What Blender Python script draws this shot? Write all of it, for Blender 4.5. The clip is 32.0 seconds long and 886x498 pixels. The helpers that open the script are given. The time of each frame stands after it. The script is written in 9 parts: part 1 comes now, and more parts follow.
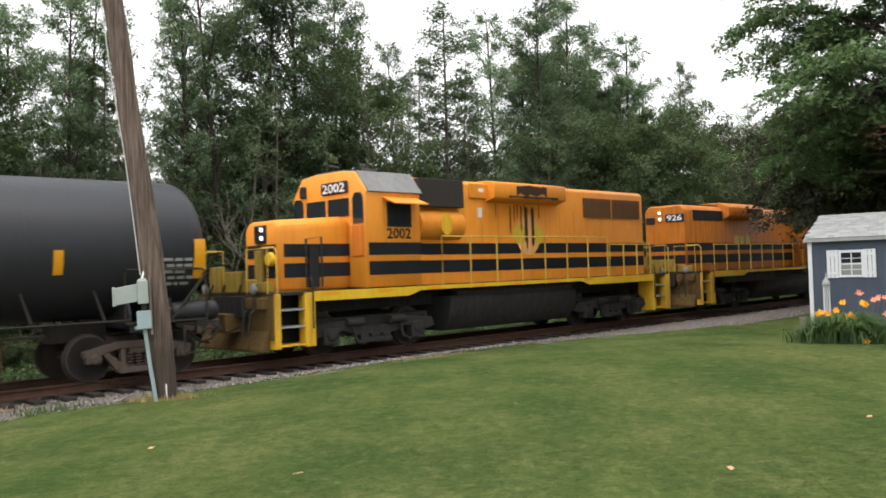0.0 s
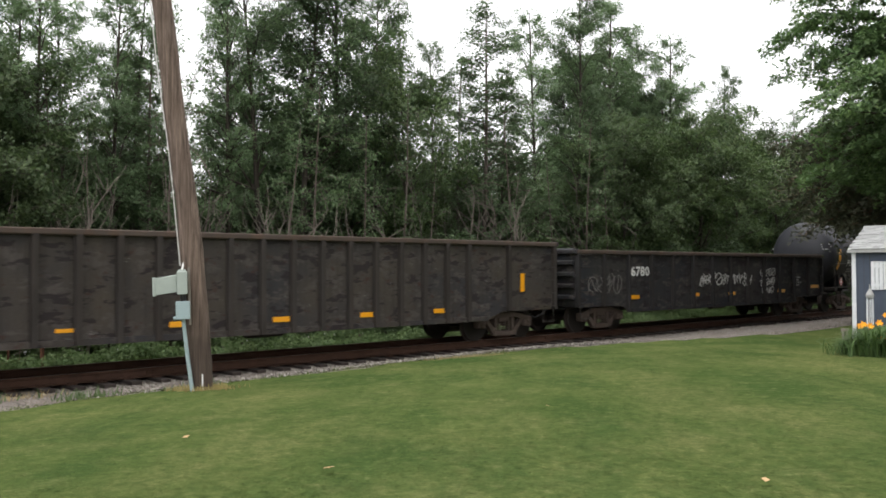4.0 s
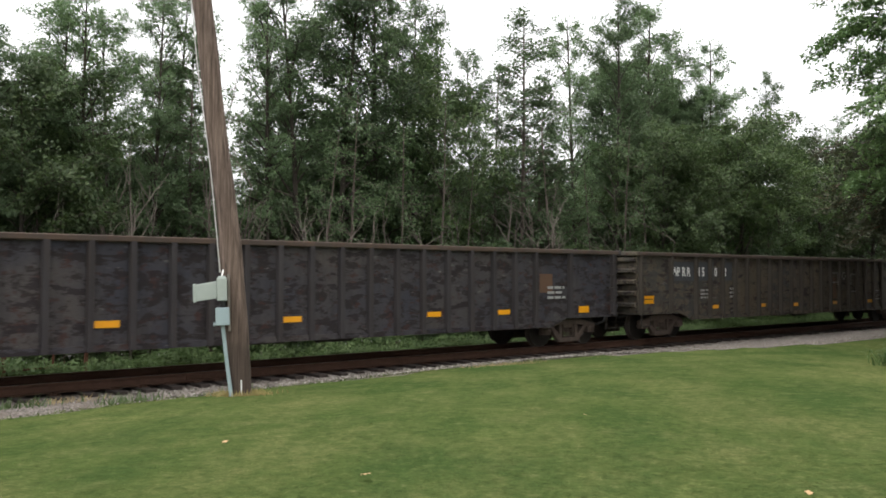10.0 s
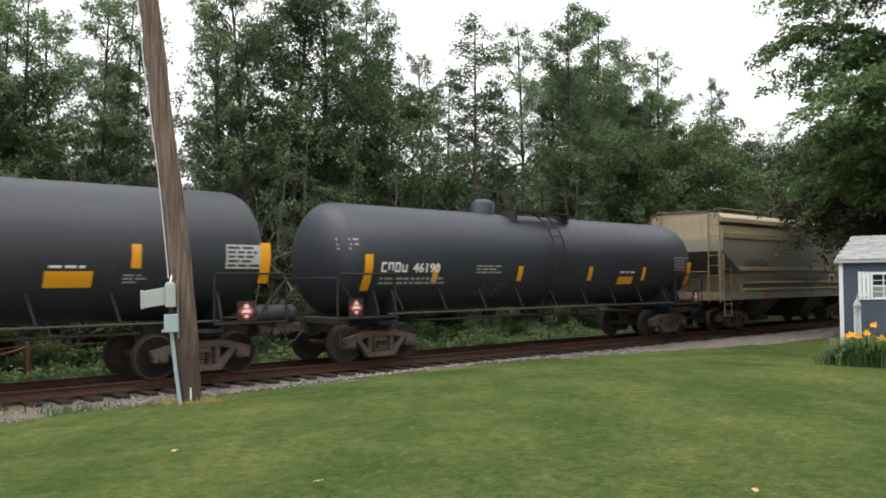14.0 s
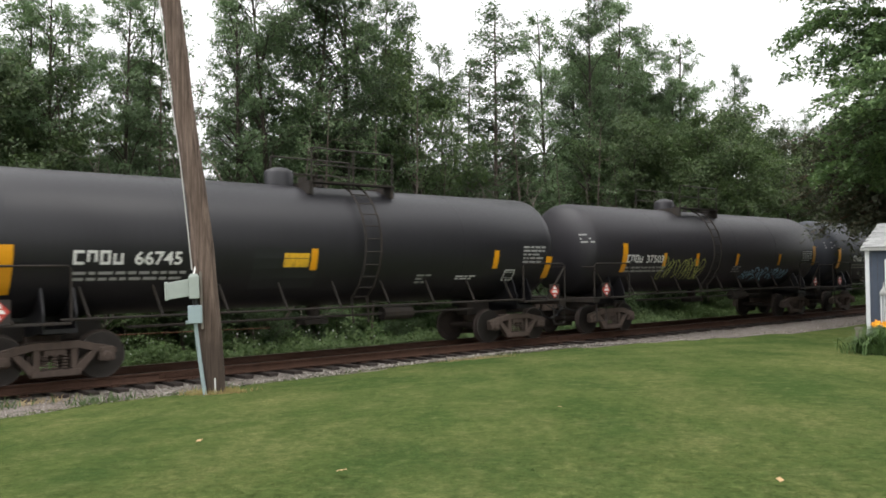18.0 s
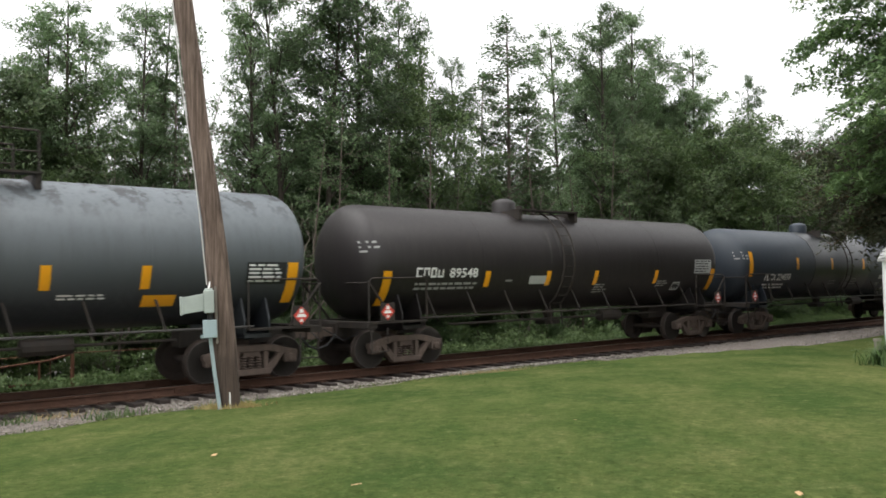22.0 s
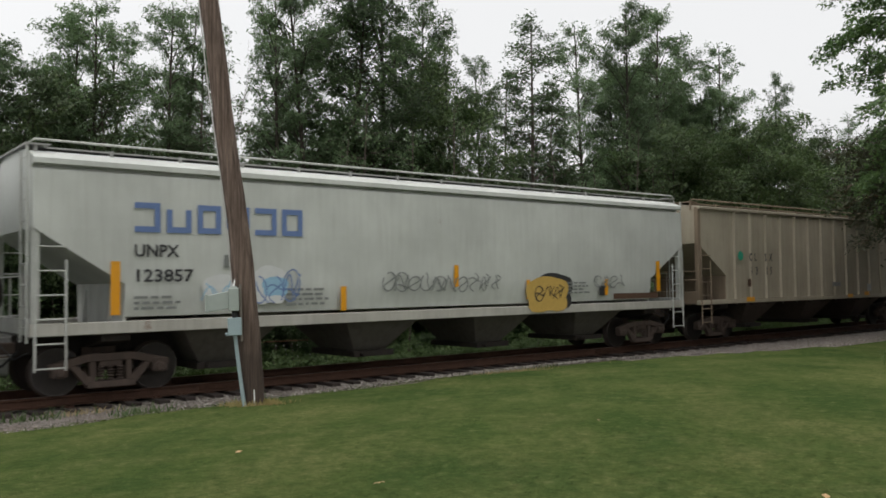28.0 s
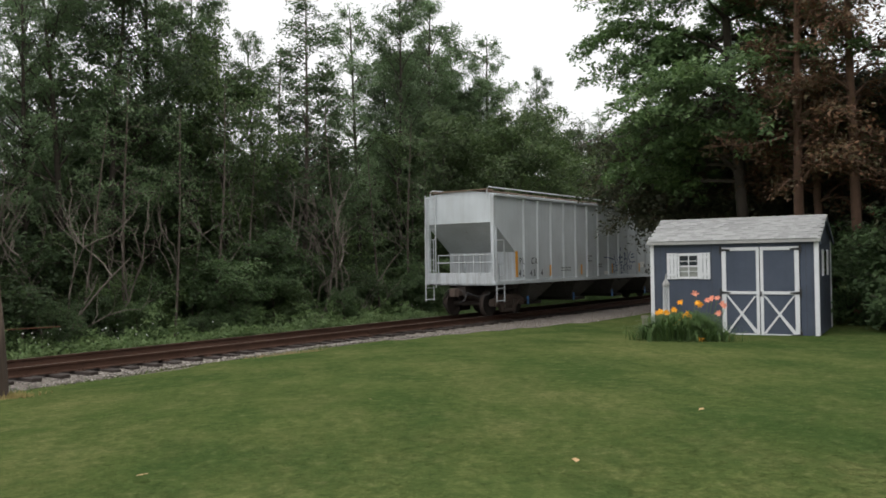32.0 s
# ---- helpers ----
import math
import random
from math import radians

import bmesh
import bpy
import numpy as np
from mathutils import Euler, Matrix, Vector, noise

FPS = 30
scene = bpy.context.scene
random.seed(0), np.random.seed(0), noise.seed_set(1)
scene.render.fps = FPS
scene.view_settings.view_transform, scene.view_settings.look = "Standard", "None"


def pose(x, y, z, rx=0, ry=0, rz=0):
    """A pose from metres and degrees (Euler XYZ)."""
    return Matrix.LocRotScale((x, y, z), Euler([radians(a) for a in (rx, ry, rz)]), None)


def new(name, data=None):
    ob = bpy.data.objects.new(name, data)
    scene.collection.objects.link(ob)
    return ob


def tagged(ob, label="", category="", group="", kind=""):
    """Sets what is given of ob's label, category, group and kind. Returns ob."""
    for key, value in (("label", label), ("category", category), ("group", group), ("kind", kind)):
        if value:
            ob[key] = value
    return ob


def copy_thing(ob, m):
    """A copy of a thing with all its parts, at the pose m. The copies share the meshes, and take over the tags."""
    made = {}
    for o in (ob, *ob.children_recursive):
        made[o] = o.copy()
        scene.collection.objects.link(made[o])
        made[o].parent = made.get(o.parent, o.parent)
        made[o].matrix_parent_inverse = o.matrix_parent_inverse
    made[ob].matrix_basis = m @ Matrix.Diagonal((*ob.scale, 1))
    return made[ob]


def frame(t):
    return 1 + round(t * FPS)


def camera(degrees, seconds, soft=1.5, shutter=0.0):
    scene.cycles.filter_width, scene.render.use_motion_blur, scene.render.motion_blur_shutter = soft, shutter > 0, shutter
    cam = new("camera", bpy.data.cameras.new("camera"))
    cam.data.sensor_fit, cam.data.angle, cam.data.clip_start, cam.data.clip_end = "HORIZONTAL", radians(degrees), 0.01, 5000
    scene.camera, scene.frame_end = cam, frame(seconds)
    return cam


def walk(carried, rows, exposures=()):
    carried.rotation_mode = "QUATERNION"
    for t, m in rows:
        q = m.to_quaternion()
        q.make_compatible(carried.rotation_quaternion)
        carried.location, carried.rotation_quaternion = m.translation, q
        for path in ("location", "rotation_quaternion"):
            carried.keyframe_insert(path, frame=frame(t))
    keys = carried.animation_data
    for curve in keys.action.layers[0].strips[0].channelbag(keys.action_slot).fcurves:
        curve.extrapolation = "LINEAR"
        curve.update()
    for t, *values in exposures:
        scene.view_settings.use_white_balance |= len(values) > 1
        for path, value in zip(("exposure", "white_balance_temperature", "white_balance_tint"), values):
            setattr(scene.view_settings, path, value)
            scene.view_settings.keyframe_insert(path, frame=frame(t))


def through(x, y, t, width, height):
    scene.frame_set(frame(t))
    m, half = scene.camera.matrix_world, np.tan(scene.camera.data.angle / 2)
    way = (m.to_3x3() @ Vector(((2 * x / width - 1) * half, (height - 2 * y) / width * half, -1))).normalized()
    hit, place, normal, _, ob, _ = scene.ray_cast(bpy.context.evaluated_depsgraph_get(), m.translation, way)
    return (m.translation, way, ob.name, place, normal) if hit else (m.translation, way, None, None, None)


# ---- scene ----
# ---- camera ----
cam = camera(55.4, 32.0, soft=1.7, shutter=0.15)
EYE = 1.92
ROWS = [
    (0.0, 1.38, 1.87, -0.68),
    (0.5, 2.04, 2.31, -0.39),
    (1.0, 0.80, 1.65, 1.19),
    (1.5, 0.72, 1.16, 0.60),
    (2.0, 1.02, 1.17, 0.62),
    (2.5, 1.19, 1.14, 0.28),
    (4.5, 1.57, -0.06, 2.12),
    (5.0, 1.81, -0.05, 2.27),
    (5.5, 1.89, 0.07, 3.09),
    (6.0, 2.74, -0.08, 3.28),
    (6.5, 2.21, -0.22, 4.50),
    (7.0, 1.58, 0.26, 4.60),
    (7.5, 0.94, 1.12, 4.00),
    (8.0, 1.21, 0.65, 5.02),
    (8.5, 1.54, -0.12, 5.84),
    (9.0, 1.74, -0.11, 5.58),
    (9.5, 1.92, -0.10, 4.78),
    (10.0, 1.89, -0.03, 4.26),
    (10.5, 1.96, -0.13, 3.94),
    (11.0, 2.16, -0.04, 3.62),
    (11.5, 2.11, 0.00, 3.16),
    (12.0, 2.22, 0.04, 2.75),
    (12.5, 2.18, 0.27, 1.69),
    (13.0, 1.83, 0.27, -0.00),
    (13.5, 1.44, 0.58, 0.80),
    (14.0, 2.17, 0.38, 1.04),
    (14.5, 2.38, 0.26, 2.04),
    (16.5, 2.06, 1.17, 1.36),
    (17.0, 1.82, 1.06, 0.88),
    (17.5, 1.54, 0.99, 1.11),
    (18.0, 1.52, 0.70, 2.49),
    (18.5, 1.79, 0.86, 2.95),
    (19.0, 1.92, 0.97, 3.16),
    (19.5, 2.01, 1.02, 3.38),
    (20.0, 1.97, 0.95, 3.45),
    (20.5, 2.04, 0.85, 3.43),
    (21.0, 2.27, 1.01, 3.40),
    (21.5, 2.28, 0.98, 3.33),
    (22.0, 2.43, 1.02, 3.43),
    (22.5, 2.63, 0.94, 3.46),
    (23.0, 2.73, 1.04, 3.61),
    (23.5, 3.00, 1.00, 3.83),
    (24.0, 3.19, 0.98, 4.06),
    (24.5, 3.31, 0.96, 4.07),
    (25.0, 3.16, 1.05, 3.83),
    (25.5, 2.94, 1.40, 4.26),
    (27.5, 3.16, 1.17, 4.87),
    (28.0, 2.38, 0.78, 5.01),
    (28.5, 1.49, 0.62, 5.84),
    (29.0, 1.66, 0.39, 5.36),
    (29.5, 0.74, 1.00, 4.96),
    (30.0, 1.73, 0.95, 2.48),
    (30.5, 1.70, 0.62, -2.00),
    (31.0, 1.70, 0.52, -4.99),
    (31.5, 1.11, 0.64, -7.59),
    (32.0, 0.92, 0.83, -10.28),
]
walk(cam, [(t, pose(0, 0, EYE, 90 + rx, ry, rz)) for t, rx, ry, rz in ROWS], exposures=[(0.0, 1.5), (25.0, 1.5), (27.5, 0.72), (29.0, 0.8), (29.8, 0.88), (31.0, 0.84), (32.0, 1.0)])

# ---- the railway line: a straight track that the plan is laid out along ----
TRACK_X, TRACK_Y, TRACK_DEG = -0.587, 23.104, 43.873
DX, DY = math.cos(radians(TRACK_DEG)), math.sin(radians(TRACK_DEG))


def on_track(u, q, z=0.0):
    """A place u metres along the track and q metres to its far side."""
    return (TRACK_X + u * DX - q * DY, TRACK_Y + u * DY + q * DX, z)


def to_track(x, y):
    x, y = x - TRACK_X, y - TRACK_Y
    return x * DX + y * DY, y * DX - x * DY


def polar(az, dist, z=0.0):
    return (dist * math.sin(radians(az)), dist * math.cos(radians(az)), z)


LAWN_U = [-30, -12.6, -9.9, -6.2, -2.7, 0.3, 2.5, 5, 8, 11, 14, 18, 40]
LAWN_Q = [-4.4, -4.05, -3.3, -2.65, -2.3, -2.17, -2.3, -3.3, -4.8, -5.4, -5.0, -3.8, -3.2]


def lawn_edge(u):
    """Where the gravel beside the track ends and the lawn begins."""
    return np.interp(u, LAWN_U, LAWN_Q)


def shed_hollow(x, y):
    """The lawn dips a little round the shed."""
    return 0.2 * np.exp(-((x - 11) ** 2 + (y - 19) ** 2) / 24.5)


def ground_z(x, y):
    u, q = to_track(x, y)
    if q < 0:
        s = min(max((-q - 2.6) / 8.4, 0), 1)
        return -0.15 + 0.45 * s * (1.3 - 0.3 * s * s) - shed_hollow(x, y)
    return -0.15 - 0.25 * min(max((q - 2.0) / 3.0, 0), 1) + 0.1 * min(max((q - 8) / 20, 0), 1)


# ---- light: a bright overcast summer day ----
world = bpy.data.worlds.new("overcast_sky")
scene.world = world
world.use_nodes = True
wn, wl = world.node_tree.nodes, world.node_tree.links
sky = wn.new("ShaderNodeTexSky")
sky.sky_type, sky.sun_disc = "NISHITA", False
sky.sun_elevation, sky.sun_rotation = radians(62), radians(-112)
sky.air_density, sky.dust_density, sky.ozone_density = 1.0, 6.0, 1.0
grey = wn.new("ShaderNodeHueSaturation")
grey.inputs["Saturation"].default_value = 0.12
wl.new(sky.outputs[0], grey.inputs["Color"])
cloud = wn.new("ShaderNodeMix")
cloud.data_type = "RGBA"
cloud.inputs["Factor"].default_value = 0.6
cloud.inputs["B"].default_value = (3.95, 3.95, 3.95, 1)
wl.new(grey.outputs[0], cloud.inputs["A"])
wl.new(cloud.outputs["Result"], wn["Background"].inputs["Color"])
wn["Background"].inputs["Strength"].default_value = 0.15
sun_data = bpy.data.lights.new("sun", "SUN")
sun_data.energy, sun_data.angle, sun_data.color = 0.35, radians(30), (1.0, 0.97, 0.92)
sun = new("sun", sun_data)
sun.matrix_world = pose(0, 0, 60, 28, 0, 68)


# ---- materials ----
def nodes_of(name):
    m = bpy.data.materials.new(name)
    m.use_nodes = True
    return m, m.node_tree.nodes, m.node_tree.links, m.node_tree.nodes["Principled BSDF"]


def coords(n, l, scale=(1, 1, 1), vary=True):
    """Object coordinates, shifted by chance from object to object."""
    tc = n.new("ShaderNodeTexCoord")
    mp = n.new("ShaderNodeMapping")
    mp.inputs["Scale"].default_value = scale
    l.new(tc.outputs["Object"], mp.inputs["Vector"])
    if vary:
        oi = n.new("ShaderNodeObjectInfo")
        mul = n.new("ShaderNodeMath")
        mul.operation = "MULTIPLY"
        mul.inputs[1].default_value = 37.0
        l.new(oi.outputs["Random"], mul.inputs[0])
        l.new(mul.outputs[0], mp.inputs["Location"])
    return mp.outputs[0]


def noise_node(n, l, vec, scale, detail=4, rough=0.6):
    t = n.new("ShaderNodeTexNoise")
    t.inputs["Scale"].default_value, t.inputs["Detail"].default_value, t.inputs["Roughness"].default_value = scale, detail, rough
    l.new(vec, t.inputs["Vector"])
    return t.outputs["Fac"]


def ramp(n, l, fac, stops):
    r = n.new("ShaderNodeValToRGB")
    e = r.color_ramp.elements
    while len(e) < len(stops):
        e.new(0.5)
    for el, (p, c) in zip(e, stops):
        el.position = p
        el.color = (*c, 1) if len(c) == 3 else c
    l.new(fac, r.inputs["Fac"])
    return r.outputs["Color"]


def mix(n, l, fac, a, b, kind="MIX"):
    m = n.new("ShaderNodeMix")
    m.data_type, m.blend_type = "RGBA", kind
    for sock, v in ((m.inputs["Factor"], fac), (m.inputs["A"], a), (m.inputs["B"], b)):
        if isinstance(v, (int, float)):
            sock.default_value = v
        elif isinstance(v, tuple):
            sock.default_value = (*v, 1)
        else:
            l.new(v, sock)
    return m.outputs["Result"]


def bump(n, l, bsdf, height, strength, distance=0.02):
    b = n.new("ShaderNodeBump")
    b.inputs["Strength"].default_value, b.inputs["Distance"].default_value = strength, distance
    l.new(height, b.inputs["Height"])
    l.new(b.outputs[0], bsdf.inputs["Normal"])


def grey3(v):
    return (v, v, v)


def paint(name, base, worn=(0.06, 0.05, 0.045), amount=0.5, rough=0.55, metal=0.0, streak=True, scale=0.7, bumps=0.08, rust=0.0, rust_colour=(0.16, 0.06, 0.025), gloss=0.22):
    """Weathered paint on steel: broad fading, dirt that runs down, a fine grain, spots of rust."""
    m, n, l, p = nodes_of(name)
    broad = noise_node(n, l, coords(n, l), scale, 3)
    run = noise_node(n, l, coords(n, l, (5, 5, 0.35) if streak else (2, 2, 2)), 1.6, 5, 0.65)
    fine = noise_node(n, l, coords(n, l), 28, 4, 0.7)
    c = mix(n, l, ramp(n, l, broad, [(0.3, grey3(0)), (0.75, grey3(1))]), base, tuple(min(1, v * 1.25 + 0.01) for v in base))
    c = mix(n, l, ramp(n, l, run, [(0.45, grey3(0)), (0.8, grey3(amount))]), c, worn)
    c = mix(n, l, ramp(n, l, fine, [(0.35, grey3(0.0)), (0.75, grey3(0.3 * amount))]), c, worn)
    if rust:
        spot = noise_node(n, l, coords(n, l, (1, 1, 0.6)), 2.6, 8, 0.75)
        c = mix(n, l, ramp(n, l, spot, [(0.68 - 0.2 * rust, grey3(0)), (0.8 - 0.15 * rust, grey3(1))]), c, rust_colour)
    l.new(c, p.inputs["Base Color"])
    l.new(ramp(n, l, fine, [(0.3, grey3(rough - 0.1)), (0.7, grey3(min(1, rough + 0.15)))]), p.inputs["Roughness"])
    p.inputs["Metallic"].default_value = metal
    p.inputs["Specular IOR Level"].default_value = gloss
    bump(n, l, p, fine, bumps, 0.01)
    return m


def plain(name, base, rough=0.6, metal=0.0, vary=0.25, scale=9.0, bumps=0.1):
    m, n, l, p = nodes_of(name)
    f = noise_node(n, l, coords(n, l), scale, 5, 0.65)
    g = noise_node(n, l, coords(n, l), scale * 9, 3, 0.6)
    c = mix(n, l, f, tuple(v * (1 - vary) for v in base), tuple(min(1, v * (1 + vary)) for v in base))
    c = mix(n, l, ramp(n, l, g, [(0.4, grey3(0)), (0.8, grey3(vary))]), c, tuple(v * 0.5 for v in base))
    l.new(c, p.inputs["Base Color"])
    p.inputs["Roughness"].default_value, p.inputs["Metallic"].default_value = rough, metal
    bump(n, l, p, g, bumps, 0.01)
    return m


def leafy(name, colours, through=0.3):
    """Leaves that differ one from another and let some light through."""
    m, n, l, p = nodes_of(name)
    geo = n.new("ShaderNodeNewGeometry")
    oi = n.new("ShaderNodeObjectInfo")
    c = ramp(n, l, geo.outputs["Random Per Island"], [(i / (len(colours) - 1), c) for i, c in enumerate(colours)])
    big = noise_node(n, l, coords(n, l), 0.55, 3)
    c = mix(n, l, ramp(n, l, big, [(0.35, grey3(0)), (0.7, grey3(0.55))]), c, colours[-1])
    hs = n.new("ShaderNodeHueSaturation")
    tone = n.new("ShaderNodeMapRange")
    tone.inputs["To Min"].default_value, tone.inputs["To Max"].default_value = 0.72, 1.3
    l.new(oi.outputs["Random"], tone.inputs["Value"])
    l.new(tone.outputs[0], hs.inputs["Value"])
    l.new(c, hs.inputs["Color"])
    l.new(hs.outputs[0], p.inputs["Base Color"])
    p.inputs["Roughness"].default_value = 0.6
    tr = n.new("ShaderNodeBsdfTranslucent")
    l.new(hs.outputs[0], tr.inputs["Color"])
    ms = n.new("ShaderNodeMixShader")
    ms.inputs[0].default_value = through
    l.new(p.outputs[0], ms.inputs[1])
    l.new(tr.outputs[0], ms.inputs[2])
    l.new(ms.outputs[0], n["Material Output"].inputs["Surface"])
    return m


def glass_dark(name, base=(0.02, 0.025, 0.03)):
    m, n, l, p = nodes_of(name)
    p.inputs["Base Color"].default_value = (*base, 1)
    p.inputs["Roughness"].default_value = 0.08
    return m


LEAF_DARK = leafy("leaves_dark", [(0.0479, 0.0832, 0.0321), (0.0774, 0.129, 0.0482), (0.115, 0.175, 0.0669), (0.0563, 0.0975, 0.0428)], 0.5)
LEAF_MID = leafy("leaves_mid", [(0.0747, 0.125, 0.0525), (0.115, 0.181, 0.0788), (0.156, 0.222, 0.105), (0.0883, 0.139, 0.0683)], 0.5)
LEAF_WEED = leafy("leaves_weed", [(0.0679, 0.12, 0.0388), (0.107, 0.166, 0.0554), (0.146, 0.203, 0.0776), (0.0776, 0.129, 0.0444)], 0.35)
LEAF_BROWN = leafy("leaves_brown", [(0.122, 0.0544, 0.0287), (0.17, 0.074, 0.0369), (0.103, 0.0598, 0.0287), (0.073, 0.0707, 0.0307)], 0.3)
LEAF_YARD = leafy("leaves_yard", [(0.048, 0.088, 0.031), (0.082, 0.138, 0.048), (0.142, 0.215, 0.074), (0.06, 0.108, 0.043)], 0.4)
# leaf colours darkened to hold the deep shade behind the shed
LEAF_SHADED = leafy("leaves_evergreen", [(0.034, 0.046, 0.023), (0.05, 0.06, 0.028), (0.066, 0.076, 0.033), (0.046, 0.042, 0.024)], 0.3)
LEAF_WOOD = leafy("leaves_wood", [(0.0504, 0.0867, 0.028), (0.084, 0.131, 0.042), (0.118, 0.168, 0.056), (0.056, 0.0969, 0.0364)], 0.45)
BARK = plain("bark", (0.051, 0.0408, 0.0312), 0.95, vary=0.45, scale=5, bumps=0.6)
BARK_GREY = plain("bark_grey", (0.1125, 0.09, 0.075), 0.95, vary=0.4, scale=5, bumps=0.4)
BARK_DEAD = plain("bark_dead", (0.15, 0.128, 0.106), 0.95, vary=0.35, scale=5, bumps=0.4)
BARK_RED = plain("bark_red", (0.13, 0.075, 0.05), 0.95, vary=0.4, scale=5, bumps=0.4)
BARK_PALE = plain("bark_pale", (0.18, 0.1575, 0.135), 0.95, vary=0.35, scale=5, bumps=0.4)
STEEL_DARK = paint("steel_dark", (0.02275, 0.02015, 0.0182), (0.05525, 0.039, 0.02925), 0.7, 0.75)
WHEEL = paint("wheel_steel", (0.032, 0.025, 0.022), (0.065, 0.047, 0.037), 0.7, 0.85, 0.0)
TREAD = plain("polished_tread", (0.075, 0.066, 0.06), 0.6, 0.3, 0.25)
SIDEFRAME = paint("sideframe_iron", (0.066, 0.05, 0.042), (0.135, 0.1, 0.08), 0.8, 0.9)
RAIL_RUST = paint("rail_rust", (0.066, 0.033, 0.021), (0.034, 0.021, 0.016), 0.7, 0.8, 0.2, False)
RAIL_TOP = plain("rail_top", (0.2, 0.16, 0.14), 0.35, 0.8, 0.3)
TIE = plain("tie_timber", (0.034, 0.025, 0.021), 0.95, vary=0.5, scale=3, bumps=0.5)
WHITE_PAINT = plain("white_paint", (0.78, 0.78, 0.76), 0.5, vary=0.08)
YELLOW_REFLECT = plain("yellow_reflector", (0.75, 0.33, 0.01), 0.35, vary=0.1)
YELLOW_SAFETY = paint("yellow_safety", (0.72, 0.42, 0.025), (0.2, 0.11, 0.03), 0.7, 0.5)
LETTER_WHITE = plain("letter_white", (0.7, 0.7, 0.68), 0.6, vary=0.2, scale=14)
LETTER_GREY = plain("letter_grey", (0.3, 0.3, 0.29), 0.7, vary=0.3, scale=14)
LETTER_DARK = plain("letter_dark", (0.03, 0.03, 0.032), 0.6, vary=0.3)
SCUFF = plain("scuff_dust", (0.062, 0.058, 0.056), 0.85, vary=0.4, scale=5)
BLACK = plain("black_steel", (0.01, 0.01, 0.011), 0.6, vary=0.3)
DARK_GLASS = glass_dark("dark_glass")
RED = plain("red_sign", (0.5, 0.05, 0.035), 0.5, vary=0.15)


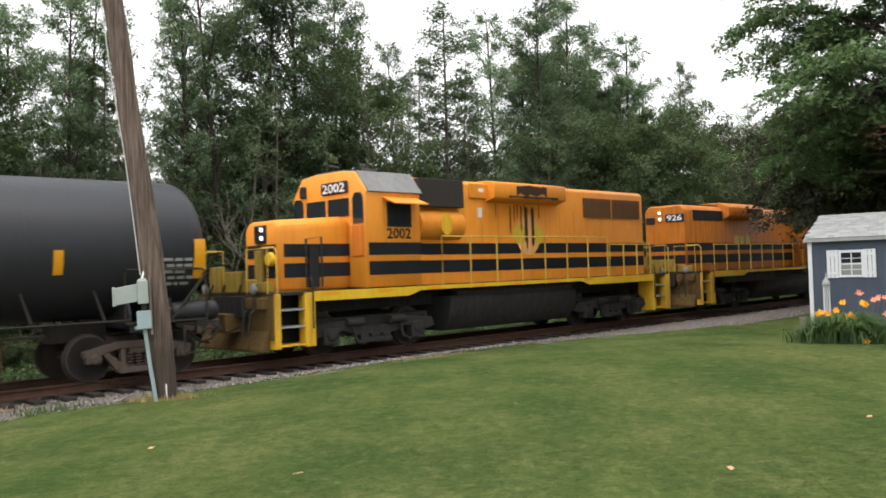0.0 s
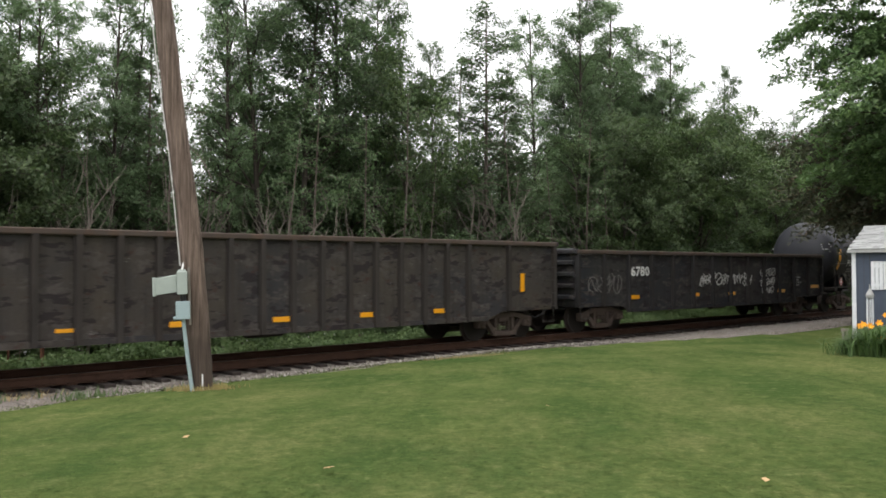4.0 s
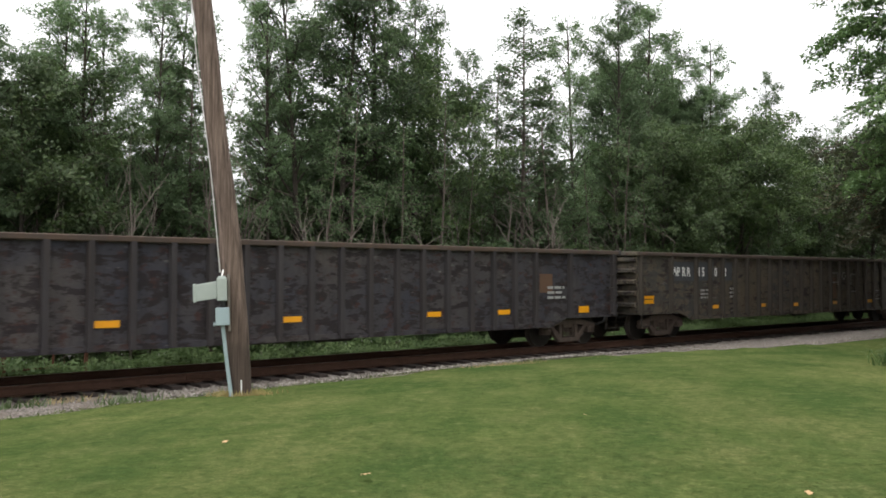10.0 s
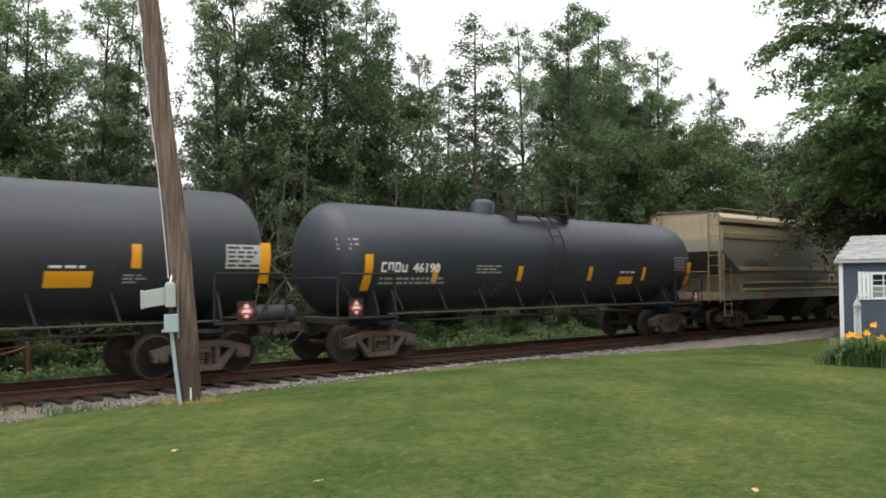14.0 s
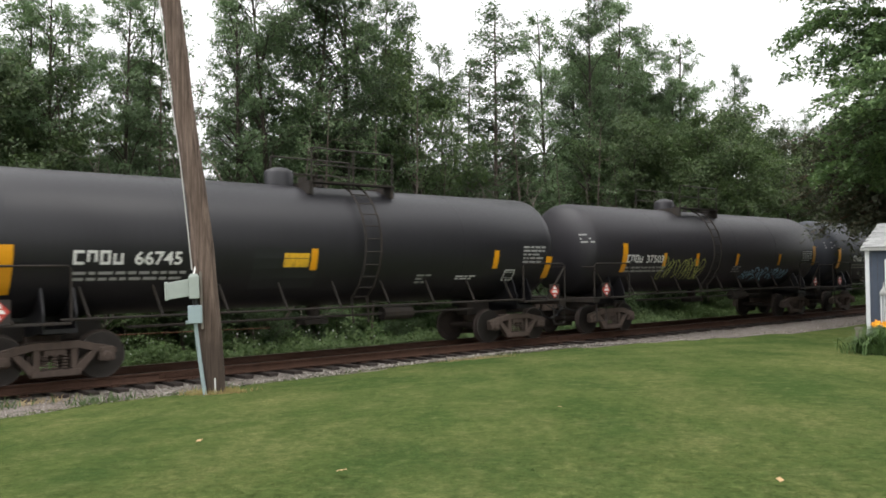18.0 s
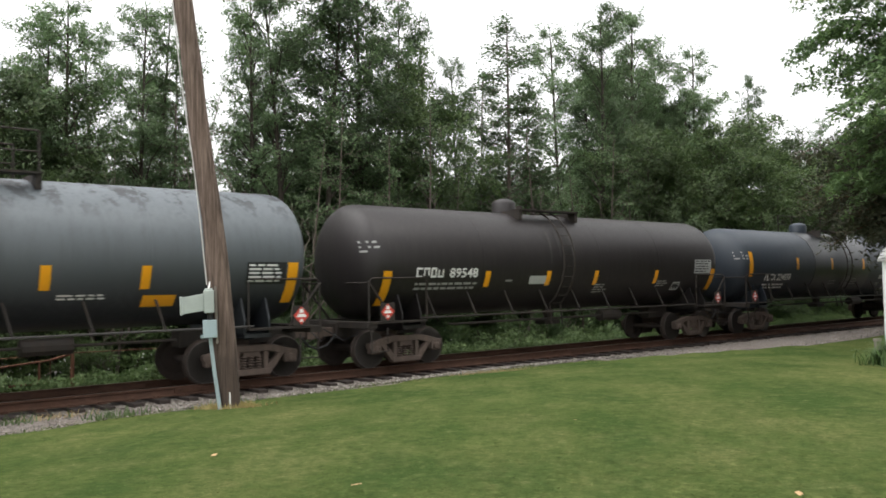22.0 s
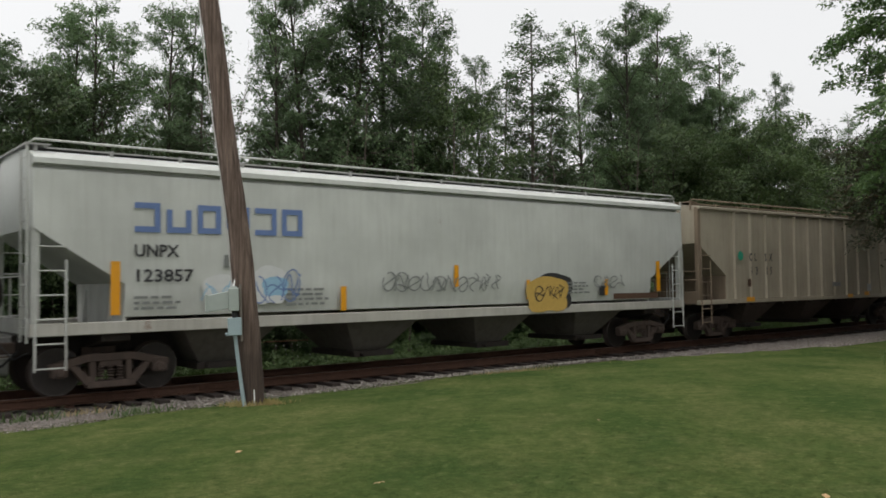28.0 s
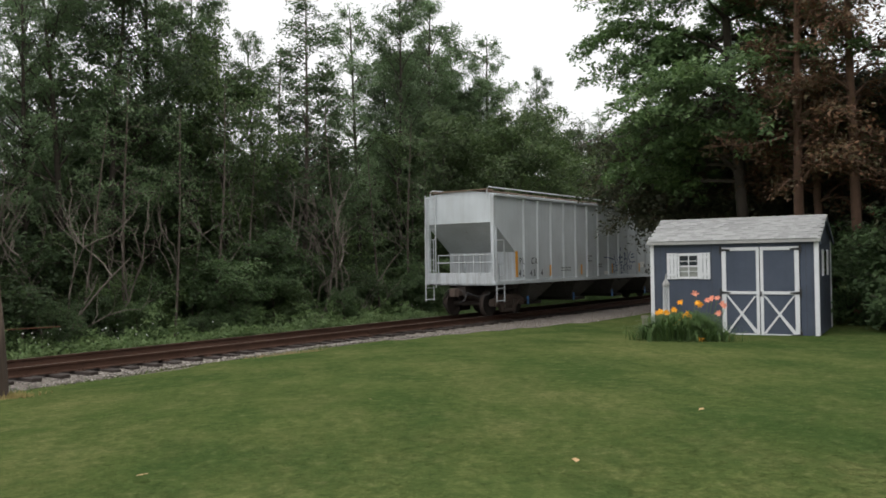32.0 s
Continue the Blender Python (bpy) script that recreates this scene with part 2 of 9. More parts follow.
# ---- mesh building ----
class Build:
    """Gathers faces for one mesh."""

    def __init__(self):
        self.v, self.f, self.smooth = [], [], False

    def add(self, verts, faces):
        k = len(self.v)
        self.v += [tuple(p) for p in verts]
        self.f += [tuple(i + k for i in f) for f in faces]
        return self

    def box(self, x0, x1, y0, y1, z0, z1):
        return self.add([(x, y, z) for x in (x0, x1) for y in (y0, y1) for z in (z0, z1)],
                        [(0, 1, 3, 2), (4, 6, 7, 5), (0, 4, 5, 1), (2, 3, 7, 6), (0, 2, 6, 4), (1, 5, 7, 3)])

    def prism(self, pts, a, b, axis="y"):
        """A flat outline pushed along an axis from a to b: (x, z) along y, (y, z) along x, (x, y) along z."""
        put = {"y": lambda p, t: (p[0], t, p[1]), "x": lambda p, t: (t, p[0], p[1]), "z": lambda p, t: (p[0], p[1], t)}[axis]
        n = len(pts)
        return self.add([put(p, a) for p in pts] + [put(p, b) for p in pts],
                        [tuple(range(n)), tuple(range(2 * n - 1, n - 1, -1))] + [(i, (i + 1) % n, n + (i + 1) % n, n + i) for i in range(n)])

    def tube(self, pts, radii, n=8, caps=True):
        """A round bar along points, with a radius at each."""
        pts = [Vector(p) for p in pts]
        if isinstance(radii, (int, float)):
            radii = [radii] * len(pts)
        k, up = len(self.v), Vector((0.3, 0.2, 1)).normalized()
        for i, (p, r) in enumerate(zip(pts, radii)):
            d = (pts[min(i + 1, len(pts) - 1)] - pts[max(i - 1, 0)]).normalized()
            a = d.cross(up if abs(d.dot(up)) < 0.95 else Vector((1, 0, 0))).normalized()
            b = d.cross(a)
            self.v += [tuple(p + (a * math.cos(t) + b * math.sin(t)) * r) for t in (2 * math.pi * j / n for j in range(n))]
        for i in range(len(pts) - 1):
            self.f += [(k + i * n + j, k + i * n + (j + 1) % n, k + (i + 1) * n + (j + 1) % n, k + (i + 1) * n + j) for j in range(n)]
        if caps:
            self.f += [tuple(k + j for j in range(n))[::-1], tuple(k + (len(pts) - 1) * n + j for j in range(n))]
        return self

    def lathe(self, profile, n=24, centre=(0, 0, 0), axis="x"):
        """Turns (along, radius) points round an axis."""
        k, c = len(self.v), centre
        for a, r in profile:
            for j in range(n):
                t = 2 * math.pi * j / n
                o = (a, r * math.cos(t), r * math.sin(t)) if axis == "x" else (r * math.cos(t), a, r * math.sin(t)) if axis == "y" else (r * math.cos(t), r * math.sin(t), a)
                self.v.append((c[0] + o[0], c[1] + o[1], c[2] + o[2]))
        for i in range(len(profile) - 1):
            self.f += [(k + i * n + j, k + i * n + (j + 1) % n, k + (i + 1) * n + (j + 1) % n, k + (i + 1) * n + j) for j in range(n)]
        self.f += [tuple(k + j for j in range(n))[::-1], tuple(k + (len(profile) - 1) * n + j for j in range(n))]
        return self

    def mesh(self, name, material, bevel=0.0, smooth=False, normals=True):
        me = bpy.data.meshes.new(name)
        me.from_pydata(self.v, [], self.f)
        if normals or bevel:
            bm = bmesh.new()
            bm.from_mesh(me)
            bmesh.ops.recalc_face_normals(bm, faces=bm.faces)
            if bevel:
                bmesh.ops.bevel(bm, geom=[e for e in bm.edges if len(e.link_faces) == 2 and e.calc_face_angle(0) > 0.5], offset=bevel, segments=1, affect="EDGES", clamp_overlap=True)
            bm.to_mesh(me)
            bm.free()
        for m in (material if isinstance(material, (list, tuple)) else [material]):
            me.materials.append(m)
        if smooth:
            me.shade_smooth()
            me.set_sharp_from_angle(angle=radians(smooth if smooth is not True else 40))
        return me


def part(name, b, material, parent=None, label="", bevel=0.0, smooth=False, at=None):
    """Links a build as one mesh object under a thing or a part."""
    ob = new(name, b.mesh(name, material, bevel, smooth))
    if parent:
        ob.parent = parent
    if at is not None:
        ob.matrix_basis = at
    return tagged(ob, label)


def again(ob, at, parent=None):
    """The same piece once more: an object of its own on the same mesh."""
    o = new(ob.name.split(".")[0], ob.data)
    o.parent = parent or ob.parent
    o.matrix_basis = at
    if "label" in ob:
        o["label"] = ob["label"]
    return o


def thing(name, label, category, group="", kind="", at=None):
    ob = tagged(new(name), label, category, group, kind)
    if at is not None:
        ob.matrix_basis = at
    return ob


_fonts = {}


def letters(text, size, depth=0.004, bold=0.02):
    """The faces of a line of writing, flat in x and z, starting at 0, 0; squeezed marks keep the font's own proportions."""
    cu = bpy.data.curves.new("writing", "FONT")
    cu.body, cu.size, cu.extrude = text, size, 0.0
    cu.resolution_u = 2
    cu.offset = bold * size
    ob = bpy.data.objects.new("writing", cu)
    scene.collection.objects.link(ob)
    dg = bpy.context.evaluated_depsgraph_get()
    me = ob.evaluated_get(dg).to_mesh()
    b = Build()
    b.add([(v.co.x, 0.0, v.co.y) for v in me.vertices], [tuple(p.vertices) for p in me.polygons])
    ob.evaluated_get(dg).to_mesh_clear()
    bpy.data.objects.remove(ob)
    bpy.data.curves.remove(cu)
    return b


def moved(b, dx=0, dy=0, dz=0, sx=1.0):
    b.v = [(x * sx + dx, y + dy, z + dz) for x, y, z in b.v]
    return b


def strokes(paths, width):
    """Sprayed or brushed strokes as flat ribbons in x and z."""
    b = Build()
    for path in paths:
        path = [Vector((x, 0, z)) for x, z in path]
        left, right = [], []
        for i, p in enumerate(path):
            d = (path[min(i + 1, len(path) - 1)] - path[max(i - 1, 0)])
            d = d.normalized() if d.length > 1e-6 else Vector((1, 0, 0))
            nrm = Vector((-d.z, 0, d.x)) * width / 2
            left.append(p + nrm)
            right.append(p - nrm)
        n = len(path)
        b.add(left + right, [(i, i + 1, n + i + 1, n + i) for i in range(n - 1)])
    return b


def scribble(rng, w, h, count=5):
    """Paths of a hurried sprayed tag inside a w by h box: close-set letters of two or three strokes each, with an underline."""
    out = []
    count = max(count, int(w / 0.34))
    for i in range(count):
        cx, rx, rz = w * (i + 0.5) / count, w / count * rng.uniform(0.42, 0.62), h * rng.uniform(0.34, 0.5)
        cz, tilt = h * 0.5 + rng.uniform(-0.1, 0.1) * h, rng.uniform(-0.15, 0.4)
        n = 12
        for kind in rng.sample(range(5), rng.choice((2, 2, 3))):
            if kind == 0:
                a0, a1 = rng.uniform(0, 6), rng.uniform(3.5, 6.2)
                p = [(rx * math.cos(a0 + a1 * k / n), rz * math.sin(a0 + a1 * k / n)) for k in range(n + 1)]
            elif kind == 1:
                p = [(rx * math.sin(2 * math.pi * k / n) * 0.7, rz * (1 - 2 * k / n)) for k in range(n + 1)]
            elif kind == 2:
                x0, x1 = rng.uniform(-1, 0) * rx, rng.uniform(0, 1) * rx
                p = [(x0 + (x1 - x0) * k / 4 + 0.03 * math.sin(k * 2), rz * (1 - 2 * k / 4)) for k in range(5)]
            elif kind == 3:
                z0 = rng.uniform(-0.6, 0.6) * rz
                p = [(rx * (2 * k / 5 - 1), z0 + 0.2 * rz * math.sin(k)) for k in range(6)]
            else:
                p = [(rx * (2 * k / n - 1), rz * (1.6 * abs(math.sin(math.pi * 1.5 * k / n)) - 0.9)) for k in range(n + 1)]
            out.append([(cx + x + tilt * z, cz + z) for x, z in p])
    return out


def sprayed(rng, w, h, count, width, x, z):
    """Each stroke of a tag as a build of its own, moved to its place."""
    return [moved(strokes([p], 0.62 * width), x, 0.0004 * k, z) for k, p in enumerate(scribble(rng, w, h, count))]


def blob(rng, w, h, n=28):
    """A filled sprayed shape with a lumpy edge."""
    pts = []
    for k in range(n):
        a = 2 * math.pi * k / n
        r = 0.86 + 0.14 * abs(math.sin(2.5 * a + 0.6))
        c, d = math.cos(a), math.sin(a)
        q = (abs(c) ** 4 + abs(d) ** 4) ** -0.25
        pts.append((w / 2 + w / 2 * r * c * q, 0, h / 2 + h / 2 * r * d * q))
    return Build().add(pts, [tuple(range(n))])


# ---- ground ----
def lawn_colour(n, l, v):
    """Mown grass: broad paler and darker patches, mowing streaks, tufts and a fine grain."""
    broad, mid, fine = noise_node(n, l, v, 0.22, 4), noise_node(n, l, v, 1.6, 5), noise_node(n, l, v, 22, 6, 0.75)
    c = mix(n, l, ramp(n, l, broad, [(0.35, grey3(0)), (0.65, grey3(1))]), (0.05607, 0.08409, 0.02433), (0.1028, 0.121, 0.04053))
    c = mix(n, l, ramp(n, l, mid, [(0.5, grey3(0)), (0.75, grey3(0.6))]), c, (0.137, 0.1371, 0.05672))
    patch = noise_node(n, l, coords(n, l, (1, 0.55, 1), False), 0.55, 6, 0.62)
    c = mix(n, l, ramp(n, l, patch, [(0.38, grey3(0.75)), (0.5, grey3(0))]), c, (0.03894, 0.06785, 0.02026))
    c = mix(n, l, ramp(n, l, patch, [(0.52, grey3(0)), (0.66, grey3(0.5))]), c, (0.1464, 0.1475, 0.05877))
    mown = noise_node(n, l, coords(n, l, (1.6, 0.16, 1), False), 1.3, 4, 0.6)
    c = mix(n, l, ramp(n, l, mown, [(0.5, grey3(0)), (0.66, grey3(0.38))]), c, (0.04983, 0.07672, 0.02229))
    tuft = noise_node(n, l, v, 6.5, 5, 0.7)
    c = mix(n, l, ramp(n, l, tuft, [(0.38, grey3(0.5)), (0.52, grey3(0))]), c, (0.03739, 0.06196, 0.02026))
    c = mix(n, l, ramp(n, l, tuft, [(0.55, grey3(0)), (0.7, grey3(0.5))]), c, (0.1498, 0.1549, 0.06482))
    c = mix(n, l, ramp(n, l, fine, [(0.35, grey3(0.5)), (0.58, grey3(0))]), c, (0.03115, 0.05164, 0.01622))
    return c, fine


def ground_material():
    """Mown lawn on the near side, leaf litter and weeds under the wood."""
    m, n, l, p = nodes_of("ground_cover")
    c, fine = lawn_colour(n, l, coords(n, l, vary=False))
    wood = mix(n, l, fine, (0.03, 0.045, 0.015), (0.07, 0.1, 0.03))
    tc = n.new("ShaderNodeTexCoord")
    dot = n.new("ShaderNodeVectorMath")
    dot.operation = "DOT_PRODUCT"
    dot.inputs[1].default_value = (-DY, DX, 0)
    l.new(tc.outputs["Object"], dot.inputs[0])
    side = n.new("ShaderNodeMath")
    side.operation = "GREATER_THAN"
    side.inputs[1].default_value = -TRACK_X * DY + TRACK_Y * DX
    l.new(dot.outputs["Value"], side.inputs[0])
    l.new(mix(n, l, side.outputs[0], c, wood), p.inputs["Base Color"])
    p.inputs["Roughness"].default_value = 0.95
    p.inputs["Specular IOR Level"].default_value = 0.0
    bump(n, l, p, fine, 0.3, 0.03)
    return m


GROUND = ground_material()


def build_ground():
    us = list(np.concatenate([[-1500, -400, -120, -60], np.arange(-40, 60.1, 1.0), [75, 100, 150, 250, 600, 2000]]))
    qs = list(np.concatenate([[-1500, -500, -150, -60, -35], np.arange(-24, 12.1, 0.6), [14, 18, 24, 32, 60, 200, 600, 2000]]))
    b = Build()
    b.v = []
    for u in us:
        for q in qs:
            x, y, _ = on_track(u, q)
            z = ground_z(x, y) - (0.25 if lawn_edge(u) + 0.1 < q < 2.5 else 0) + (0.03 * noise.noise(Vector((x * 0.35, y * 0.35, 0))) if q < -3 else 0)
            b.v.append((x, y, z))
    w = len(qs)
    b.f = [(i * w + j, (i + 1) * w + j, (i + 1) * w + j + 1, i * w + j + 1) for i in range(len(us) - 1) for j in range(w - 1)]
    g = new("ground", b.mesh("ground", GROUND, smooth=80))
    tagged(g, "mown green lawn that falls gently towards a railway line", "ground", kind="structure")


build_ground()


def gravel_material():
    m, n, l, p = nodes_of("crushed_stone")
    v = coords(n, l, vary=False)
    vor = n.new("ShaderNodeTexVoronoi")
    vor.inputs["Scale"].default_value = 24
    l.new(v, vor.inputs["Vector"])
    sep = n.new("ShaderNodeSeparateColor")
    l.new(vor.outputs["Color"], sep.inputs[0])
    c = ramp(n, l, sep.outputs[0], [(0.0, (0.0462, 0.03689, 0.03003)), (0.5, (0.1344, 0.115, 0.09933)), (1.0, (0.3045, 0.2713, 0.2402))])
    c = mix(n, l, ramp(n, l, noise_node(n, l, v, 0.8, 4), [(0.45, grey3(0)), (0.7, grey3(0.5))]), c, (0.126, 0.09114, 0.0693))
    tc = n.new("ShaderNodeTexCoord")
    dot = n.new("ShaderNodeVectorMath")
    dot.operation = "DOT_PRODUCT"
    dot.inputs[1].default_value = (-DY, DX, 0)
    l.new(tc.outputs["Object"], dot.inputs[0])
    off = n.new("ShaderNodeMath")
    off.operation = "SUBTRACT"
    off.inputs[1].default_value = -TRACK_X * DY + TRACK_Y * DX
    l.new(dot.outputs["Value"], off.inputs[0])
    far = n.new("ShaderNodeMath")
    far.operation = "ABSOLUTE"
    l.new(off.outputs[0], far.inputs[0])
    # oil stain plus the train's shade, both in one dark tint between the rails
    oily_shade = n.new("ShaderNodeMapRange")
    oily_shade.inputs["From Min"].default_value, oily_shade.inputs["From Max"].default_value = 0.5, 0.95
    oily_shade.inputs["To Min"].default_value, oily_shade.inputs["To Max"].default_value = 0.9, 0.0
    l.new(far.outputs[0], oily_shade.inputs["Value"])
    c = mix(n, l, oily_shade.outputs[0], c, (0.016, 0.012, 0.009))
    l.new(c, p.inputs["Base Color"])
    p.inputs["Roughness"].default_value = 0.9
    bump(n, l, p, vor.outputs["Distance"], 0.8, 0.04)
    return m


GRAVEL = gravel_material()


def stone_material():
    m, n, l, p = nodes_of("stone_pieces")
    geo = n.new("ShaderNodeNewGeometry")
    c = ramp(n, l, geo.outputs["Random Per Island"], [(0, (0.049, 0.0406, 0.0336)), (0.45, (0.133, 0.1176, 0.1036)), (0.85, (0.231, 0.2072, 0.182)), (1, (0.406, 0.378, 0.343))])
    l.new(c, p.inputs["Base Color"])
    p.inputs["Roughness"].default_value = 0.9
    return m


STONES = stone_material()


def build_ballast():
    us = np.arange(-45, 130, 1.0)
    b = Build()
    for u in us:
        e = lawn_edge(u)
        for q, z in ((e - 0.25, None), (e + 0.4, -0.16), (max(-2.0, e + 0.6), -0.22), (-1.4, -0.255), (0, -0.245), (1.35, -0.25), (2.2, -0.36), (3.0, -0.5)):
            x, y, _ = on_track(u, q)
            gz = ground_z(x, y)
            b.v.append((x, y, gz - 0.06 if z is None else (max(z, gz - 0.05) if q < -1.6 else z)))
    b.f = [(i * 8 + j, (i + 1) * 8 + j, (i + 1) * 8 + j + 1, i * 8 + j + 1) for i in range(len(us) - 1) for j in range(7)]
    bed = new("ballast_bed", b.mesh("ballast_bed", GRAVEL, smooth=60))
    tagged(bed, "grey crushed stone ballast along the railway track", "ballast", kind="structure")
    rng = random.Random(5)
    s = Build()
    for i in range(15000):
        u = rng.uniform(-14, 26) if i < 11000 else rng.uniform(-14, 4)
        e = lawn_edge(u)
        q = rng.uniform(e, -0.82) if rng.random() < 0.96 else rng.uniform(-0.6, 0.6)
        if q > -1.36 and abs((u + 45) / 0.535 - round((u + 45) / 0.535)) < 0.26:
            continue
        x, y, _ = on_track(u, q)
        z = max(np.interp(q, [e - 0.25, e + 0.4, max(-2.0, e + 0.6), -1.4, 0], [ground_z(x, y), -0.16, -0.22, -0.255, -0.245]), ground_z(x, y) - 0.05 if q < -2 else -9)
        r = rng.uniform(0.015, 0.037)
        k = Vector((x, y, z))
        o = [Vector((r * rng.uniform(.7, 1.3), 0, 0)), Vector((0, r * rng.uniform(.7, 1.3), 0)), Vector((-r * rng.uniform(.7, 1.3), r * .3, 0)), Vector((0, -r, r * .2)), Vector((r * .2, 0, r * rng.uniform(.6, 1))), Vector((0, 0, -r * .5))]
        turn = Matrix.Rotation(rng.uniform(0, 6.28), 3, "Z")
        s.add([k + turn @ p for p in o], [(0, 1, 4), (1, 2, 4), (2, 3, 4), (3, 0, 4), (1, 0, 5), (2, 1, 5), (3, 2, 5), (0, 3, 5)])
    st = new("ballast_stones", s.mesh("ballast_stones", STONES, normals=False))
    tagged(st, "loose grey and pale broken stones lying on the ballast", "gravel", kind="stuff")


build_ballast()


# ---- track ----
def build_track():
    m = pose(*on_track(0, 0), 0, 0, TRACK_DEG)
    t = thing("railway_track", "rusty brown steel rails on dark weathered timber ties", "railway track", kind="structure", at=m)
    prof = [(-0.075, -0.178), (0.075, -0.178), (0.075, -0.165), (0.02, -0.145), (0.011, -0.125), (0.011, -0.05), (0.036, -0.035), (0.036, -0.004), (0.03, 0), (-0.03, 0), (-0.036, -0.004), (-0.036, -0.035), (-0.011, -0.05), (-0.011, -0.125), (-0.02, -0.145), (-0.075, -0.165)]
    for q in (-0.754, 0.754):
        b = Build().prism([(y + q, z) for y, z in prof], -60, 160, "x")
        rail = part("rail", b, RAIL_RUST, t, "rust-brown steel rail", smooth=30)
        top = Build().box(-60, 160, q - 0.028, q + 0.028, 0.0005, 0.003)
        part("running_surface", top, RAIL_TOP, rail, "worn shiny rail head")
        for u in (-8.3, 3.6, 15.5, 27.4):
            j = Build().box(u - 0.45, u + 0.45, q - 0.035, q - 0.012, -0.13, -0.045).box(u - 0.45, u + 0.45, q + 0.012, q + 0.035, -0.13, -0.045)
            for k in range(4):
                j.tube([(u - 0.33 + k * 0.22, q - 0.06, -0.088), (u - 0.33 + k * 0.22, q + 0.06, -0.088)], 0.014, 6)
            part("joint_bar", j, RAIL_RUST, rail, "bolted joint bar", bevel=0.004)
    rng = random.Random(3)
    first = None
    for i in range(285):
        u = -45 + i * 0.535 + rng.uniform(-0.04, 0.04)
        at = pose(u, rng.uniform(-0.09, 0.09), -0.182 - rng.uniform(0, 0.05) * rng.random(), rng.uniform(-0.6, 0.6), rng.uniform(-0.5, 0.5), rng.uniform(-1.5, 1.5))
        if first is None:
            first = part("tie", Build().box(-0.105, 0.105, -1.3, 1.3, -0.17, 0), TIE, t, "dark split timber tie", bevel=0.012, at=at)
            plate = Build()
            for q in (-0.754, 0.754):
                plate.box(-0.09, 0.09, q - 0.17, q + 0.17, 0, 0.012)
                for sx in (-0.05, 0.05):
                    for sy in (-0.095, 0.095):
                        plate.box(sx - 0.012, sx + 0.012, q + sy - 0.015, q + sy + 0.015, 0.01, 0.04)
            pl = part("tie_plate", plate, RAIL_RUST, first, "rusty tie plates and spikes")
        else:
            o = again(first, at)
            again(pl, Matrix(), o)


build_track()


# ---- shed ----
SIDING = paint("blue_grey_siding", (0.05, 0.062, 0.088), (0.04, 0.046, 0.06), 0.25, 0.6, 0, True, 1.2, 0.05)
SHED_WHITE = plain("shed_trim_white", (0.6, 0.61, 0.63), 0.55, vary=0.08, scale=6)
SHINGLE = plain("grey_shingle", (0.3, 0.305, 0.3), 0.95, vary=0.35, scale=7, bumps=0.5)
IRON = plain("black_iron", (0.012, 0.012, 0.013), 0.5, vary=0.2)


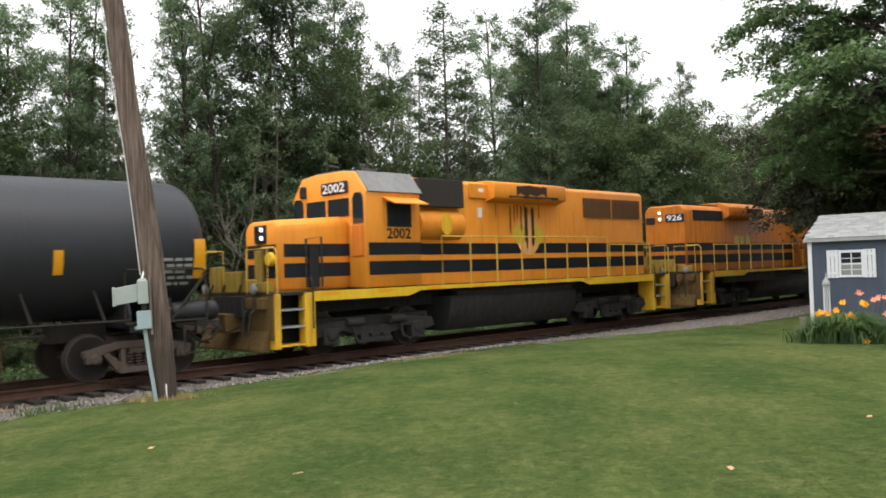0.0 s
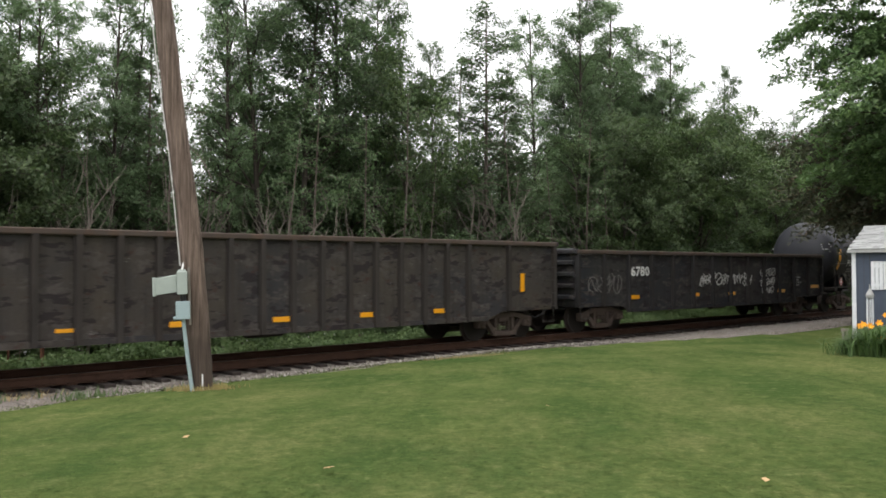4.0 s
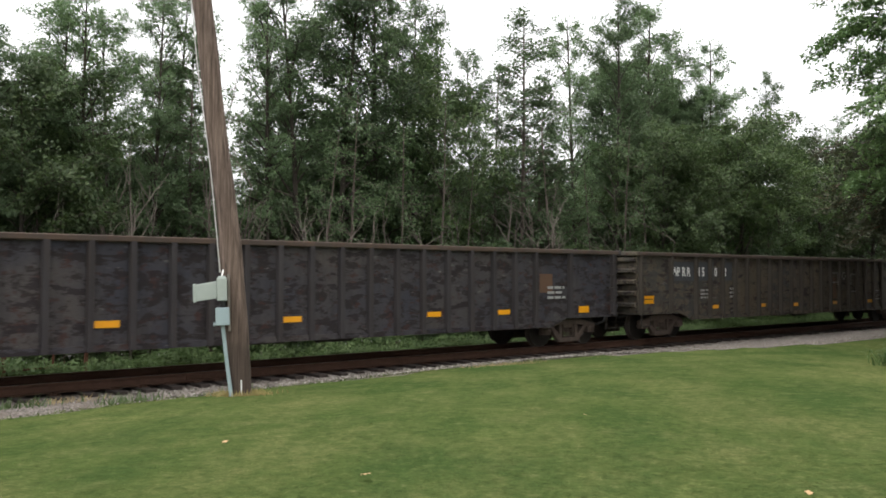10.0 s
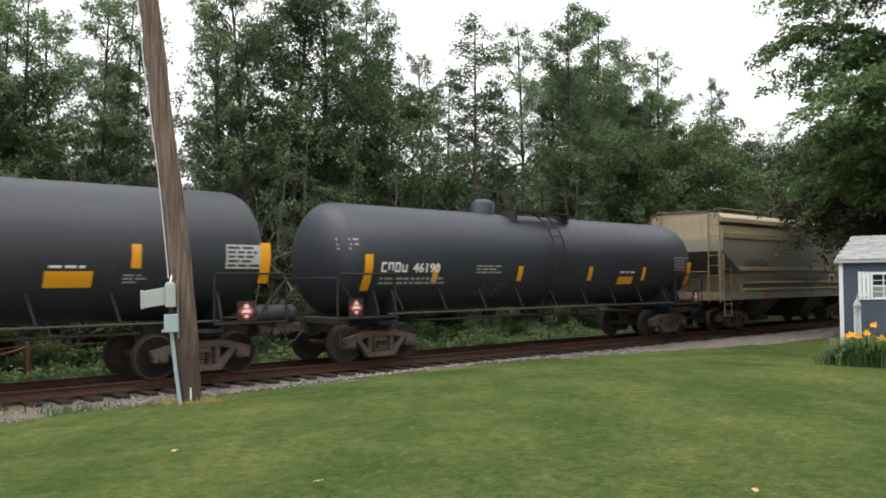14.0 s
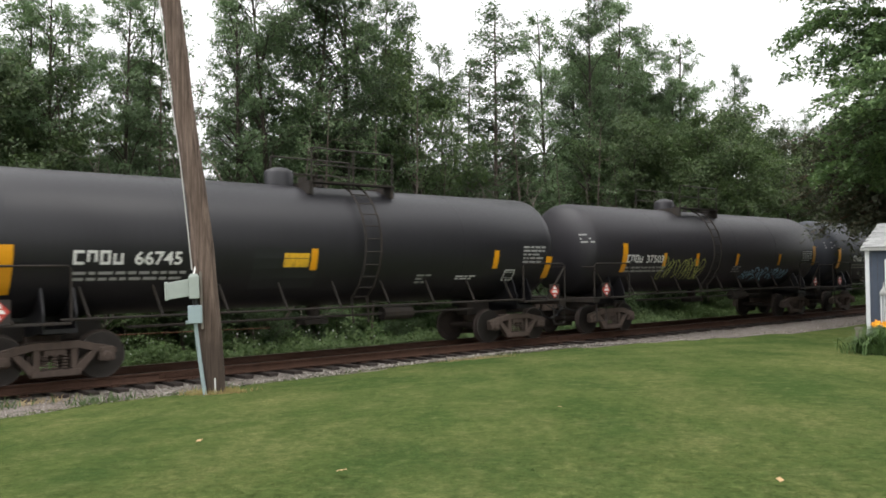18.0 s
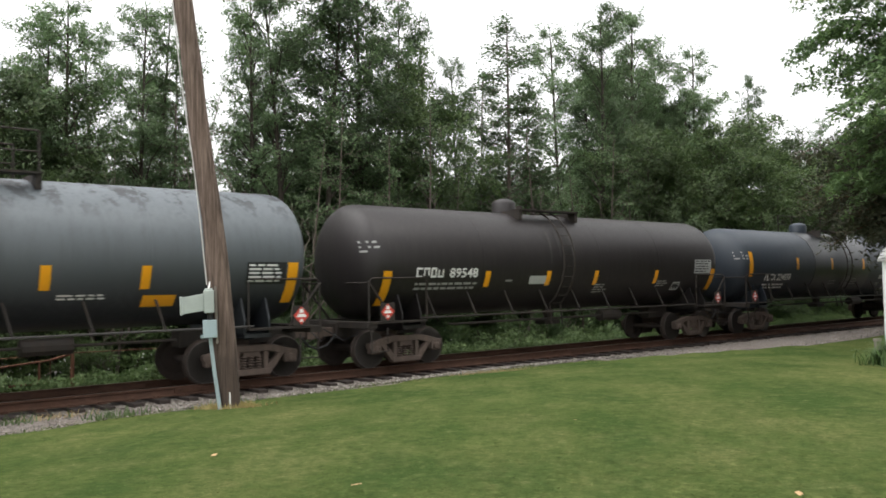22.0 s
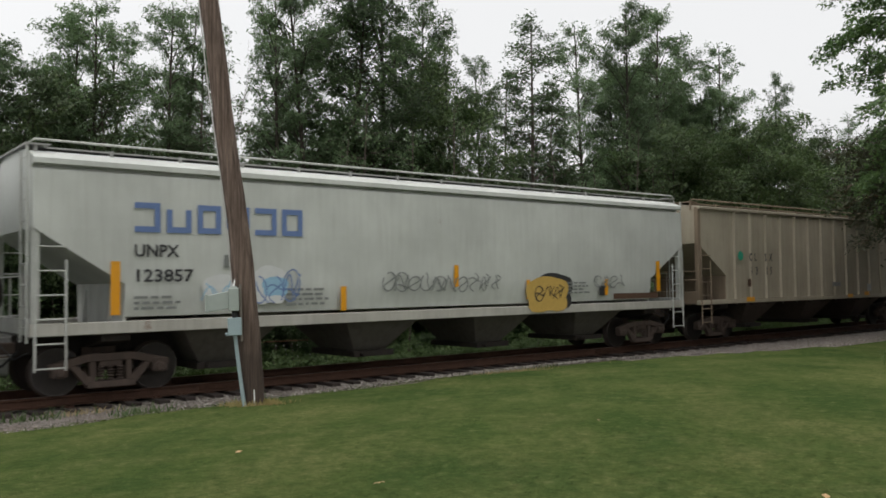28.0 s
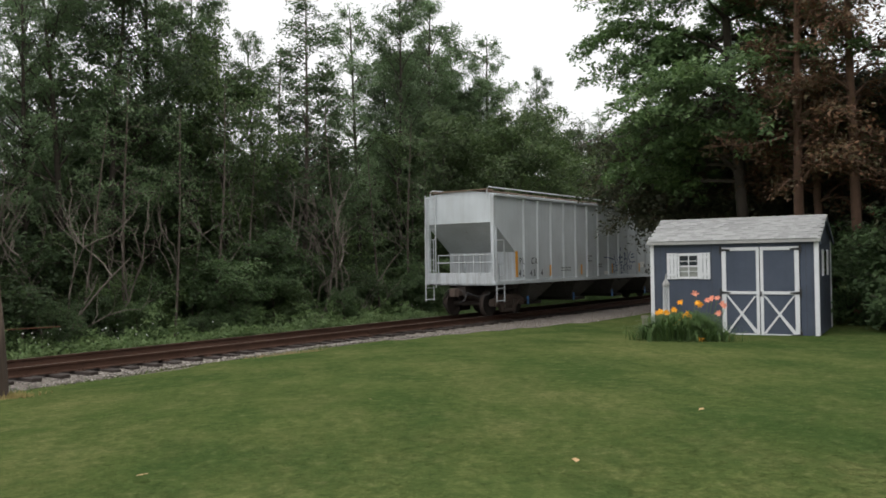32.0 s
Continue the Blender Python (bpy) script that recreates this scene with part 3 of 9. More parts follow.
def build_shed():
    W, DP, H, RISE = 3.88, 2.4, 2.38, 0.52
    m = pose(8.97, 20.03, -0.02, 0, 0, -41.1)
    s = thing("garden_shed", "blue-grey wooden garden shed with white trim and grey shingle roof", "shed", at=m)
    # local: x along the front, y to the back, z up from the floor
    t = 0.05
    front = Build()
    wx0, wx1, wz0, wz1 = 0.72, 1.16, 1.5, 2.02
    for x0, x1, z0, z1 in ((0, wx0, 0, H), (wx1, 1.72, 0, H), (wx0, wx1, 0, wz0), (wx0, wx1, wz1, H), (3.5, W, 0, H), (1.72, 3.5, 2.2, H)):
        front.box(x0, x1, 0, t, z0, z1)
    front.box(0, W, DP - t, DP, 0, H)
    wall = part("wall", front, SIDING, s, "blue-grey grooved wall boards")
    for x0, x1 in ((0, t), (W - t, W)):
        part("gable_wall", Build().prism([(t, 0), (DP - t, 0), (DP - t, H), (DP / 2, H + RISE), (t, H)], x0, x1, "x"), SIDING, s)
    # upright board grooves
    groove = Build()
    for k in range(1, 31):
        x = k * 0.125
        if 1.62 < x < 3.55 or wx0 - 0.3 < x < wx1 + 0.3:
            continue
        groove.box(x - 0.004, x + 0.004, -0.002, 0.003, 0.02, H)
    for k in range(1, 19):
        groove.box(W - 0.002, W + 0.002, k * 0.125 - 0.004, k * 0.125 + 0.004, 0.02, H)
    tagged(part("board_groove", groove, LETTER_DARK, wall, "dark upright board joints"), kind="stuff")
    part("sill_beam", Build().box(-0.01, W + 0.01, 0.02, DP, -0.14, 0).box(0.3, 0.6, 0.05, 0.3, -0.25, -0.14).box(3.4, 3.7, 0.05, 0.3, -0.25, -0.14).box(3.4, 3.7, DP - .3, DP - .05, -0.25, -0.14).box(1.9, 2.2, 0.05, 0.3, -0.25, -0.14), TIE, s, "dark timber floor beam on blocks", bevel=0.01)
    for x in (-0.012, W - 0.078):
        part("corner_board", Build().box(x, x + 0.09, -0.022, 0.0, 0, H), SHED_WHITE, s, "white corner board", bevel=0.004)
    for y in (-0.02, DP - 0.07):
        part("corner_board", Build().box(W, W + 0.022, y, y + 0.09, 0, H), SHED_WHITE, s, "white corner board", bevel=0.004)
    # roof: courses of shingles on two slopes
    run, over, side = DP / 2, 0.09, 0.08
    slope = math.atan2(RISE, run)
    roof = part("roof", Build().prism([(-over, H - over * math.tan(slope) - 0.02), (run, H + RISE - 0.02), (DP + over, H - over * math.tan(slope) - 0.02), (DP + over, H - over * math.tan(slope) + 0.03), (run, H + RISE + 0.03), (-over, H - over * math.tan(slope) + 0.03)], -side, W + side, "x"), SHINGLE, s, "grey asphalt shingle roof")
    rng = random.Random(8)
    rows = 11
    L = math.hypot(run + over, (run + over) * math.tan(slope))
    tones = [plain("grey_shingle_%d" % k, (g, g * 1.01, g), 0.95, vary=0.3, scale=7, bumps=0.5) for k, g in enumerate((0.27, 0.3, 0.33))]
    shared = [Build().box(-0.077, 0.077, -0.01, L / rows + 0.02, 0, 0.018 + 0.003 * k).mesh("shingle", tones[k]) for k in range(3)]
    for r in range(rows):
        n = 26
        for c in range(n + 1):
            x = -side + (c + (0.5 if r % 2 else 0)) * (W + 2 * side) / n
            if x > W + side - 0.07 or x < -side + 0.07:
                continue
            d = r * L / rows
            y, z = -over + d * math.cos(slope), H - over * math.tan(slope) + 0.032 + d * math.sin(slope)
            o = new("shingle", shared[rng.randrange(3)])
            o.parent = roof
            o.matrix_basis = pose(x, y, z, math.degrees(slope) - 1.2, 0, rng.uniform(-0.4, 0.4))
    part("ridge_cap", Build().prism([(run - 0.14, H + RISE - 0.045), (run, H + RISE + 0.05), (run + 0.14, H + RISE - 0.045), (run + 0.14, H + RISE - 0.02), (run, H + RISE + 0.075), (run - 0.14, H + RISE - 0.02)], -side, W + side, "x"), SHINGLE, roof)
    z0 = H - over * math.tan(slope)
    part("fascia", Build().box(-side, W + side, -over - 0.02, -over, z0 - 0.045, z0 + 0.02), LETTER_GREY, roof, "grey drip edge board")
    part("barge_board", Build().prism([(-over, z0 - 0.1), (run, H + RISE - 0.1), (DP + over, z0 - 0.1), (DP + over, z0), (run, H + RISE), (-over, z0)], W + side - 0.03, W + side, "x"), SIDING, roof, "dark barge board")
    # double door
    for i, (x0, x1) in enumerate(((1.74, 2.6), (2.62, 3.48))):
        d = part("door", Build().box(x0, x1, -0.012, 0.03, 0.07, 2.2), SIDING, s, "blue-grey door leaf with white cross bracing")
        f = 0.085
        frame = Build().box(x0, x0 + (0.1 if i == 0 else 0.07), -0.035, -0.012, 0.07, 2.2).box(x1 - (0.1 if i else 0.07), x1, -0.035, -0.012, 0.07, 2.2)
        xa, xb = x0 + (0.1 if i == 0 else 0.07), x1 - (0.1 if i else 0.07)
        for z in (0.07, 1.08, 2.12):
            frame.box(xa, xb, -0.035, -0.012, z, z + (0.08 if z != 1.08 else 0.07))
        part("door_frame", frame, SHED_WHITE, d, "white door frame boards", bevel=0.003)
        br = Build()
        za, zb = 0.15, 1.08
        ln, an = math.hypot(xb - xa, zb - za), math.atan2(zb - za, xb - xa)
        ox, oz = 0.05 * math.sin(an), 0.05 * math.cos(an)
        br.prism([(xa + ox, za - oz + .03), (xb + ox - .04, zb - oz), (xb - ox, zb + oz - .06), (xa - ox + .04, za + oz)], -0.033, -0.013)
        br.prism([(xb - ox, za - oz + .03), (xb + ox, za + oz), (xa + ox, zb + oz - .06), (xa - ox + .04, zb - oz)], -0.03, -0.0135)
        part("cross_brace", br, SHED_WHITE, d, "white diagonal braces")
        for z in (0.13, 1.115, 2.14):
            hx = x0 if i == 0 else x1
            sg = 1 if i == 0 else -1
            hb = Build().prism([(hx, z - 0.035), (hx + sg * 0.2, z - 0.014), (hx + sg * 0.2, z + 0.014), (hx, z + 0.035)], -0.045, -0.034).box(min(hx - sg * 0.05, hx), max(hx - sg * 0.05, hx), -0.045, -0.01, z - 0.1, z + 0.1)
            part("hinge", hb, IRON, d, "black strap hinge")
        if i:
            part("latch", Build().box(x0 + 0.0, x0 + 0.035, -0.06, -0.035, 1.04, 1.15), IRON, d, "black door latch", bevel=0.004)
    # window with shutters
    w = part("window", Build().box(wx0 - 0.05, wx1 + 0.05, -0.02, 0.03, wz1, wz1 + 0.06).box(wx0 - 0.05, wx1 + 0.05, -0.03, 0.03, wz0 - 0.05, wz0).box(wx0 - 0.05, wx0, -0.02, 0.03, wz0, wz1).box(wx1, wx1 + 0.05, -0.02, 0.03, wz0, wz1), SHED_WHITE, s, "small white sash window", bevel=0.004)
    wm = (wz0 + wz1) / 2
    part("glazing_bar", Build().box(wx0, wx1, -0.005, 0.02, wm - 0.02, wm + 0.02).box((wx0 + wx1) / 2 - 0.01, (wx0 + wx1) / 2 + 0.01, -0.002, 0.02, wz0, wz1).box(wx0, wx1, -0.001, 0.019, wz0 + 0.12, wz0 + 0.135).box(wx0, wx1, -0.001, 0.019, wm + 0.12, wm + 0.135), SHED_WHITE, w)
    part("pane", Build().box(wx0, wx1, 0.022, 0.028, wm, wz1), DARK_GLASS, w, "dark upper pane")
    part("pane", Build().box(wx0, wx1, 0.022, 0.028, wz0, wm), glass_dark("pale_glass", (0.25, 0.26, 0.24)), w, "pale lower pane with a drawn blind")
    part("blind", Build().box(wx0, wx1, 0.034, 0.036, wz0, wm), WHITE_PAINT, w)
    for x0 in (wx0 - 0.31, wx1 + 0.055):
        sh = Build()
        for k in range(3):
            sh.box(x0 + k * 0.088, x0 + k * 0.088 + 0.075, -0.03, -0.008, wz0 - 0.06, wz1 + 0.07)
        sh.box(x0, x0 + 0.252, -0.04, -0.028, wz0 + 0.02, wz0 + 0.08).box(x0, x0 + 0.252, -0.04, -0.028, wz1 - 0.07, wz1 - 0.01)
        part("shutter", sh, SHED_WHITE, s, "white board-and-batten shutter", bevel=0.003)
    for y0 in (0.62, 1.5):
        sh = Build()
        for k in range(3):
            sh.box(W + 0.008, W + 0.03, y0 + k * 0.088, y0 + k * 0.088 + 0.075, wz0, wz1 + 0.1)
        part("shutter", sh, SHED_WHITE, s, "white board-and-batten shutter", bevel=0.003)
    part("gable_window", Build().box(W + 0.002, W + 0.02, 0.9, 1.48, wz0 + 0.03, wz1 + 0.06), DARK_GLASS, s, "dark side window")
    # white slatted lantern post and a weathered stump post in front
    lp = thing("garden_lantern", "tall slim white slatted garden lantern with a grey peaked cap", "lantern", at=m @ pose(0.5, -0.45, 0.05) @ Matrix.Diagonal((0.85, 0.85, 1.45, 1)))
    lb = Build()
    for a in range(6):
        t6 = a * math.pi / 3
        lb.tube([(0.085 * math.cos(t6), 0.085 * math.sin(t6), 0), (0.075 * math.cos(t6), 0.075 * math.sin(t6), 0.86)], 0.014, 5)
    part("slats", lb, SHED_WHITE, lp)
    part("cap", Build().lathe([(0.84, 0.1), (0.88, 0.11), (0.9, 0.1), (0.98, 0.025), (1.05, 0.012)], 8, axis="z"), LETTER_GREY, lp, "grey pointed cap")
    part("foot", Build().lathe([(-0.02, 0.11), (0.03, 0.11), (0.04, 0.09)], 8, axis="z"), SHED_WHITE, lp)
    fp = thing("fence_post", "short weathered grey timber post beside the shed", "post", at=m @ pose(-0.16, -0.1, -0.1))
    part("post", Build().box(-0.06, 0.0, -0.04, 0.04, 0, 0.62).box(0.03, 0.07, -0.03, 0.03, 0, 0.6), BARK_PALE, fp, bevel=0.01)
    part("top_rail", Build().box(-0.08, 0.09, -0.045, 0.045, 0.56, 0.63), BARK_PALE, fp, bevel=0.01)


build_shed()


# ---- utility pole ----
CABLE_PALE = plain("cable_pale", (0.5, 0.49, 0.47), 0.6, vary=0.15)


def pole_material():
    m, n, l, p = nodes_of("pole_timber")
    v = coords(n, l, (14, 14, 0.5), False)
    grain = noise_node(n, l, v, 1.6, 6, 0.7)
    blot = noise_node(n, l, coords(n, l, (1, 1, 0.5), False), 1.5, 4)
    c = ramp(n, l, grain, [(0.3, (0.027, 0.018, 0.013)), (0.48, (0.12, 0.083, 0.065)), (0.75, (0.255, 0.19, 0.155))])
    c = mix(n, l, ramp(n, l, blot, [(0.5, grey3(0)), (0.75, grey3(0.6))]), c, (0.05, 0.035, 0.028))
    tc = n.new("ShaderNodeTexCoord")
    sep = n.new("ShaderNodeSeparateXYZ")
    l.new(tc.outputs["Object"], sep.inputs[0])
    rise = n.new("ShaderNodeMath")
    rise.operation = "MULTIPLY_ADD"
    rise.inputs[1].default_value = 2.2
    l.new(blot, rise.inputs[0])
    l.new(sep.outputs["Z"], rise.inputs[2])
    stain = n.new("ShaderNodeMapRange")
    stain.inputs["From Min"].default_value, stain.inputs["From Max"].default_value = 1.6, 2.6
    stain.inputs["To Min"].default_value, stain.inputs["To Max"].default_value = 0.65, 0.0
    l.new(rise.outputs[0], stain.inputs["Value"])
    c = mix(n, l, stain.outputs[0], c, (0.026, 0.018, 0.013))
    l.new(c, p.inputs["Base Color"])
    p.inputs["Roughness"].default_value = 0.95
    bump(n, l, p, grain, 0.7, 0.02)
    return m


def build_pole():
    base = Vector((-4.372, 13.70, -0.06))
    d = Vector((-0.0585, 0.0, 1)).normalized()

    def axis(h):
        """The shaft leans away, a little more with height."""
        return Vector((np.interp(h, [-0.4, 1.0, 1.92, 2.56, 3.3, 4.85, 6.5, 9.3], [-4.35, -4.422, -4.484, -4.54, -4.627, -4.814, -4.999, -5.31]), np.interp(h, [0, 9.3], [13.70, 13.40]), h - 0.06))

    po = thing("utility_pole", "leaning weathered brown timber utility pole with a service cable", "utility pole")
    shaft = Build()
    pts, rad = [], []
    for k in range(25):
        f = k / 24
        pts.append(axis(9.3 * f) + Vector((0.008 * math.sin(f * 23), 0, 0)))
        rad.append(float(np.interp(9.3 * f, [0, 1.0, 2.2, 3.2, 9.3], [0.183, 0.186, 0.186, 0.166, 0.148])) + 0.004 * math.sin(k * 2.3))
    shaft.tube([pts[0] - d * 0.3] + pts, [rad[0]] + rad, 18)
    part("shaft", shaft, pole_material(), po, "cracked weathered timber shaft", smooth=50)
    view = Vector((pts[0].x, pts[0].y, 0)).normalized()
    right = Vector((view.y, -view.x, 0))

    def near(h, dx, out=0.19):
        return axis(h) + right * dx - view * out

    part("ground_wire", Build().tube([near(0.02, 0.02, 0.185), near(0.3, 0.03, 0.19)], 0.012, 6), WHITE_PAINT, po, "short white guard strip at the foot")
    cable = [near(h, -0.2 + 0.004 * h + 0.01 * math.sin(h * 2.0), 0.06) for h in np.linspace(2.05, 9.0, 24)]
    part("service_cable", Build().tube(cable, 0.011, 6), CABLE_PALE, po, "thin pale grey cable down the pole")
    # two grey boxes on a backing board, with a conduit to the ground
    eb = thing("meter_cabinet", "pale grey-green electrical boxes on a board fixed to the pole", "electrical box")
    CAB = plain("cabinet_grey", (0.33, 0.37, 0.34), 0.5, vary=0.1)
    CAB2 = plain("cabinet_blue_grey", (0.3, 0.38, 0.4), 0.5, vary=0.1)
    frame3 = Matrix(((right.x, view.x, d.x), (right.y, view.y, d.y), (right.z, view.z, d.z))).to_4x4()
    frame3.translation = base - view * 0.2
    eb.matrix_basis = frame3
    part("backing_board", Build().box(-0.165, -0.125, -0.03, 0.12, 1.1, 2.03), BARK_PALE, eb, "pale narrow board", bevel=0.006)
    bx = part("switch_box", Build().box(-0.33, -0.17, -0.14, 0.12, 1.6, 1.97).box(-0.31, -0.19, -0.08, 0.06, 1.95, 2.0), CAB, eb, "grey switch box", bevel=0.01)
    part("side_arm", Build().prism([(-0.66, 1.6), (-0.33, 1.64), (-0.33, 1.92), (-0.66, 1.87)], -0.1, 0.06), CAB, bx, "long box seen from its side", bevel=0.008)
    part("end_cap", Build().box(-0.7, -0.652, -0.11, 0.07, 1.585, 1.885), CAB, bx, bevel=0.008)
    mt = part("lower_box", Build().box(-0.36, -0.14, -0.1, 0.08, 1.2, 1.49), CAB2, eb, "small blue-grey junction box", bevel=0.012)
    part("nub", Build().tube([(-0.36, 0, 1.22), (-0.4, 0, 1.22)], 0.03, 8), CAB2, mt)
    part("neck", Build().tube([(-0.24, 0, 1.49), (-0.24, 0, 1.6)], 0.05, 8), IRON, eb)
    part("conduit", Build().tube([(-0.25, 0, 1.2), (-0.2, 0.02, 0.6), (-0.13, 0.02, -0.05)], 0.032, 10), CAB2, eb, "pale conduit pipe to the ground", smooth=True)
    part("cable_loop", Build().tube([(-0.25, 0.02, 2.0), (-0.23, 0.05, 2.08), (-0.19, 0.08, 2.2), (-0.16, 0.1, 2.5)], 0.015, 6), WHITE_PAINT, eb)
    # dry trimmed grass round the foot
    rng = random.Random(2)
    g = Build()
    for i in range(700):
        a, r = rng.uniform(0, 6.28), abs(rng.gauss(0.2, 0.14))
        x, y = base.x + r * math.cos(a) * 1.3, base.y + r * math.sin(a) * 0.8
        z = ground_z(x, y)
        h, w, lx, ly = rng.uniform(0.04, 0.13), 0.008, rng.uniform(-0.06, 0.06), rng.uniform(-0.06, 0.06)
        g.add([(x - w, y, z - .01), (x + w, y, z - .01), (x + lx, y + ly, z + h)], [(0, 1, 2)])
    dry = new("dry_grass", g.mesh("dry_grass", plain("straw", (0.3, 0.24, 0.09), 0.9, vary=0.3), normals=False))
    tagged(dry, "straw-yellow dry grass round the foot of the pole", "grass", kind="stuff")


build_pole()


# ---- trees ----
def leaf_cards(rng, centres, per, spread, size, flat=0.3, droop=0.25):
    """Small three-cornered leaves in flat, tilted sprays round many centres."""
    c0 = np.array(centres)
    k = len(c0)
    n = k * per
    out = c0 - c0.mean(0)
    out[:, 2] = 0
    out /= np.linalg.norm(out, axis=1)[:, None] + 1e-6
    up = np.array([0, 0, 1.0]) + out * rng.uniform(0.1, 0.7, (k, 1)) + rng.normal(0, 0.3, (k, 3))
    up /= np.linalg.norm(up, axis=1)[:, None]
    ax = np.cross(up, rng.normal(size=(k, 3)))
    ax /= np.linalg.norm(ax, axis=1)[:, None]
    ay = np.cross(up, ax)
    up, ax, ay, c = (np.repeat(v, per, axis=0) for v in (up, ax, ay, c0))
    wide = np.repeat(rng.uniform(0.6, 1.4, k) * spread, per)
    r, a = wide * np.sqrt(rng.uniform(0, 1, n)) * 1.5, rng.uniform(0, 2 * np.pi, n)
    c = c + ax * (r * np.cos(a))[:, None] + ay * (r * np.sin(a))[:, None] + up * (rng.normal(0, flat, n) * wide - droop * r * r / (wide + 0.05))[:, None]
    b = rng.uniform(0, 2 * np.pi, n)
    along = ax * np.cos(b)[:, None] + ay * np.sin(b)[:, None] + up * rng.normal(-0.2, 0.4, n)[:, None]
    side = np.cross(up + rng.normal(0, 0.45, (n, 3)), along)
    side /= np.linalg.norm(side, axis=1)[:, None] + 1e-6
    s = (size * rng.uniform(0.6, 1.4, n))[:, None]
    return np.stack([c - along * s * 0.45 + side * s * 0.33, c - along * s * 0.45 - side * s * 0.33, c + along * s * 0.6], 1).reshape(-1, 3)


def card_mesh(name, v, material):
    me = bpy.data.meshes.new(name)
    n = len(v) // 3
    me.vertices.add(len(v))
    me.vertices.foreach_set("co", v.astype(np.float32).ravel())
    me.loops.add(3 * n)
    me.loops.foreach_set("vertex_index", np.arange(3 * n, dtype=np.int32))
    me.polygons.add(n)
    me.polygons.foreach_set("loop_start", np.arange(0, 3 * n, 3, dtype=np.int32))
    me.update()
    me.materials.append(material)
    return me


def make_tree(seed, height, radius, low, leaves, size, material, bark, lean=0.0, limbs=26, shape="oval", label="leafy green deciduous tree at the edge of the wood", cat="tree", clump=0.2, name="tree", trunk_r=None, forks=1, droop=0.25, step=0.3, rise=(0.1, 0.6), puff=0.4, lift=0.22):
    """A tapered trunk, limbs with side twigs in flat sprays, and many small leaves along the twigs with gaps between the sprays."""
    rng = np.random.default_rng(seed)
    t = thing(name, label, cat, group="trees at the edge of the wood")
    wood, centres = Build(), []
    tr = trunk_r or height * 0.011
    bend = [rng.normal(0, 0.02 * height, 2) for _ in range(3)]
    for f in range(forks):
        off = rng.normal(0, 0.12 * height / 3, 2) if forks > 1 else np.zeros(2)

        def spine(h):
            s = h / height
            return np.array([lean * h + bend[0][0] * s + bend[1][0] * np.sin(3 * s) * 0.6 + off[0] * s * 2, bend[0][1] * s + bend[1][1] * np.sin(4 * s) * 0.6 + off[1] * s * 2, h])

        hs = np.linspace(0, height * 0.98, 11)
        wood.tube([spine(h) for h in hs], [tr * (1 - 0.93 * h / height) ** 0.9 * (1.25 if h == 0 else 1) + 0.006 for h in hs], 7)
        count = limbs // forks
        for i in range(count):
            h = low + (height * 0.97 - low) * (i + rng.uniform(-0.7, 0.7)) / count
            h = min(max(h, low * 0.9), height * 0.97)
            s = min(max((h - low) / (height - low), 0.0), 0.97)
            if shape == "oval":
                reach = radius * (0.75 + 0.5 * s) * (1.0 - s ** 3.5)
            elif shape == "spire":
                reach = radius * max(0.05, 1.05 - s) ** 0.8
            elif shape == "flat":
                reach = radius * (0.9 + 0.15 * np.sin(7 * s)) * (1 - s ** 5 * 0.6)
            else:
                reach = radius * np.sqrt(max(0.05, 1 - (2 * s - 0.9) ** 2 * 0.8))
            reach = max(0.25, reach * rng.uniform(0.45, 1.2))
            a = rng.uniform(0, 2 * np.pi)
            up = rng.uniform(*rise) * reach
            p0 = spine(h)
            d = np.array([np.cos(a), np.sin(a), 0])
            e = np.array([-d[1], d[0], 0])
            bow = rng.normal(0, 0.1, 3) * reach

            def limb(f2):
                return p0 + d * reach * f2 + np.array([0, 0, up * f2 ** 0.7 - droop * 0.5 * reach * f2 ** 3]) + bow * np.sin(np.pi * f2)

            r0 = max(0.01, tr * 0.36 * (1 - 0.75 * s))
            wood.tube([limb(f2) for f2 in (0, 0.3, 0.6, 0.85, 1)], [r0, r0 * 0.75, r0 * 0.5, r0 * 0.3, 0.005], 5, False)
            subs = int(reach / step) + 3
            for k in range(subs):
                f2 = 0.22 + 0.78 * (k + 1) / subs
                base = limb(f2)
                length = (0.5 * reach * (1.15 - f2) + 0.22) * rng.uniform(0.6, 1.2)
                turn = rng.uniform(0.6, 1.15) * (1 if k % 2 else -1) if k < subs - 1 else 0.0
                g = d * np.cos(turn) + e * np.sin(turn) + np.array([0, 0, rng.normal(lift, 0.4)])
                tip = base + g * length - np.array([0, 0, droop * length * length * 0.6])
                half = (base + tip) / 2 + np.array([0, 0, 0.06 * length])
                wood.tube([base, half, tip], [0.012, 0.008, 0.003], 3, False)
                m = max(2, int(length / 0.2))
                for j in range(m):
                    w = (j + rng.uniform(0.2, 1)) / m
                    centres.append(base * (1 - w) ** 2 + half * 2 * w * (1 - w) + tip * w * w + rng.normal(0, 0.05, 3))
        centres.append(spine(height * 0.99))
        centres.append(spine(height * 0.96))
    part("trunk", wood, bark, t, smooth=60)
    if leaves:
        per = max(2, round(leaves / len(centres)))
        v = leaf_cards(rng, centres, per, clump, size, puff, 0.3)
        crown = new("crown", card_mesh("crown", v, material))
        crown.parent = t
    return t


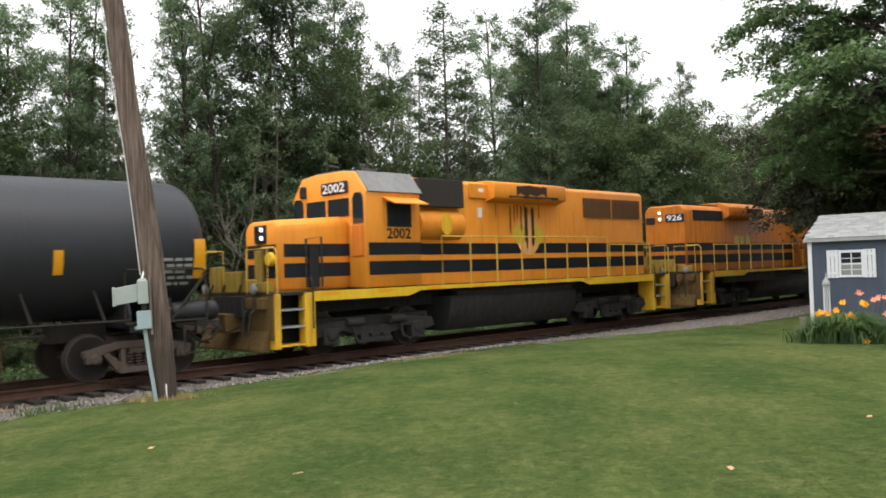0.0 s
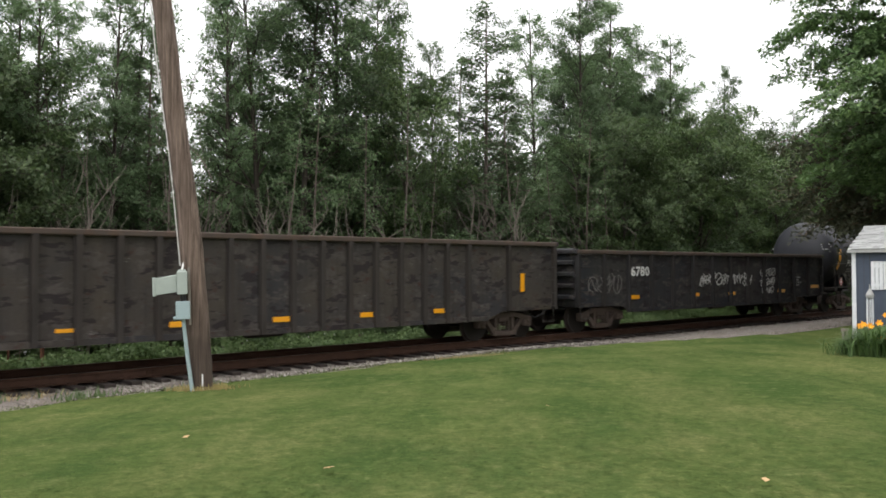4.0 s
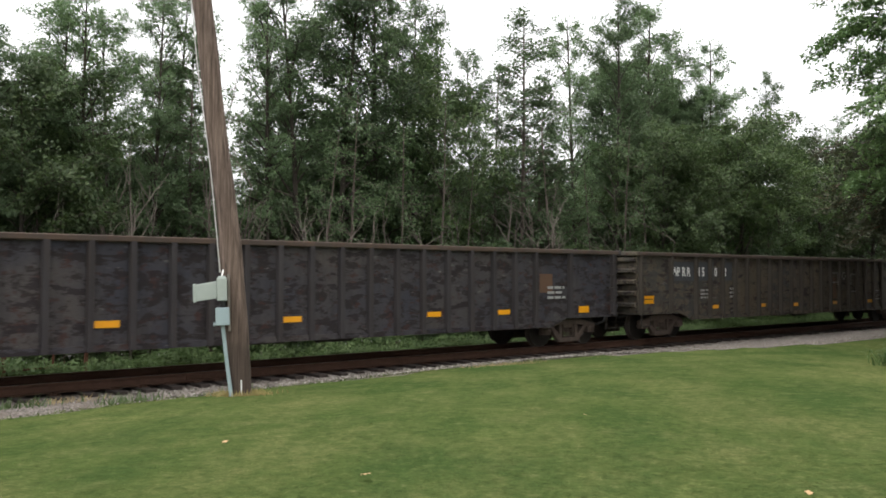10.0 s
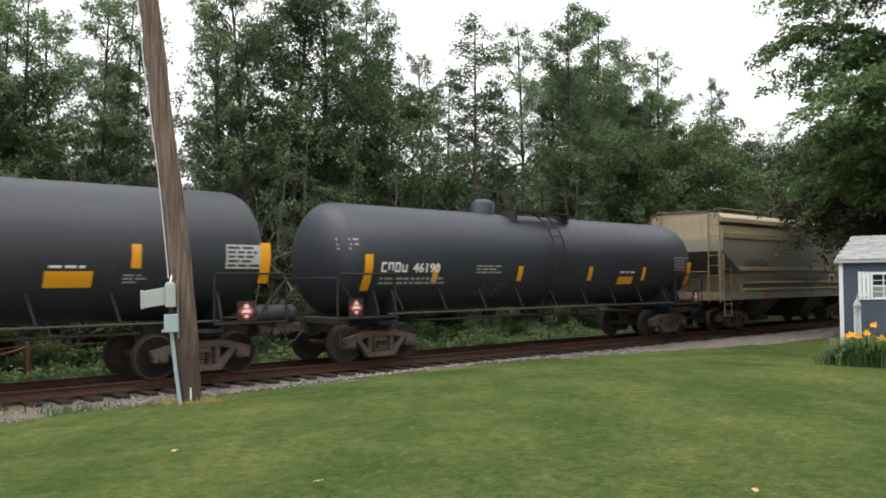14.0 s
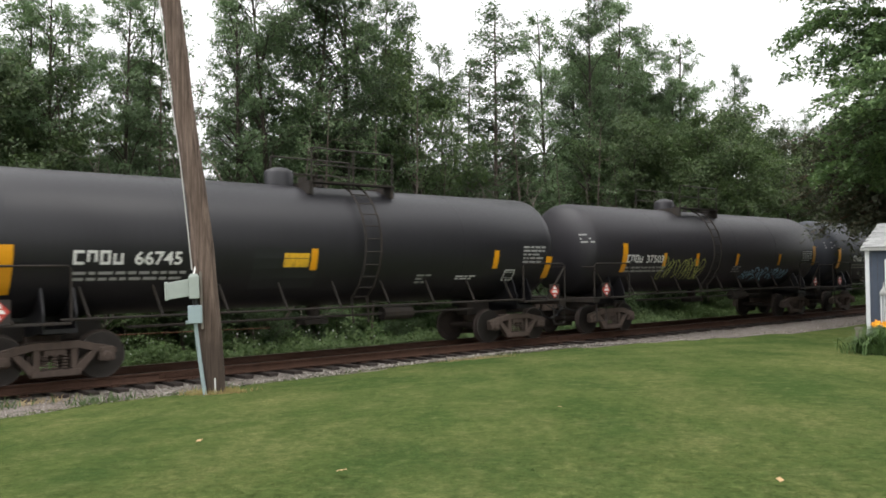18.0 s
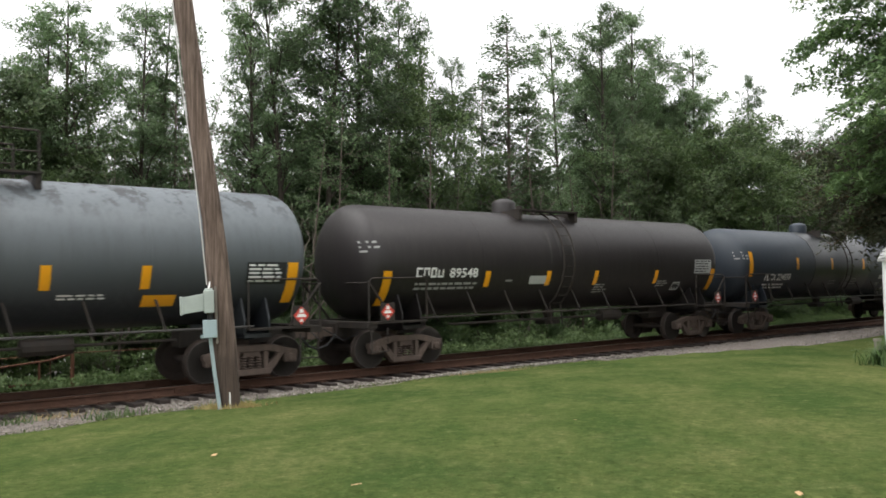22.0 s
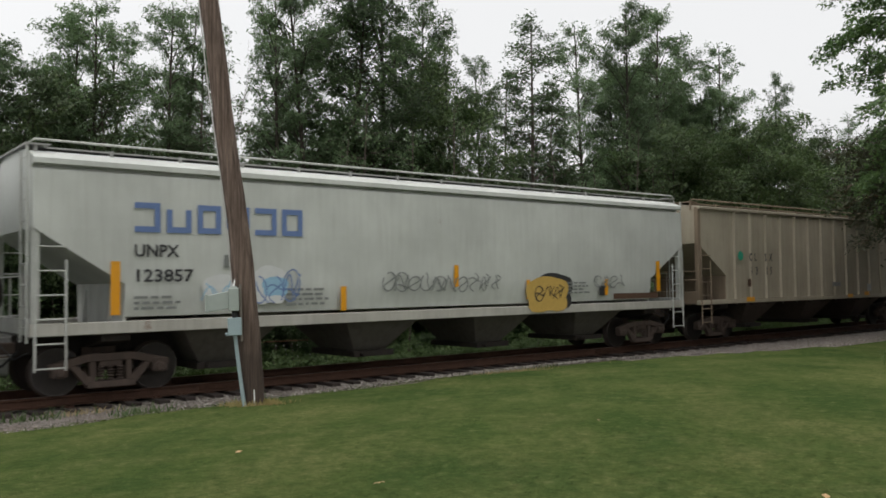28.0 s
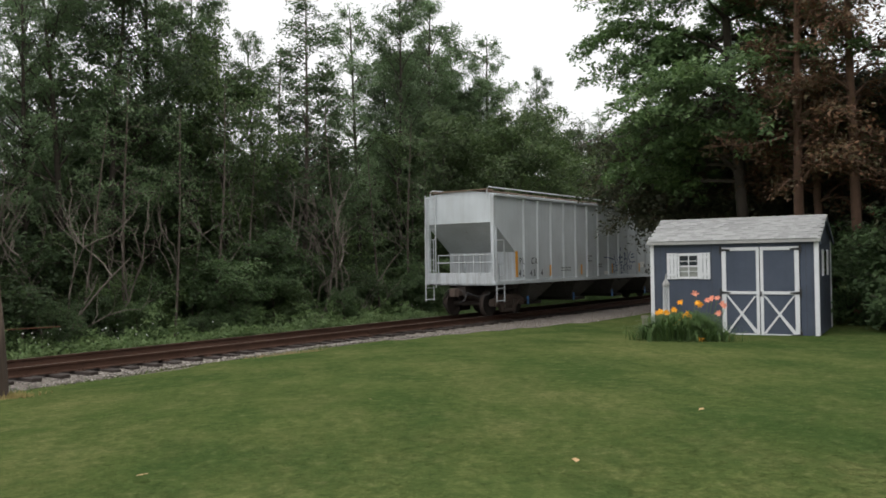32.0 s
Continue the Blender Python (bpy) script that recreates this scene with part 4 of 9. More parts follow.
def make_dead(seed):
    """A leafless grey shrub tree: crooked sprawling limbs that fork again and again."""
    rng = np.random.default_rng(seed)
    t = thing("tree", "bare grey dead branches among the trees", "tree", group="trees at the edge of the wood")
    wood = Build()

    def grow(p, way, length, r, depth):
        pts, n = [p], 5
        for k in range(n):
            way = way + rng.normal(0, 0.22, 3) + np.array([0, 0, 0.05])
            way = way / np.linalg.norm(way)
            pts.append(pts[-1] + way * length / n)
        wood.tube(pts, [r * (1 - 0.15 * k) + 0.002 for k in range(n + 1)], 5 if depth < 2 else 3, False)
        if depth < 2:
            for k in range(4):
                at = pts[rng.integers(1, n + 1)]
                turn = rng.normal(0, 1, 3)
                turn[2] = abs(turn[2]) * 0.7
                grow(at, way * 0.7 + turn * 0.55, length * rng.uniform(0.35, 0.7), r * 0.52, depth + 1)

    for k in range(3):
        a = rng.uniform(0, 2 * np.pi)
        out = rng.uniform(0.15, 0.7)
        grow(np.array([0.1 * np.cos(a), 0.1 * np.sin(a), -0.2]), np.array([out * np.cos(a), out * np.sin(a), 1.0]), rng.uniform(2.6, 3.8), rng.uniform(0.035, 0.055), 0)
    part("trunk", wood, BARK_DEAD, t, smooth=60)
    return t


SKY_AZ = [-60, -40, -34, -30, -27, -25, -23, -21, -19.6, -18.3, -17.4, -16, -12, -6, -4.5, -3, -1.6, 0.6, 2.2, 4.5, 7.3, 9.7, 11.4, 13.2, 14.8, 16.5, 17.8, 20, 24, 30, 45, 70]
SKY_EL = [14, 14, 14.5, 18, 16, 13, 16.5, 15, 12.5, 8.5, 10, 19, 21, 20, 16, 13.5, 12.5, 15, 11.5, 14, 16, 15.8, 12.5, 13.6, 10.8, 11.6, 9.6, 9.4, 8.8, 9, 10, 10]


def skyline(az):
    return float(np.interp(az, SKY_AZ, SKY_EL))


def wood_edge(az, q):
    """How far off the line q metres beyond the track lies in that direction."""
    return (17.06 + q) / max(0.12, math.cos(radians(az + 43.9)))


def build_wood():
    rng = random.Random(21)
    kinds = {
        "broad": [make_tree(s, 13.5, 3.0, 2.0, 29000, 0.1, LEAF_DARK, BARK, limbs=64, rise=(0.3, 0.9), label="tall dense dark green deciduous tree") for s in (1, 2, 3)],
        "mid": [make_tree(s, 13.0, 2.3, 2.5, 30000, 0.095, LEAF_MID, BARK, limbs=56, rise=(0.5, 1.3), clump=0.18, label="grey-green deciduous tree with an open crown") for s in (4, 5, 6)],
        "airy": [make_tree(s, 13.0, 2.2, 3.4, 15000, 0.095, LEAF_MID, BARK, limbs=40, rise=(0.4, 1.2), clump=0.17, label="thin-crowned grey-green tree with sky showing through") for s in (41, 42)],
        "slim": [make_tree(s, 12.5, 1.9, 2.4, 12000, 0.09, LEAF_MID, BARK_GREY, limbs=60, trunk_r=0.075, shape="spire", rise=(0.3, 0.9), label="slender thin-leaved tree with sky showing through", clump=0.16) for s in (7, 8)],
        "low": [make_tree(s, 8.0, 2.7, 0.6, 30000, 0.1, LEAF_WOOD, BARK, limbs=46, shape="round", rise=(0.3, 0.9), label="low bushy green tree at the edge of the wood") for s in (9, 10)],
        "bare": [make_dead(s) for s in (11, 12, 51)],
        "bush": [make_tree(s, 3.0, 1.7, 0.15, 8000, 0.1, LEAF_DARK if s < 15 else LEAF_WOOD, BARK, limbs=28, shape="round", rise=(0.3, 1.0), label="dense green shrub under the trees", cat="shrub", name="shrub", trunk_r=0.035, forks=2) for s in (13, 14, 15)],
        "back": [make_tree(s, 10.0, 2.8, 1.0, 9000, 0.17, LEAF_DARK, BARK, limbs=34, shape="round", step=0.5, clump=0.3, label="dark green tree deeper in the wood") for s in (16, 17)],
        "pole": [make_tree(s, 9.0, 0.9, 3.6, 900, 0.09, LEAF_MID, BARK_GREY, limbs=16, lean=0.09 * (1 if s == 61 else -1), trunk_r=0.055, label="thin leaning young tree with few leaves") for s in (61, 62)],
    }
    heights = {"broad": 13.5, "mid": 13.0, "slim": 12.5, "low": 8.0, "bare": 4.5, "bush": 3.0, "back": 10.0, "airy": 13.0, "pole": 9.0}
    used = set()

    def plant(kind, az, dist, height, wide=1.0):
        fresh = [k for k in kinds[kind] if k not in used]
        base = fresh[0] if fresh else kinds[kind][rng.randrange(len(kinds[kind]))]
        x, y, _ = polar(az, dist)
        m = pose(x, y, ground_z(x, y) - 0.1, rng.uniform(-2, 2), rng.uniform(-2, 2), rng.uniform(0, 360))
        if base in used:
            ob = copy_thing(base, m)
        else:
            ob = base
            ob.matrix_basis = m
            used.add(base)
        s = height / heights[kind]
        ob.scale = (s * wide, s * wide, s)
        return ob

    def to_sky(kind, az, dist, el=None, wide=1.0):
        return plant(kind, az, dist, EYE + dist * math.tan(radians(el or skyline(az))) + 0.1, wide)

    # the trees that make the skyline
    for kind, az, q, el, wide in (
            ("mid", -33, 6, 16, 1.0), ("low", -31.2, 5.5, 14.0, 0.9), ("mid", -29.2, 7, 17.6, 0.9), ("airy", -27.3, 6.5, 18.6, 0.9), ("airy", -26.0, 8.5, 17.4, 0.7), ("airy", -23.3, 7, 19.2, 0.75), ("airy", -22.0, 9, 18.6, 0.75), ("slim", -20.6, 7, 16.6, 1.2), ("bare", -18.8, 5.6, 14.0, 0.35), ("pole", -17.9, 6.2, 18, 1.0),
            ("airy", -16.2, 7.5, 20.5, 0.75), ("airy", -14.0, 7, 21.5, 0.85), ("broad", -11.4, 7.5, 22.5, 0.8), ("broad", -8.4, 7, 22, 0.85), ("broad", -6.4, 8.0, 20.6, 0.62), ("low", -3.7, 7.2, 15.2, 0.75), ("airy", -1.9, 8, 15.8, 0.6),
            ("slim", 0.7, 8, 18.3, 1.35), ("slim", -0.8, 9, 15.4, 1.1), ("slim", 2.4, 8, 14.6, 1.1), ("airy", 4.8, 9, 17.8, 0.7), ("mid", 6.9, 9, 18.3, 0.8), ("mid", 9.3, 10, 18.0, 0.85), ("broad", 8.2, 12, 15.0, 0.9), ("mid", 11.2, 11, 15.6, 0.75), ("airy", 13.2, 9, 15.7, 0.75), ("mid", 12.6, 9.5, 12.6, 0.8), ("airy", 16.7, 10, 13.6, 0.6), ("slim", 20.8, 10, 10.6, 1.0),
            ("low", 10.4, 6, 9.8, 0.9), ("low", 12.6, 6, 9.6, 1.0), ("low", 15.0, 6, 10.4, 1.0), ("low", 17.6, 7, 9.9, 0.9), ("low", 20, 7, 9.0, 1.0), ("low", 22.5, 7.5, 8.8, 1.1), ("low", 25, 8, 8.8, 1.2), ("broad", 27, 8, 9.6, 1.2), ("broad", 31, 9, 9.5, 1.2), ("mid", 35, 9, 9.5, 1.2)):
        to_sky(kind, az, wood_edge(az, q), el, wide)
    # a second row close behind, nearly as tall
    for k in range(15):
        az = -34 + 29.5 * (k + 0.5 * rng.random()) / 15
        if -19.6 < az < -16.8 or -15 < az < -6.5:
            continue
        to_sky("airy" if k % 3 else "mid", az, wood_edge(az, 10 + 2 * rng.random()), skyline(az) * rng.uniform(0.7, 0.95), rng.uniform(0.6, 0.85))
    for az in (6.4, 8.6, 10.6, 12.6, 14.6, 17.4):
        to_sky("mid", az, wood_edge(az, 13), skyline(az) * 0.9, 0.9)
    # filling behind and between them, under the skyline
    for k in range(52):
        az = -42 + 78 * (k + rng.random()) / 52
        q = rng.choice((9, 11, 14, 18, 22)) + rng.uniform(-1, 1)
        d = wood_edge(az, q)
        el = min(skyline(az - 2), skyline(az), skyline(az + 2)) * (rng.uniform(0.4, 0.66) if az < 4 else rng.uniform(0.5, 0.75))
        kind = rng.choice(("back", "back", "low")) if az < 4 else rng.choice(("back", "low", "mid", "back"))
        to_sky(kind, az, d, el, rng.uniform(0.9, 1.25))
    # undergrowth along the edge, and grey dead branches in front of it
    for k in range(125):
        u = -17 + 62 * (k + rng.random()) / 125
        q = rng.uniform(3.7, 8.0)
        x, y, _ = on_track(u, q)
        az, d = math.degrees(math.atan2(x, y)), math.hypot(x, y)
        plant("bush", az, d, rng.uniform(1.1, 2.5) * (0.62 if q < 4.6 else 1.25), rng.uniform(0.9, 1.3))
    for az, q, h, w in ((-26.6, 5.4, 5.2, 0.8), (-24.6, 5.2, 5.8, 0.8), (-16.6, 5.4, 5.0, 0.9), (-14.4, 5.2, 5.2, 1.0), (-12.0, 5.4, 5.0, 1.1), (-7.0, 6.0, 6.0, 0.8), (-2.8, 6.0, 5.6, 0.8), (1.6, 5.4, 6.4, 0.9), (4.0, 5.0, 5.0, 1.3), (9.0, 6.0, 6.4, 0.8), (14.5, 6.0, 5.8, 0.9)):
        plant("bare", az, wood_edge(az, q), h, w)
    for az, q, h in ((-29.5, 5.4, 6.5), (-25.6, 5.6, 8.0), (-19.6, 5.2, 8.5), (-13.2, 5.0, 7.0), (-10.4, 5.2, 8.2), (-7.4, 5.0, 7.4), (-5.2, 5.2, 8.6), (-3.0, 5.0, 6.6), (3.2, 5.2, 8.4), (6.0, 5.0, 7.0), (8.0, 5.4, 8.8), (9.6, 5.0, 7.6), (13.8, 5.4, 8.0), (17.0, 5.6, 7.4)):
        plant("pole", az, wood_edge(az, q), h)
    # deep wood behind it all, and low weeds by the track
    g = np.random.default_rng(4)
    pts = []
    for k in range(5200):
        az = g.uniform(-48, 42)
        q = g.uniform(10, 34)
        d = wood_edge(az, q)
        top = EYE + d * math.tan(radians(min(skyline(az - 1.5), skyline(az), skyline(az + 1.5)) * (0.5 if az < 4 else 0.6)))
        x, y, _ = polar(az, d)
        pts.append((x, y, -0.4 + (top + 0.4) * g.uniform(0, 1)))
    deep = new("deep_wood", card_mesh("deep_wood", leaf_cards(g, pts, 16, 0.9, 0.42), LEAF_DARK))
    tagged(deep, "dark green mass of leaves deep in the wood", "woodland", kind="stuff")
    pts = []
    for k in range(5200):
        u, q = g.uniform(-18, 48), 2.5 + abs(g.normal(0, 1.5))
        x, y, _ = on_track(u, q)
        lump = max(0.0, noise.noise(Vector((u * 0.75, q * 0.9, 2.0))) + 0.25)
        top = (0.12 + 1.25 * lump) * min(1.0, max(0.12, (q - 2.35) / 1.5))
        pts.append((x, y, ground_z(x, y) + 0.03 + top * math.sqrt(g.uniform(0, 1))))
    weeds = new("trackside_weeds", card_mesh("trackside_weeds", leaf_cards(g, pts, 17, 0.15, 0.075), LEAF_WEED))
    tagged(weeds, "light green weeds along the far side of the track", "weeds", kind="stuff")
    fl = Build()
    for k in range(150):
        u, q = g.uniform(-14, -1) if k < 130 else g.uniform(-3, 12), 3.2 + abs(g.normal(0, 0.9))
        x, y, _ = on_track(u, q)
        z = ground_z(x, y) + g.uniform(0.25, 0.65)
        s = g.uniform(0.01, 0.02)
        fl.add([(x - s, y, z - s), (x + s, y, z - s), (x + s, y - .01, z + s), (x - s, y - .01, z + s)], [(0, 1, 2, 3)])
    wf = new("weed_flowers", fl.mesh("weed_flowers", WHITE_PAINT, normals=False))
    tagged(wf, "tiny white wild flowers among the weeds", "flowers", kind="stuff")


build_wood()


def build_yard_trees():
    """The large locust tree behind the shed and its browning neighbour."""
    t = make_tree(31, 17.5, 3.8, 4.2, 110000, 0.115, LEAF_YARD, BARK, lean=0.06, limbs=84, puff=0.25, lift=0.1, shape="flat", label="large yard tree with layered drooping green sprays", name="yard_tree", trunk_r=0.2, droop=0.4, rise=(0.1, 0.4))
    x, y, _ = polar(30.4, 26.5)
    t.matrix_basis = pose(x, y, 0.1, 0, 0, 152)
    t2 = make_tree(32, 15, 2.5, 3.6, 10500, 0.1, LEAF_BROWN, BARK_RED, limbs=60, shape="spire", label="dying evergreen with brown foliage and bare limbs", name="evergreen_tree", trunk_r=0.16, droop=0.6)
    for i, (az, d, k) in enumerate(((33.2, 24.6, 1.0), (34.6, 26.5, 0.9), (36.6, 25.2, 1.0))):
        x, y, _ = polar(az, d)
        m = pose(x, y, 0.1, 0, 0, az * 43)
        o = copy_thing(t2, m) if i else t2
        o.matrix_basis = m
        o.scale = (k, k, k)
    t3 = make_tree(33, 16, 4.2, 0.9, 34000, 0.14, LEAF_SHADED, BARK, limbs=60, shape="oval", clump=0.28, label="dark green tree of the partly unseen shade stand beyond the shed", name="yard_tree", trunk_r=0.17)
    t4 = make_tree(35, 7.2, 3.0, 3.0, 40000, 0.12, LEAF_SHADED, BARK_RED, limbs=70, shape="round", clump=0.24, droop=0.5, rise=(0.0, 0.5), label="dense dark tree with drooping boughs behind the shed", name="yard_tree", trunk_r=0.13)
    for i, (az, d, k) in enumerate(((26.2, 31, 1.0), (29.2, 30, 1.0), (32.2, 31, 0.95), (35.2, 30, 1.0), (38.0, 29, 1.05), (27.6, 37, 1.15), (31, 37, 1.2), (34.2, 37, 1.2), (37.4, 37, 1.2))):
        x, y, _ = polar(az, d)
        m = pose(x, y, 0.1, 0, 0, az * 57)
        o = copy_thing(t4, m) if i else t4
        o.matrix_basis = m
        o.scale = (k, k, k)
    hedge = make_tree(34, 2.6, 1.5, 0.1, 7000, 0.12, LEAF_DARK, BARK, limbs=26, shape="round", label="dark shrub behind the garden shed", cat="shrub", name="shrub", trunk_r=0.035, forks=2)
    for i, (az, d, k) in enumerate(((36.8, 24.5, 0.9), (38.6, 23, 0.8), (40.6, 23.5, 1.0), (43, 23, 1.1), (34.6, 27.5, 0.9), (31.5, 29.5, 1.0), (28.5, 29.5, 0.9))):
        x, y, _ = polar(az, d)
        m = pose(x, y, ground_z(x, y) - 0.05, 0, 0, az * 31)
        o = copy_thing(hedge, m) if i else hedge
        o.matrix_basis = m
        o.scale = (k, k, k)
    # those past 46 degrees stand mostly unseen, added to shade the far cars
    for az, d, s in ((40.5, 28, 0.5), (46.5, 30, 1.0), (34.5, 42, 0.36), (26.8, 37, 0.5), (31, 45, 0.4), (36.5, 38, 0.4), (41.2, 37, 0.6), (46.6, 36, 1.1), (46.8, 25, 1.0), (50, 24, 1.15), (53.5, 26, 1.2), (58, 25, 1.2), (49, 31, 1.2), (53.5, 33, 1.2), (58, 32, 1.2), (46.5, 43, 1.1), (49.5, 41, 1.2), (63, 29, 1.2), (42, 47, 0.8), (38.5, 52, 0.6)):
        x, y, _ = polar(az, d)
        m = pose(x, y, 0.1, 0, 0, az * 17)
        o = copy_thing(t3, m) if az != 40.5 else t3
        o.matrix_basis = m
        o.scale = (s, s, s)


build_yard_trees()


# ---- the train ----
SIDE = 1.5


def wheelset_mesh():
    b = Build()
    b.lathe([(-0.95, 0.08), (0.95, 0.08)], 10, axis="y")
    for s in (-1, 1):
        prof = [(0.69, 0.08), (0.69, 0.14), (0.715, 0.2), (0.735, 0.33), (0.69, 0.385), (0.685, 0.445), (0.69, 0.472), (0.715, 0.47), (0.725, 0.44), (0.825, 0.432), (0.83, 0.385), (0.78, 0.35), (0.765, 0.2), (0.79, 0.13), (0.83, 0.11)]
        b.lathe([(s * a, r) for a, r in prof], 30, axis="y")
    return b.mesh("wheelset", WHEEL, smooth=35)


def tread_mesh():
    b = Build()
    for s in (-1, 1):
        b.lathe([(s * 0.83, 0.412), (s * 0.834, 0.413), (s * 0.834, 0.43), (s * 0.83, 0.4335)], 30, axis="y")
    return b.mesh("wheel_rim", TREAD, smooth=35)


def cap_mesh():
    b = Build()
    for s in (-1, 1):
        b.lathe([(s * 0.95, 0.1), (s * 1.13, 0.1), (s * 1.16, 0.07), (s * 1.165, 0.02)], 12, axis="y")
        for k in range(3):
            a = k * 2.094
            b.lathe([(s * 1.15, 0.018), (s * 1.185, 0.018)], 6, (0.05 * math.cos(a), 0, 0.05 * math.sin(a)), axis="y")
    return b.mesh("bearing_cap", SIDEFRAME, smooth=35)


def bogie_mesh():
    b = Build()
    for y0, y1 in ((-1.09, -0.93), (0.93, 1.09)):
        b.prism([(-1.08, 0.58), (-0.85, 0.64), (-0.42, 0.74), (0.42, 0.74), (0.85, 0.64), (1.08, 0.58), (1.08, 0.47), (0.8, 0.5), (0.4, 0.6), (-0.4, 0.6), (-0.8, 0.5), (-1.08, 0.47)], y0, y1)
        for s in (-1, 1):
            b.prism([(s * 0.74, 0.52), (s * 0.62, 0.55), (s * 0.3, 0.25), (s * 0.3, 0.12), (s * 0.42, 0.13)], y0 + 0.01, y1 - 0.01)
            b.box(min(s * 0.27, s * 0.38), max(s * 0.27, s * 0.38), y0 + 0.02, y1 - 0.02, 0.2, 0.64)
            b.prism([(s * 0.76, 0.36), (s * 0.76, 0.6), (s * 1.04, 0.6), (s * 1.04, 0.36), (s * 0.98, 0.33), (s * 0.94, 0.47), (s * 0.86, 0.47), (s * 0.82, 0.33)], y0 - 0.02, y1 + 0.02)
        b.box(-0.42, 0.42, y0 - 0.02, y1 + 0.02, 0.12, 0.24)
        for x in (-0.17, 0.0, 0.17):
            for k in range(5):
                b.lathe([(0.25 + k * 0.055, 0.062), (0.265 + k * 0.055, 0.075), (0.285 + k * 0.055, 0.062)], 8, (x, (y0 + y1) / 2, 0), axis="z")
    b.box(-0.2, 0.2, -1.05, 1.05, 0.5, 0.7)
    b.box(-0.32, 0.32, -0.3, 0.3, 0.66, 0.82)
    for s in (-1, 1):
        b.box(min(s * 0.36, s * 0.44), max(s * 0.36, s * 0.44), -0.85, 0.85, 0.36, 0.5)
    return b.mesh("bogie", SIDEFRAME, bevel=0.012)


M_WHEELSET, M_RIM, M_CAP, M_BOGIE = wheelset_mesh(), tread_mesh(), cap_mesh(), bogie_mesh()
WHEELS = []


def link(name, mesh, parent, at=None, label=""):
    ob = new(name, mesh)
    ob.parent = parent
    if at is not None:
        ob.matrix_basis = at
    return tagged(ob, label)


def bogie(car, x, mesh=None, base=0.89, radius=0.45):
    """A four-wheeled truck under a car; its wheelsets turn as the car rolls."""
    bo = link("bogie", mesh or M_BOGIE, car, pose(x, 0, 0), "dark rusty cast steel truck")
    for s in (-base, base):
        w = link("wheelset", M_WHEELSET, bo, pose(s, 0, 0.433))
        WHEELS.append((w, s, car))
        # the bright rim and the bearing caps are joined to the wheelset's own mesh
    return bo


def join_meshes(name, meshes):
    me = bpy.data.meshes.new(name)
    bm = bmesh.new()
    for i, m in enumerate(meshes):
        k = len(bm.faces)
        bm.from_mesh(m)
        bm.faces.ensure_lookup_table()
        for f in bm.faces[k:]:
            f.material_index = i
    bm.to_mesh(me)
    bm.free()
    for m in meshes:
        me.materials.append(m.materials[0])
    return me


M_WHEELSET = join_meshes("wheelset", [M_WHEELSET, M_RIM, M_CAP])


def couplers(car, half, z=0.86, material=None):
    for s in (-1, 1):
        b = Build().box(min(s * (half - 0.95), s * (half - 0.18)), max(s * (half - 0.95), s * (half - 0.18)), -0.09, 0.09, z - 0.11, z + 0.1)
        b.prism([(s * (half - 0.22), -0.17), (s * (half + 0.02), -0.12), (s * (half + 0.06), 0.05), (s * (half - 0.05), 0.17), (s * (half - 0.22), 0.15)], z - 0.15, z + 0.14, "z")
        part("coupler", b, SIDEFRAME, car, "rusty knuckle coupler", bevel=0.02)
        h = Build().tube([(s * (half - 0.5), -0.3, z - 0.05), (s * (half - 0.25), -0.3, z - 0.3), (s * (half + 0.02), -0.25, z - 0.38)], 0.025, 6)
        h.tube([(s * (half - 0.45), -1.3, z - 0.02), (s * (half - 0.3), -0.9, z - 0.16), (s * (half - 0.2), -0.1, z + 0.12)], 0.014, 5)
        part("brake_hose", h, BLACK, car, "black air hose and uncoupling rod")


def strip(x0, x1, z0, z1, rows=8):
    b = Build()
    for k in range(rows):
        a, c = z0 + (z1 - z0) * k / rows, z0 + (z1 - z0) * (k + 1) / rows
        b.add([(x0, 0, a), (x1, 0, a), (x1, 0, c), (x0, 0, c)], [(0, 1, 2, 3)])
    return b


def wrap(b, r, zc, off=0.007):
    b.v = [(x, -(math.sqrt(max(0.0, r * r - (z - zc) ** 2)) + off), z) for x, _, z in b.v]
    return b


HEAD = 0.62
SHIFT = {}


def head_radius(r, f):
    """The radius of a dished tank head, a fraction f of its depth out from the shell."""
    return r * max(0.0, 1 - f ** 2.15) ** 0.465


def wrap_head(b, r, zc, hl, hd=HEAD, off=0.012):
    """Lays marks on the dished head of a tank."""
    out = []
    for x, _, z in b.v:
        f = max(0.0, (abs(x) - hl + hd) / hd)
        rr = max(0.1, head_radius(r, min(1.0, f)))
        out.append((x, -(math.sqrt(max(0.0, rr * rr - (z - zc) ** 2)) + off), z))
    b.v = out
    return b


def flat(b, y=-SIDE - 0.006):
    b.v = [(x, y, z) for x, _, z in b.v]
    return b


def text_lines(rng, w, h, rows, thick=0.5):
    """Bars in place of lines of writing too small to read."""
    b = Build()
    for k in range(rows):
        z = h - (k + 0.75) * h / rows
        x = 0.0
        while x < w:
            d = rng.uniform(0.08, 0.28)
            if x + d > w:
                break
            b.add([(x, 0, z), (x + d, 0, z), (x + d, 0, z + thick * h / rows), (x, 0, z + thick * h / rows)], [(0, 1, 2, 3)])
            x += d + 0.05
    return b


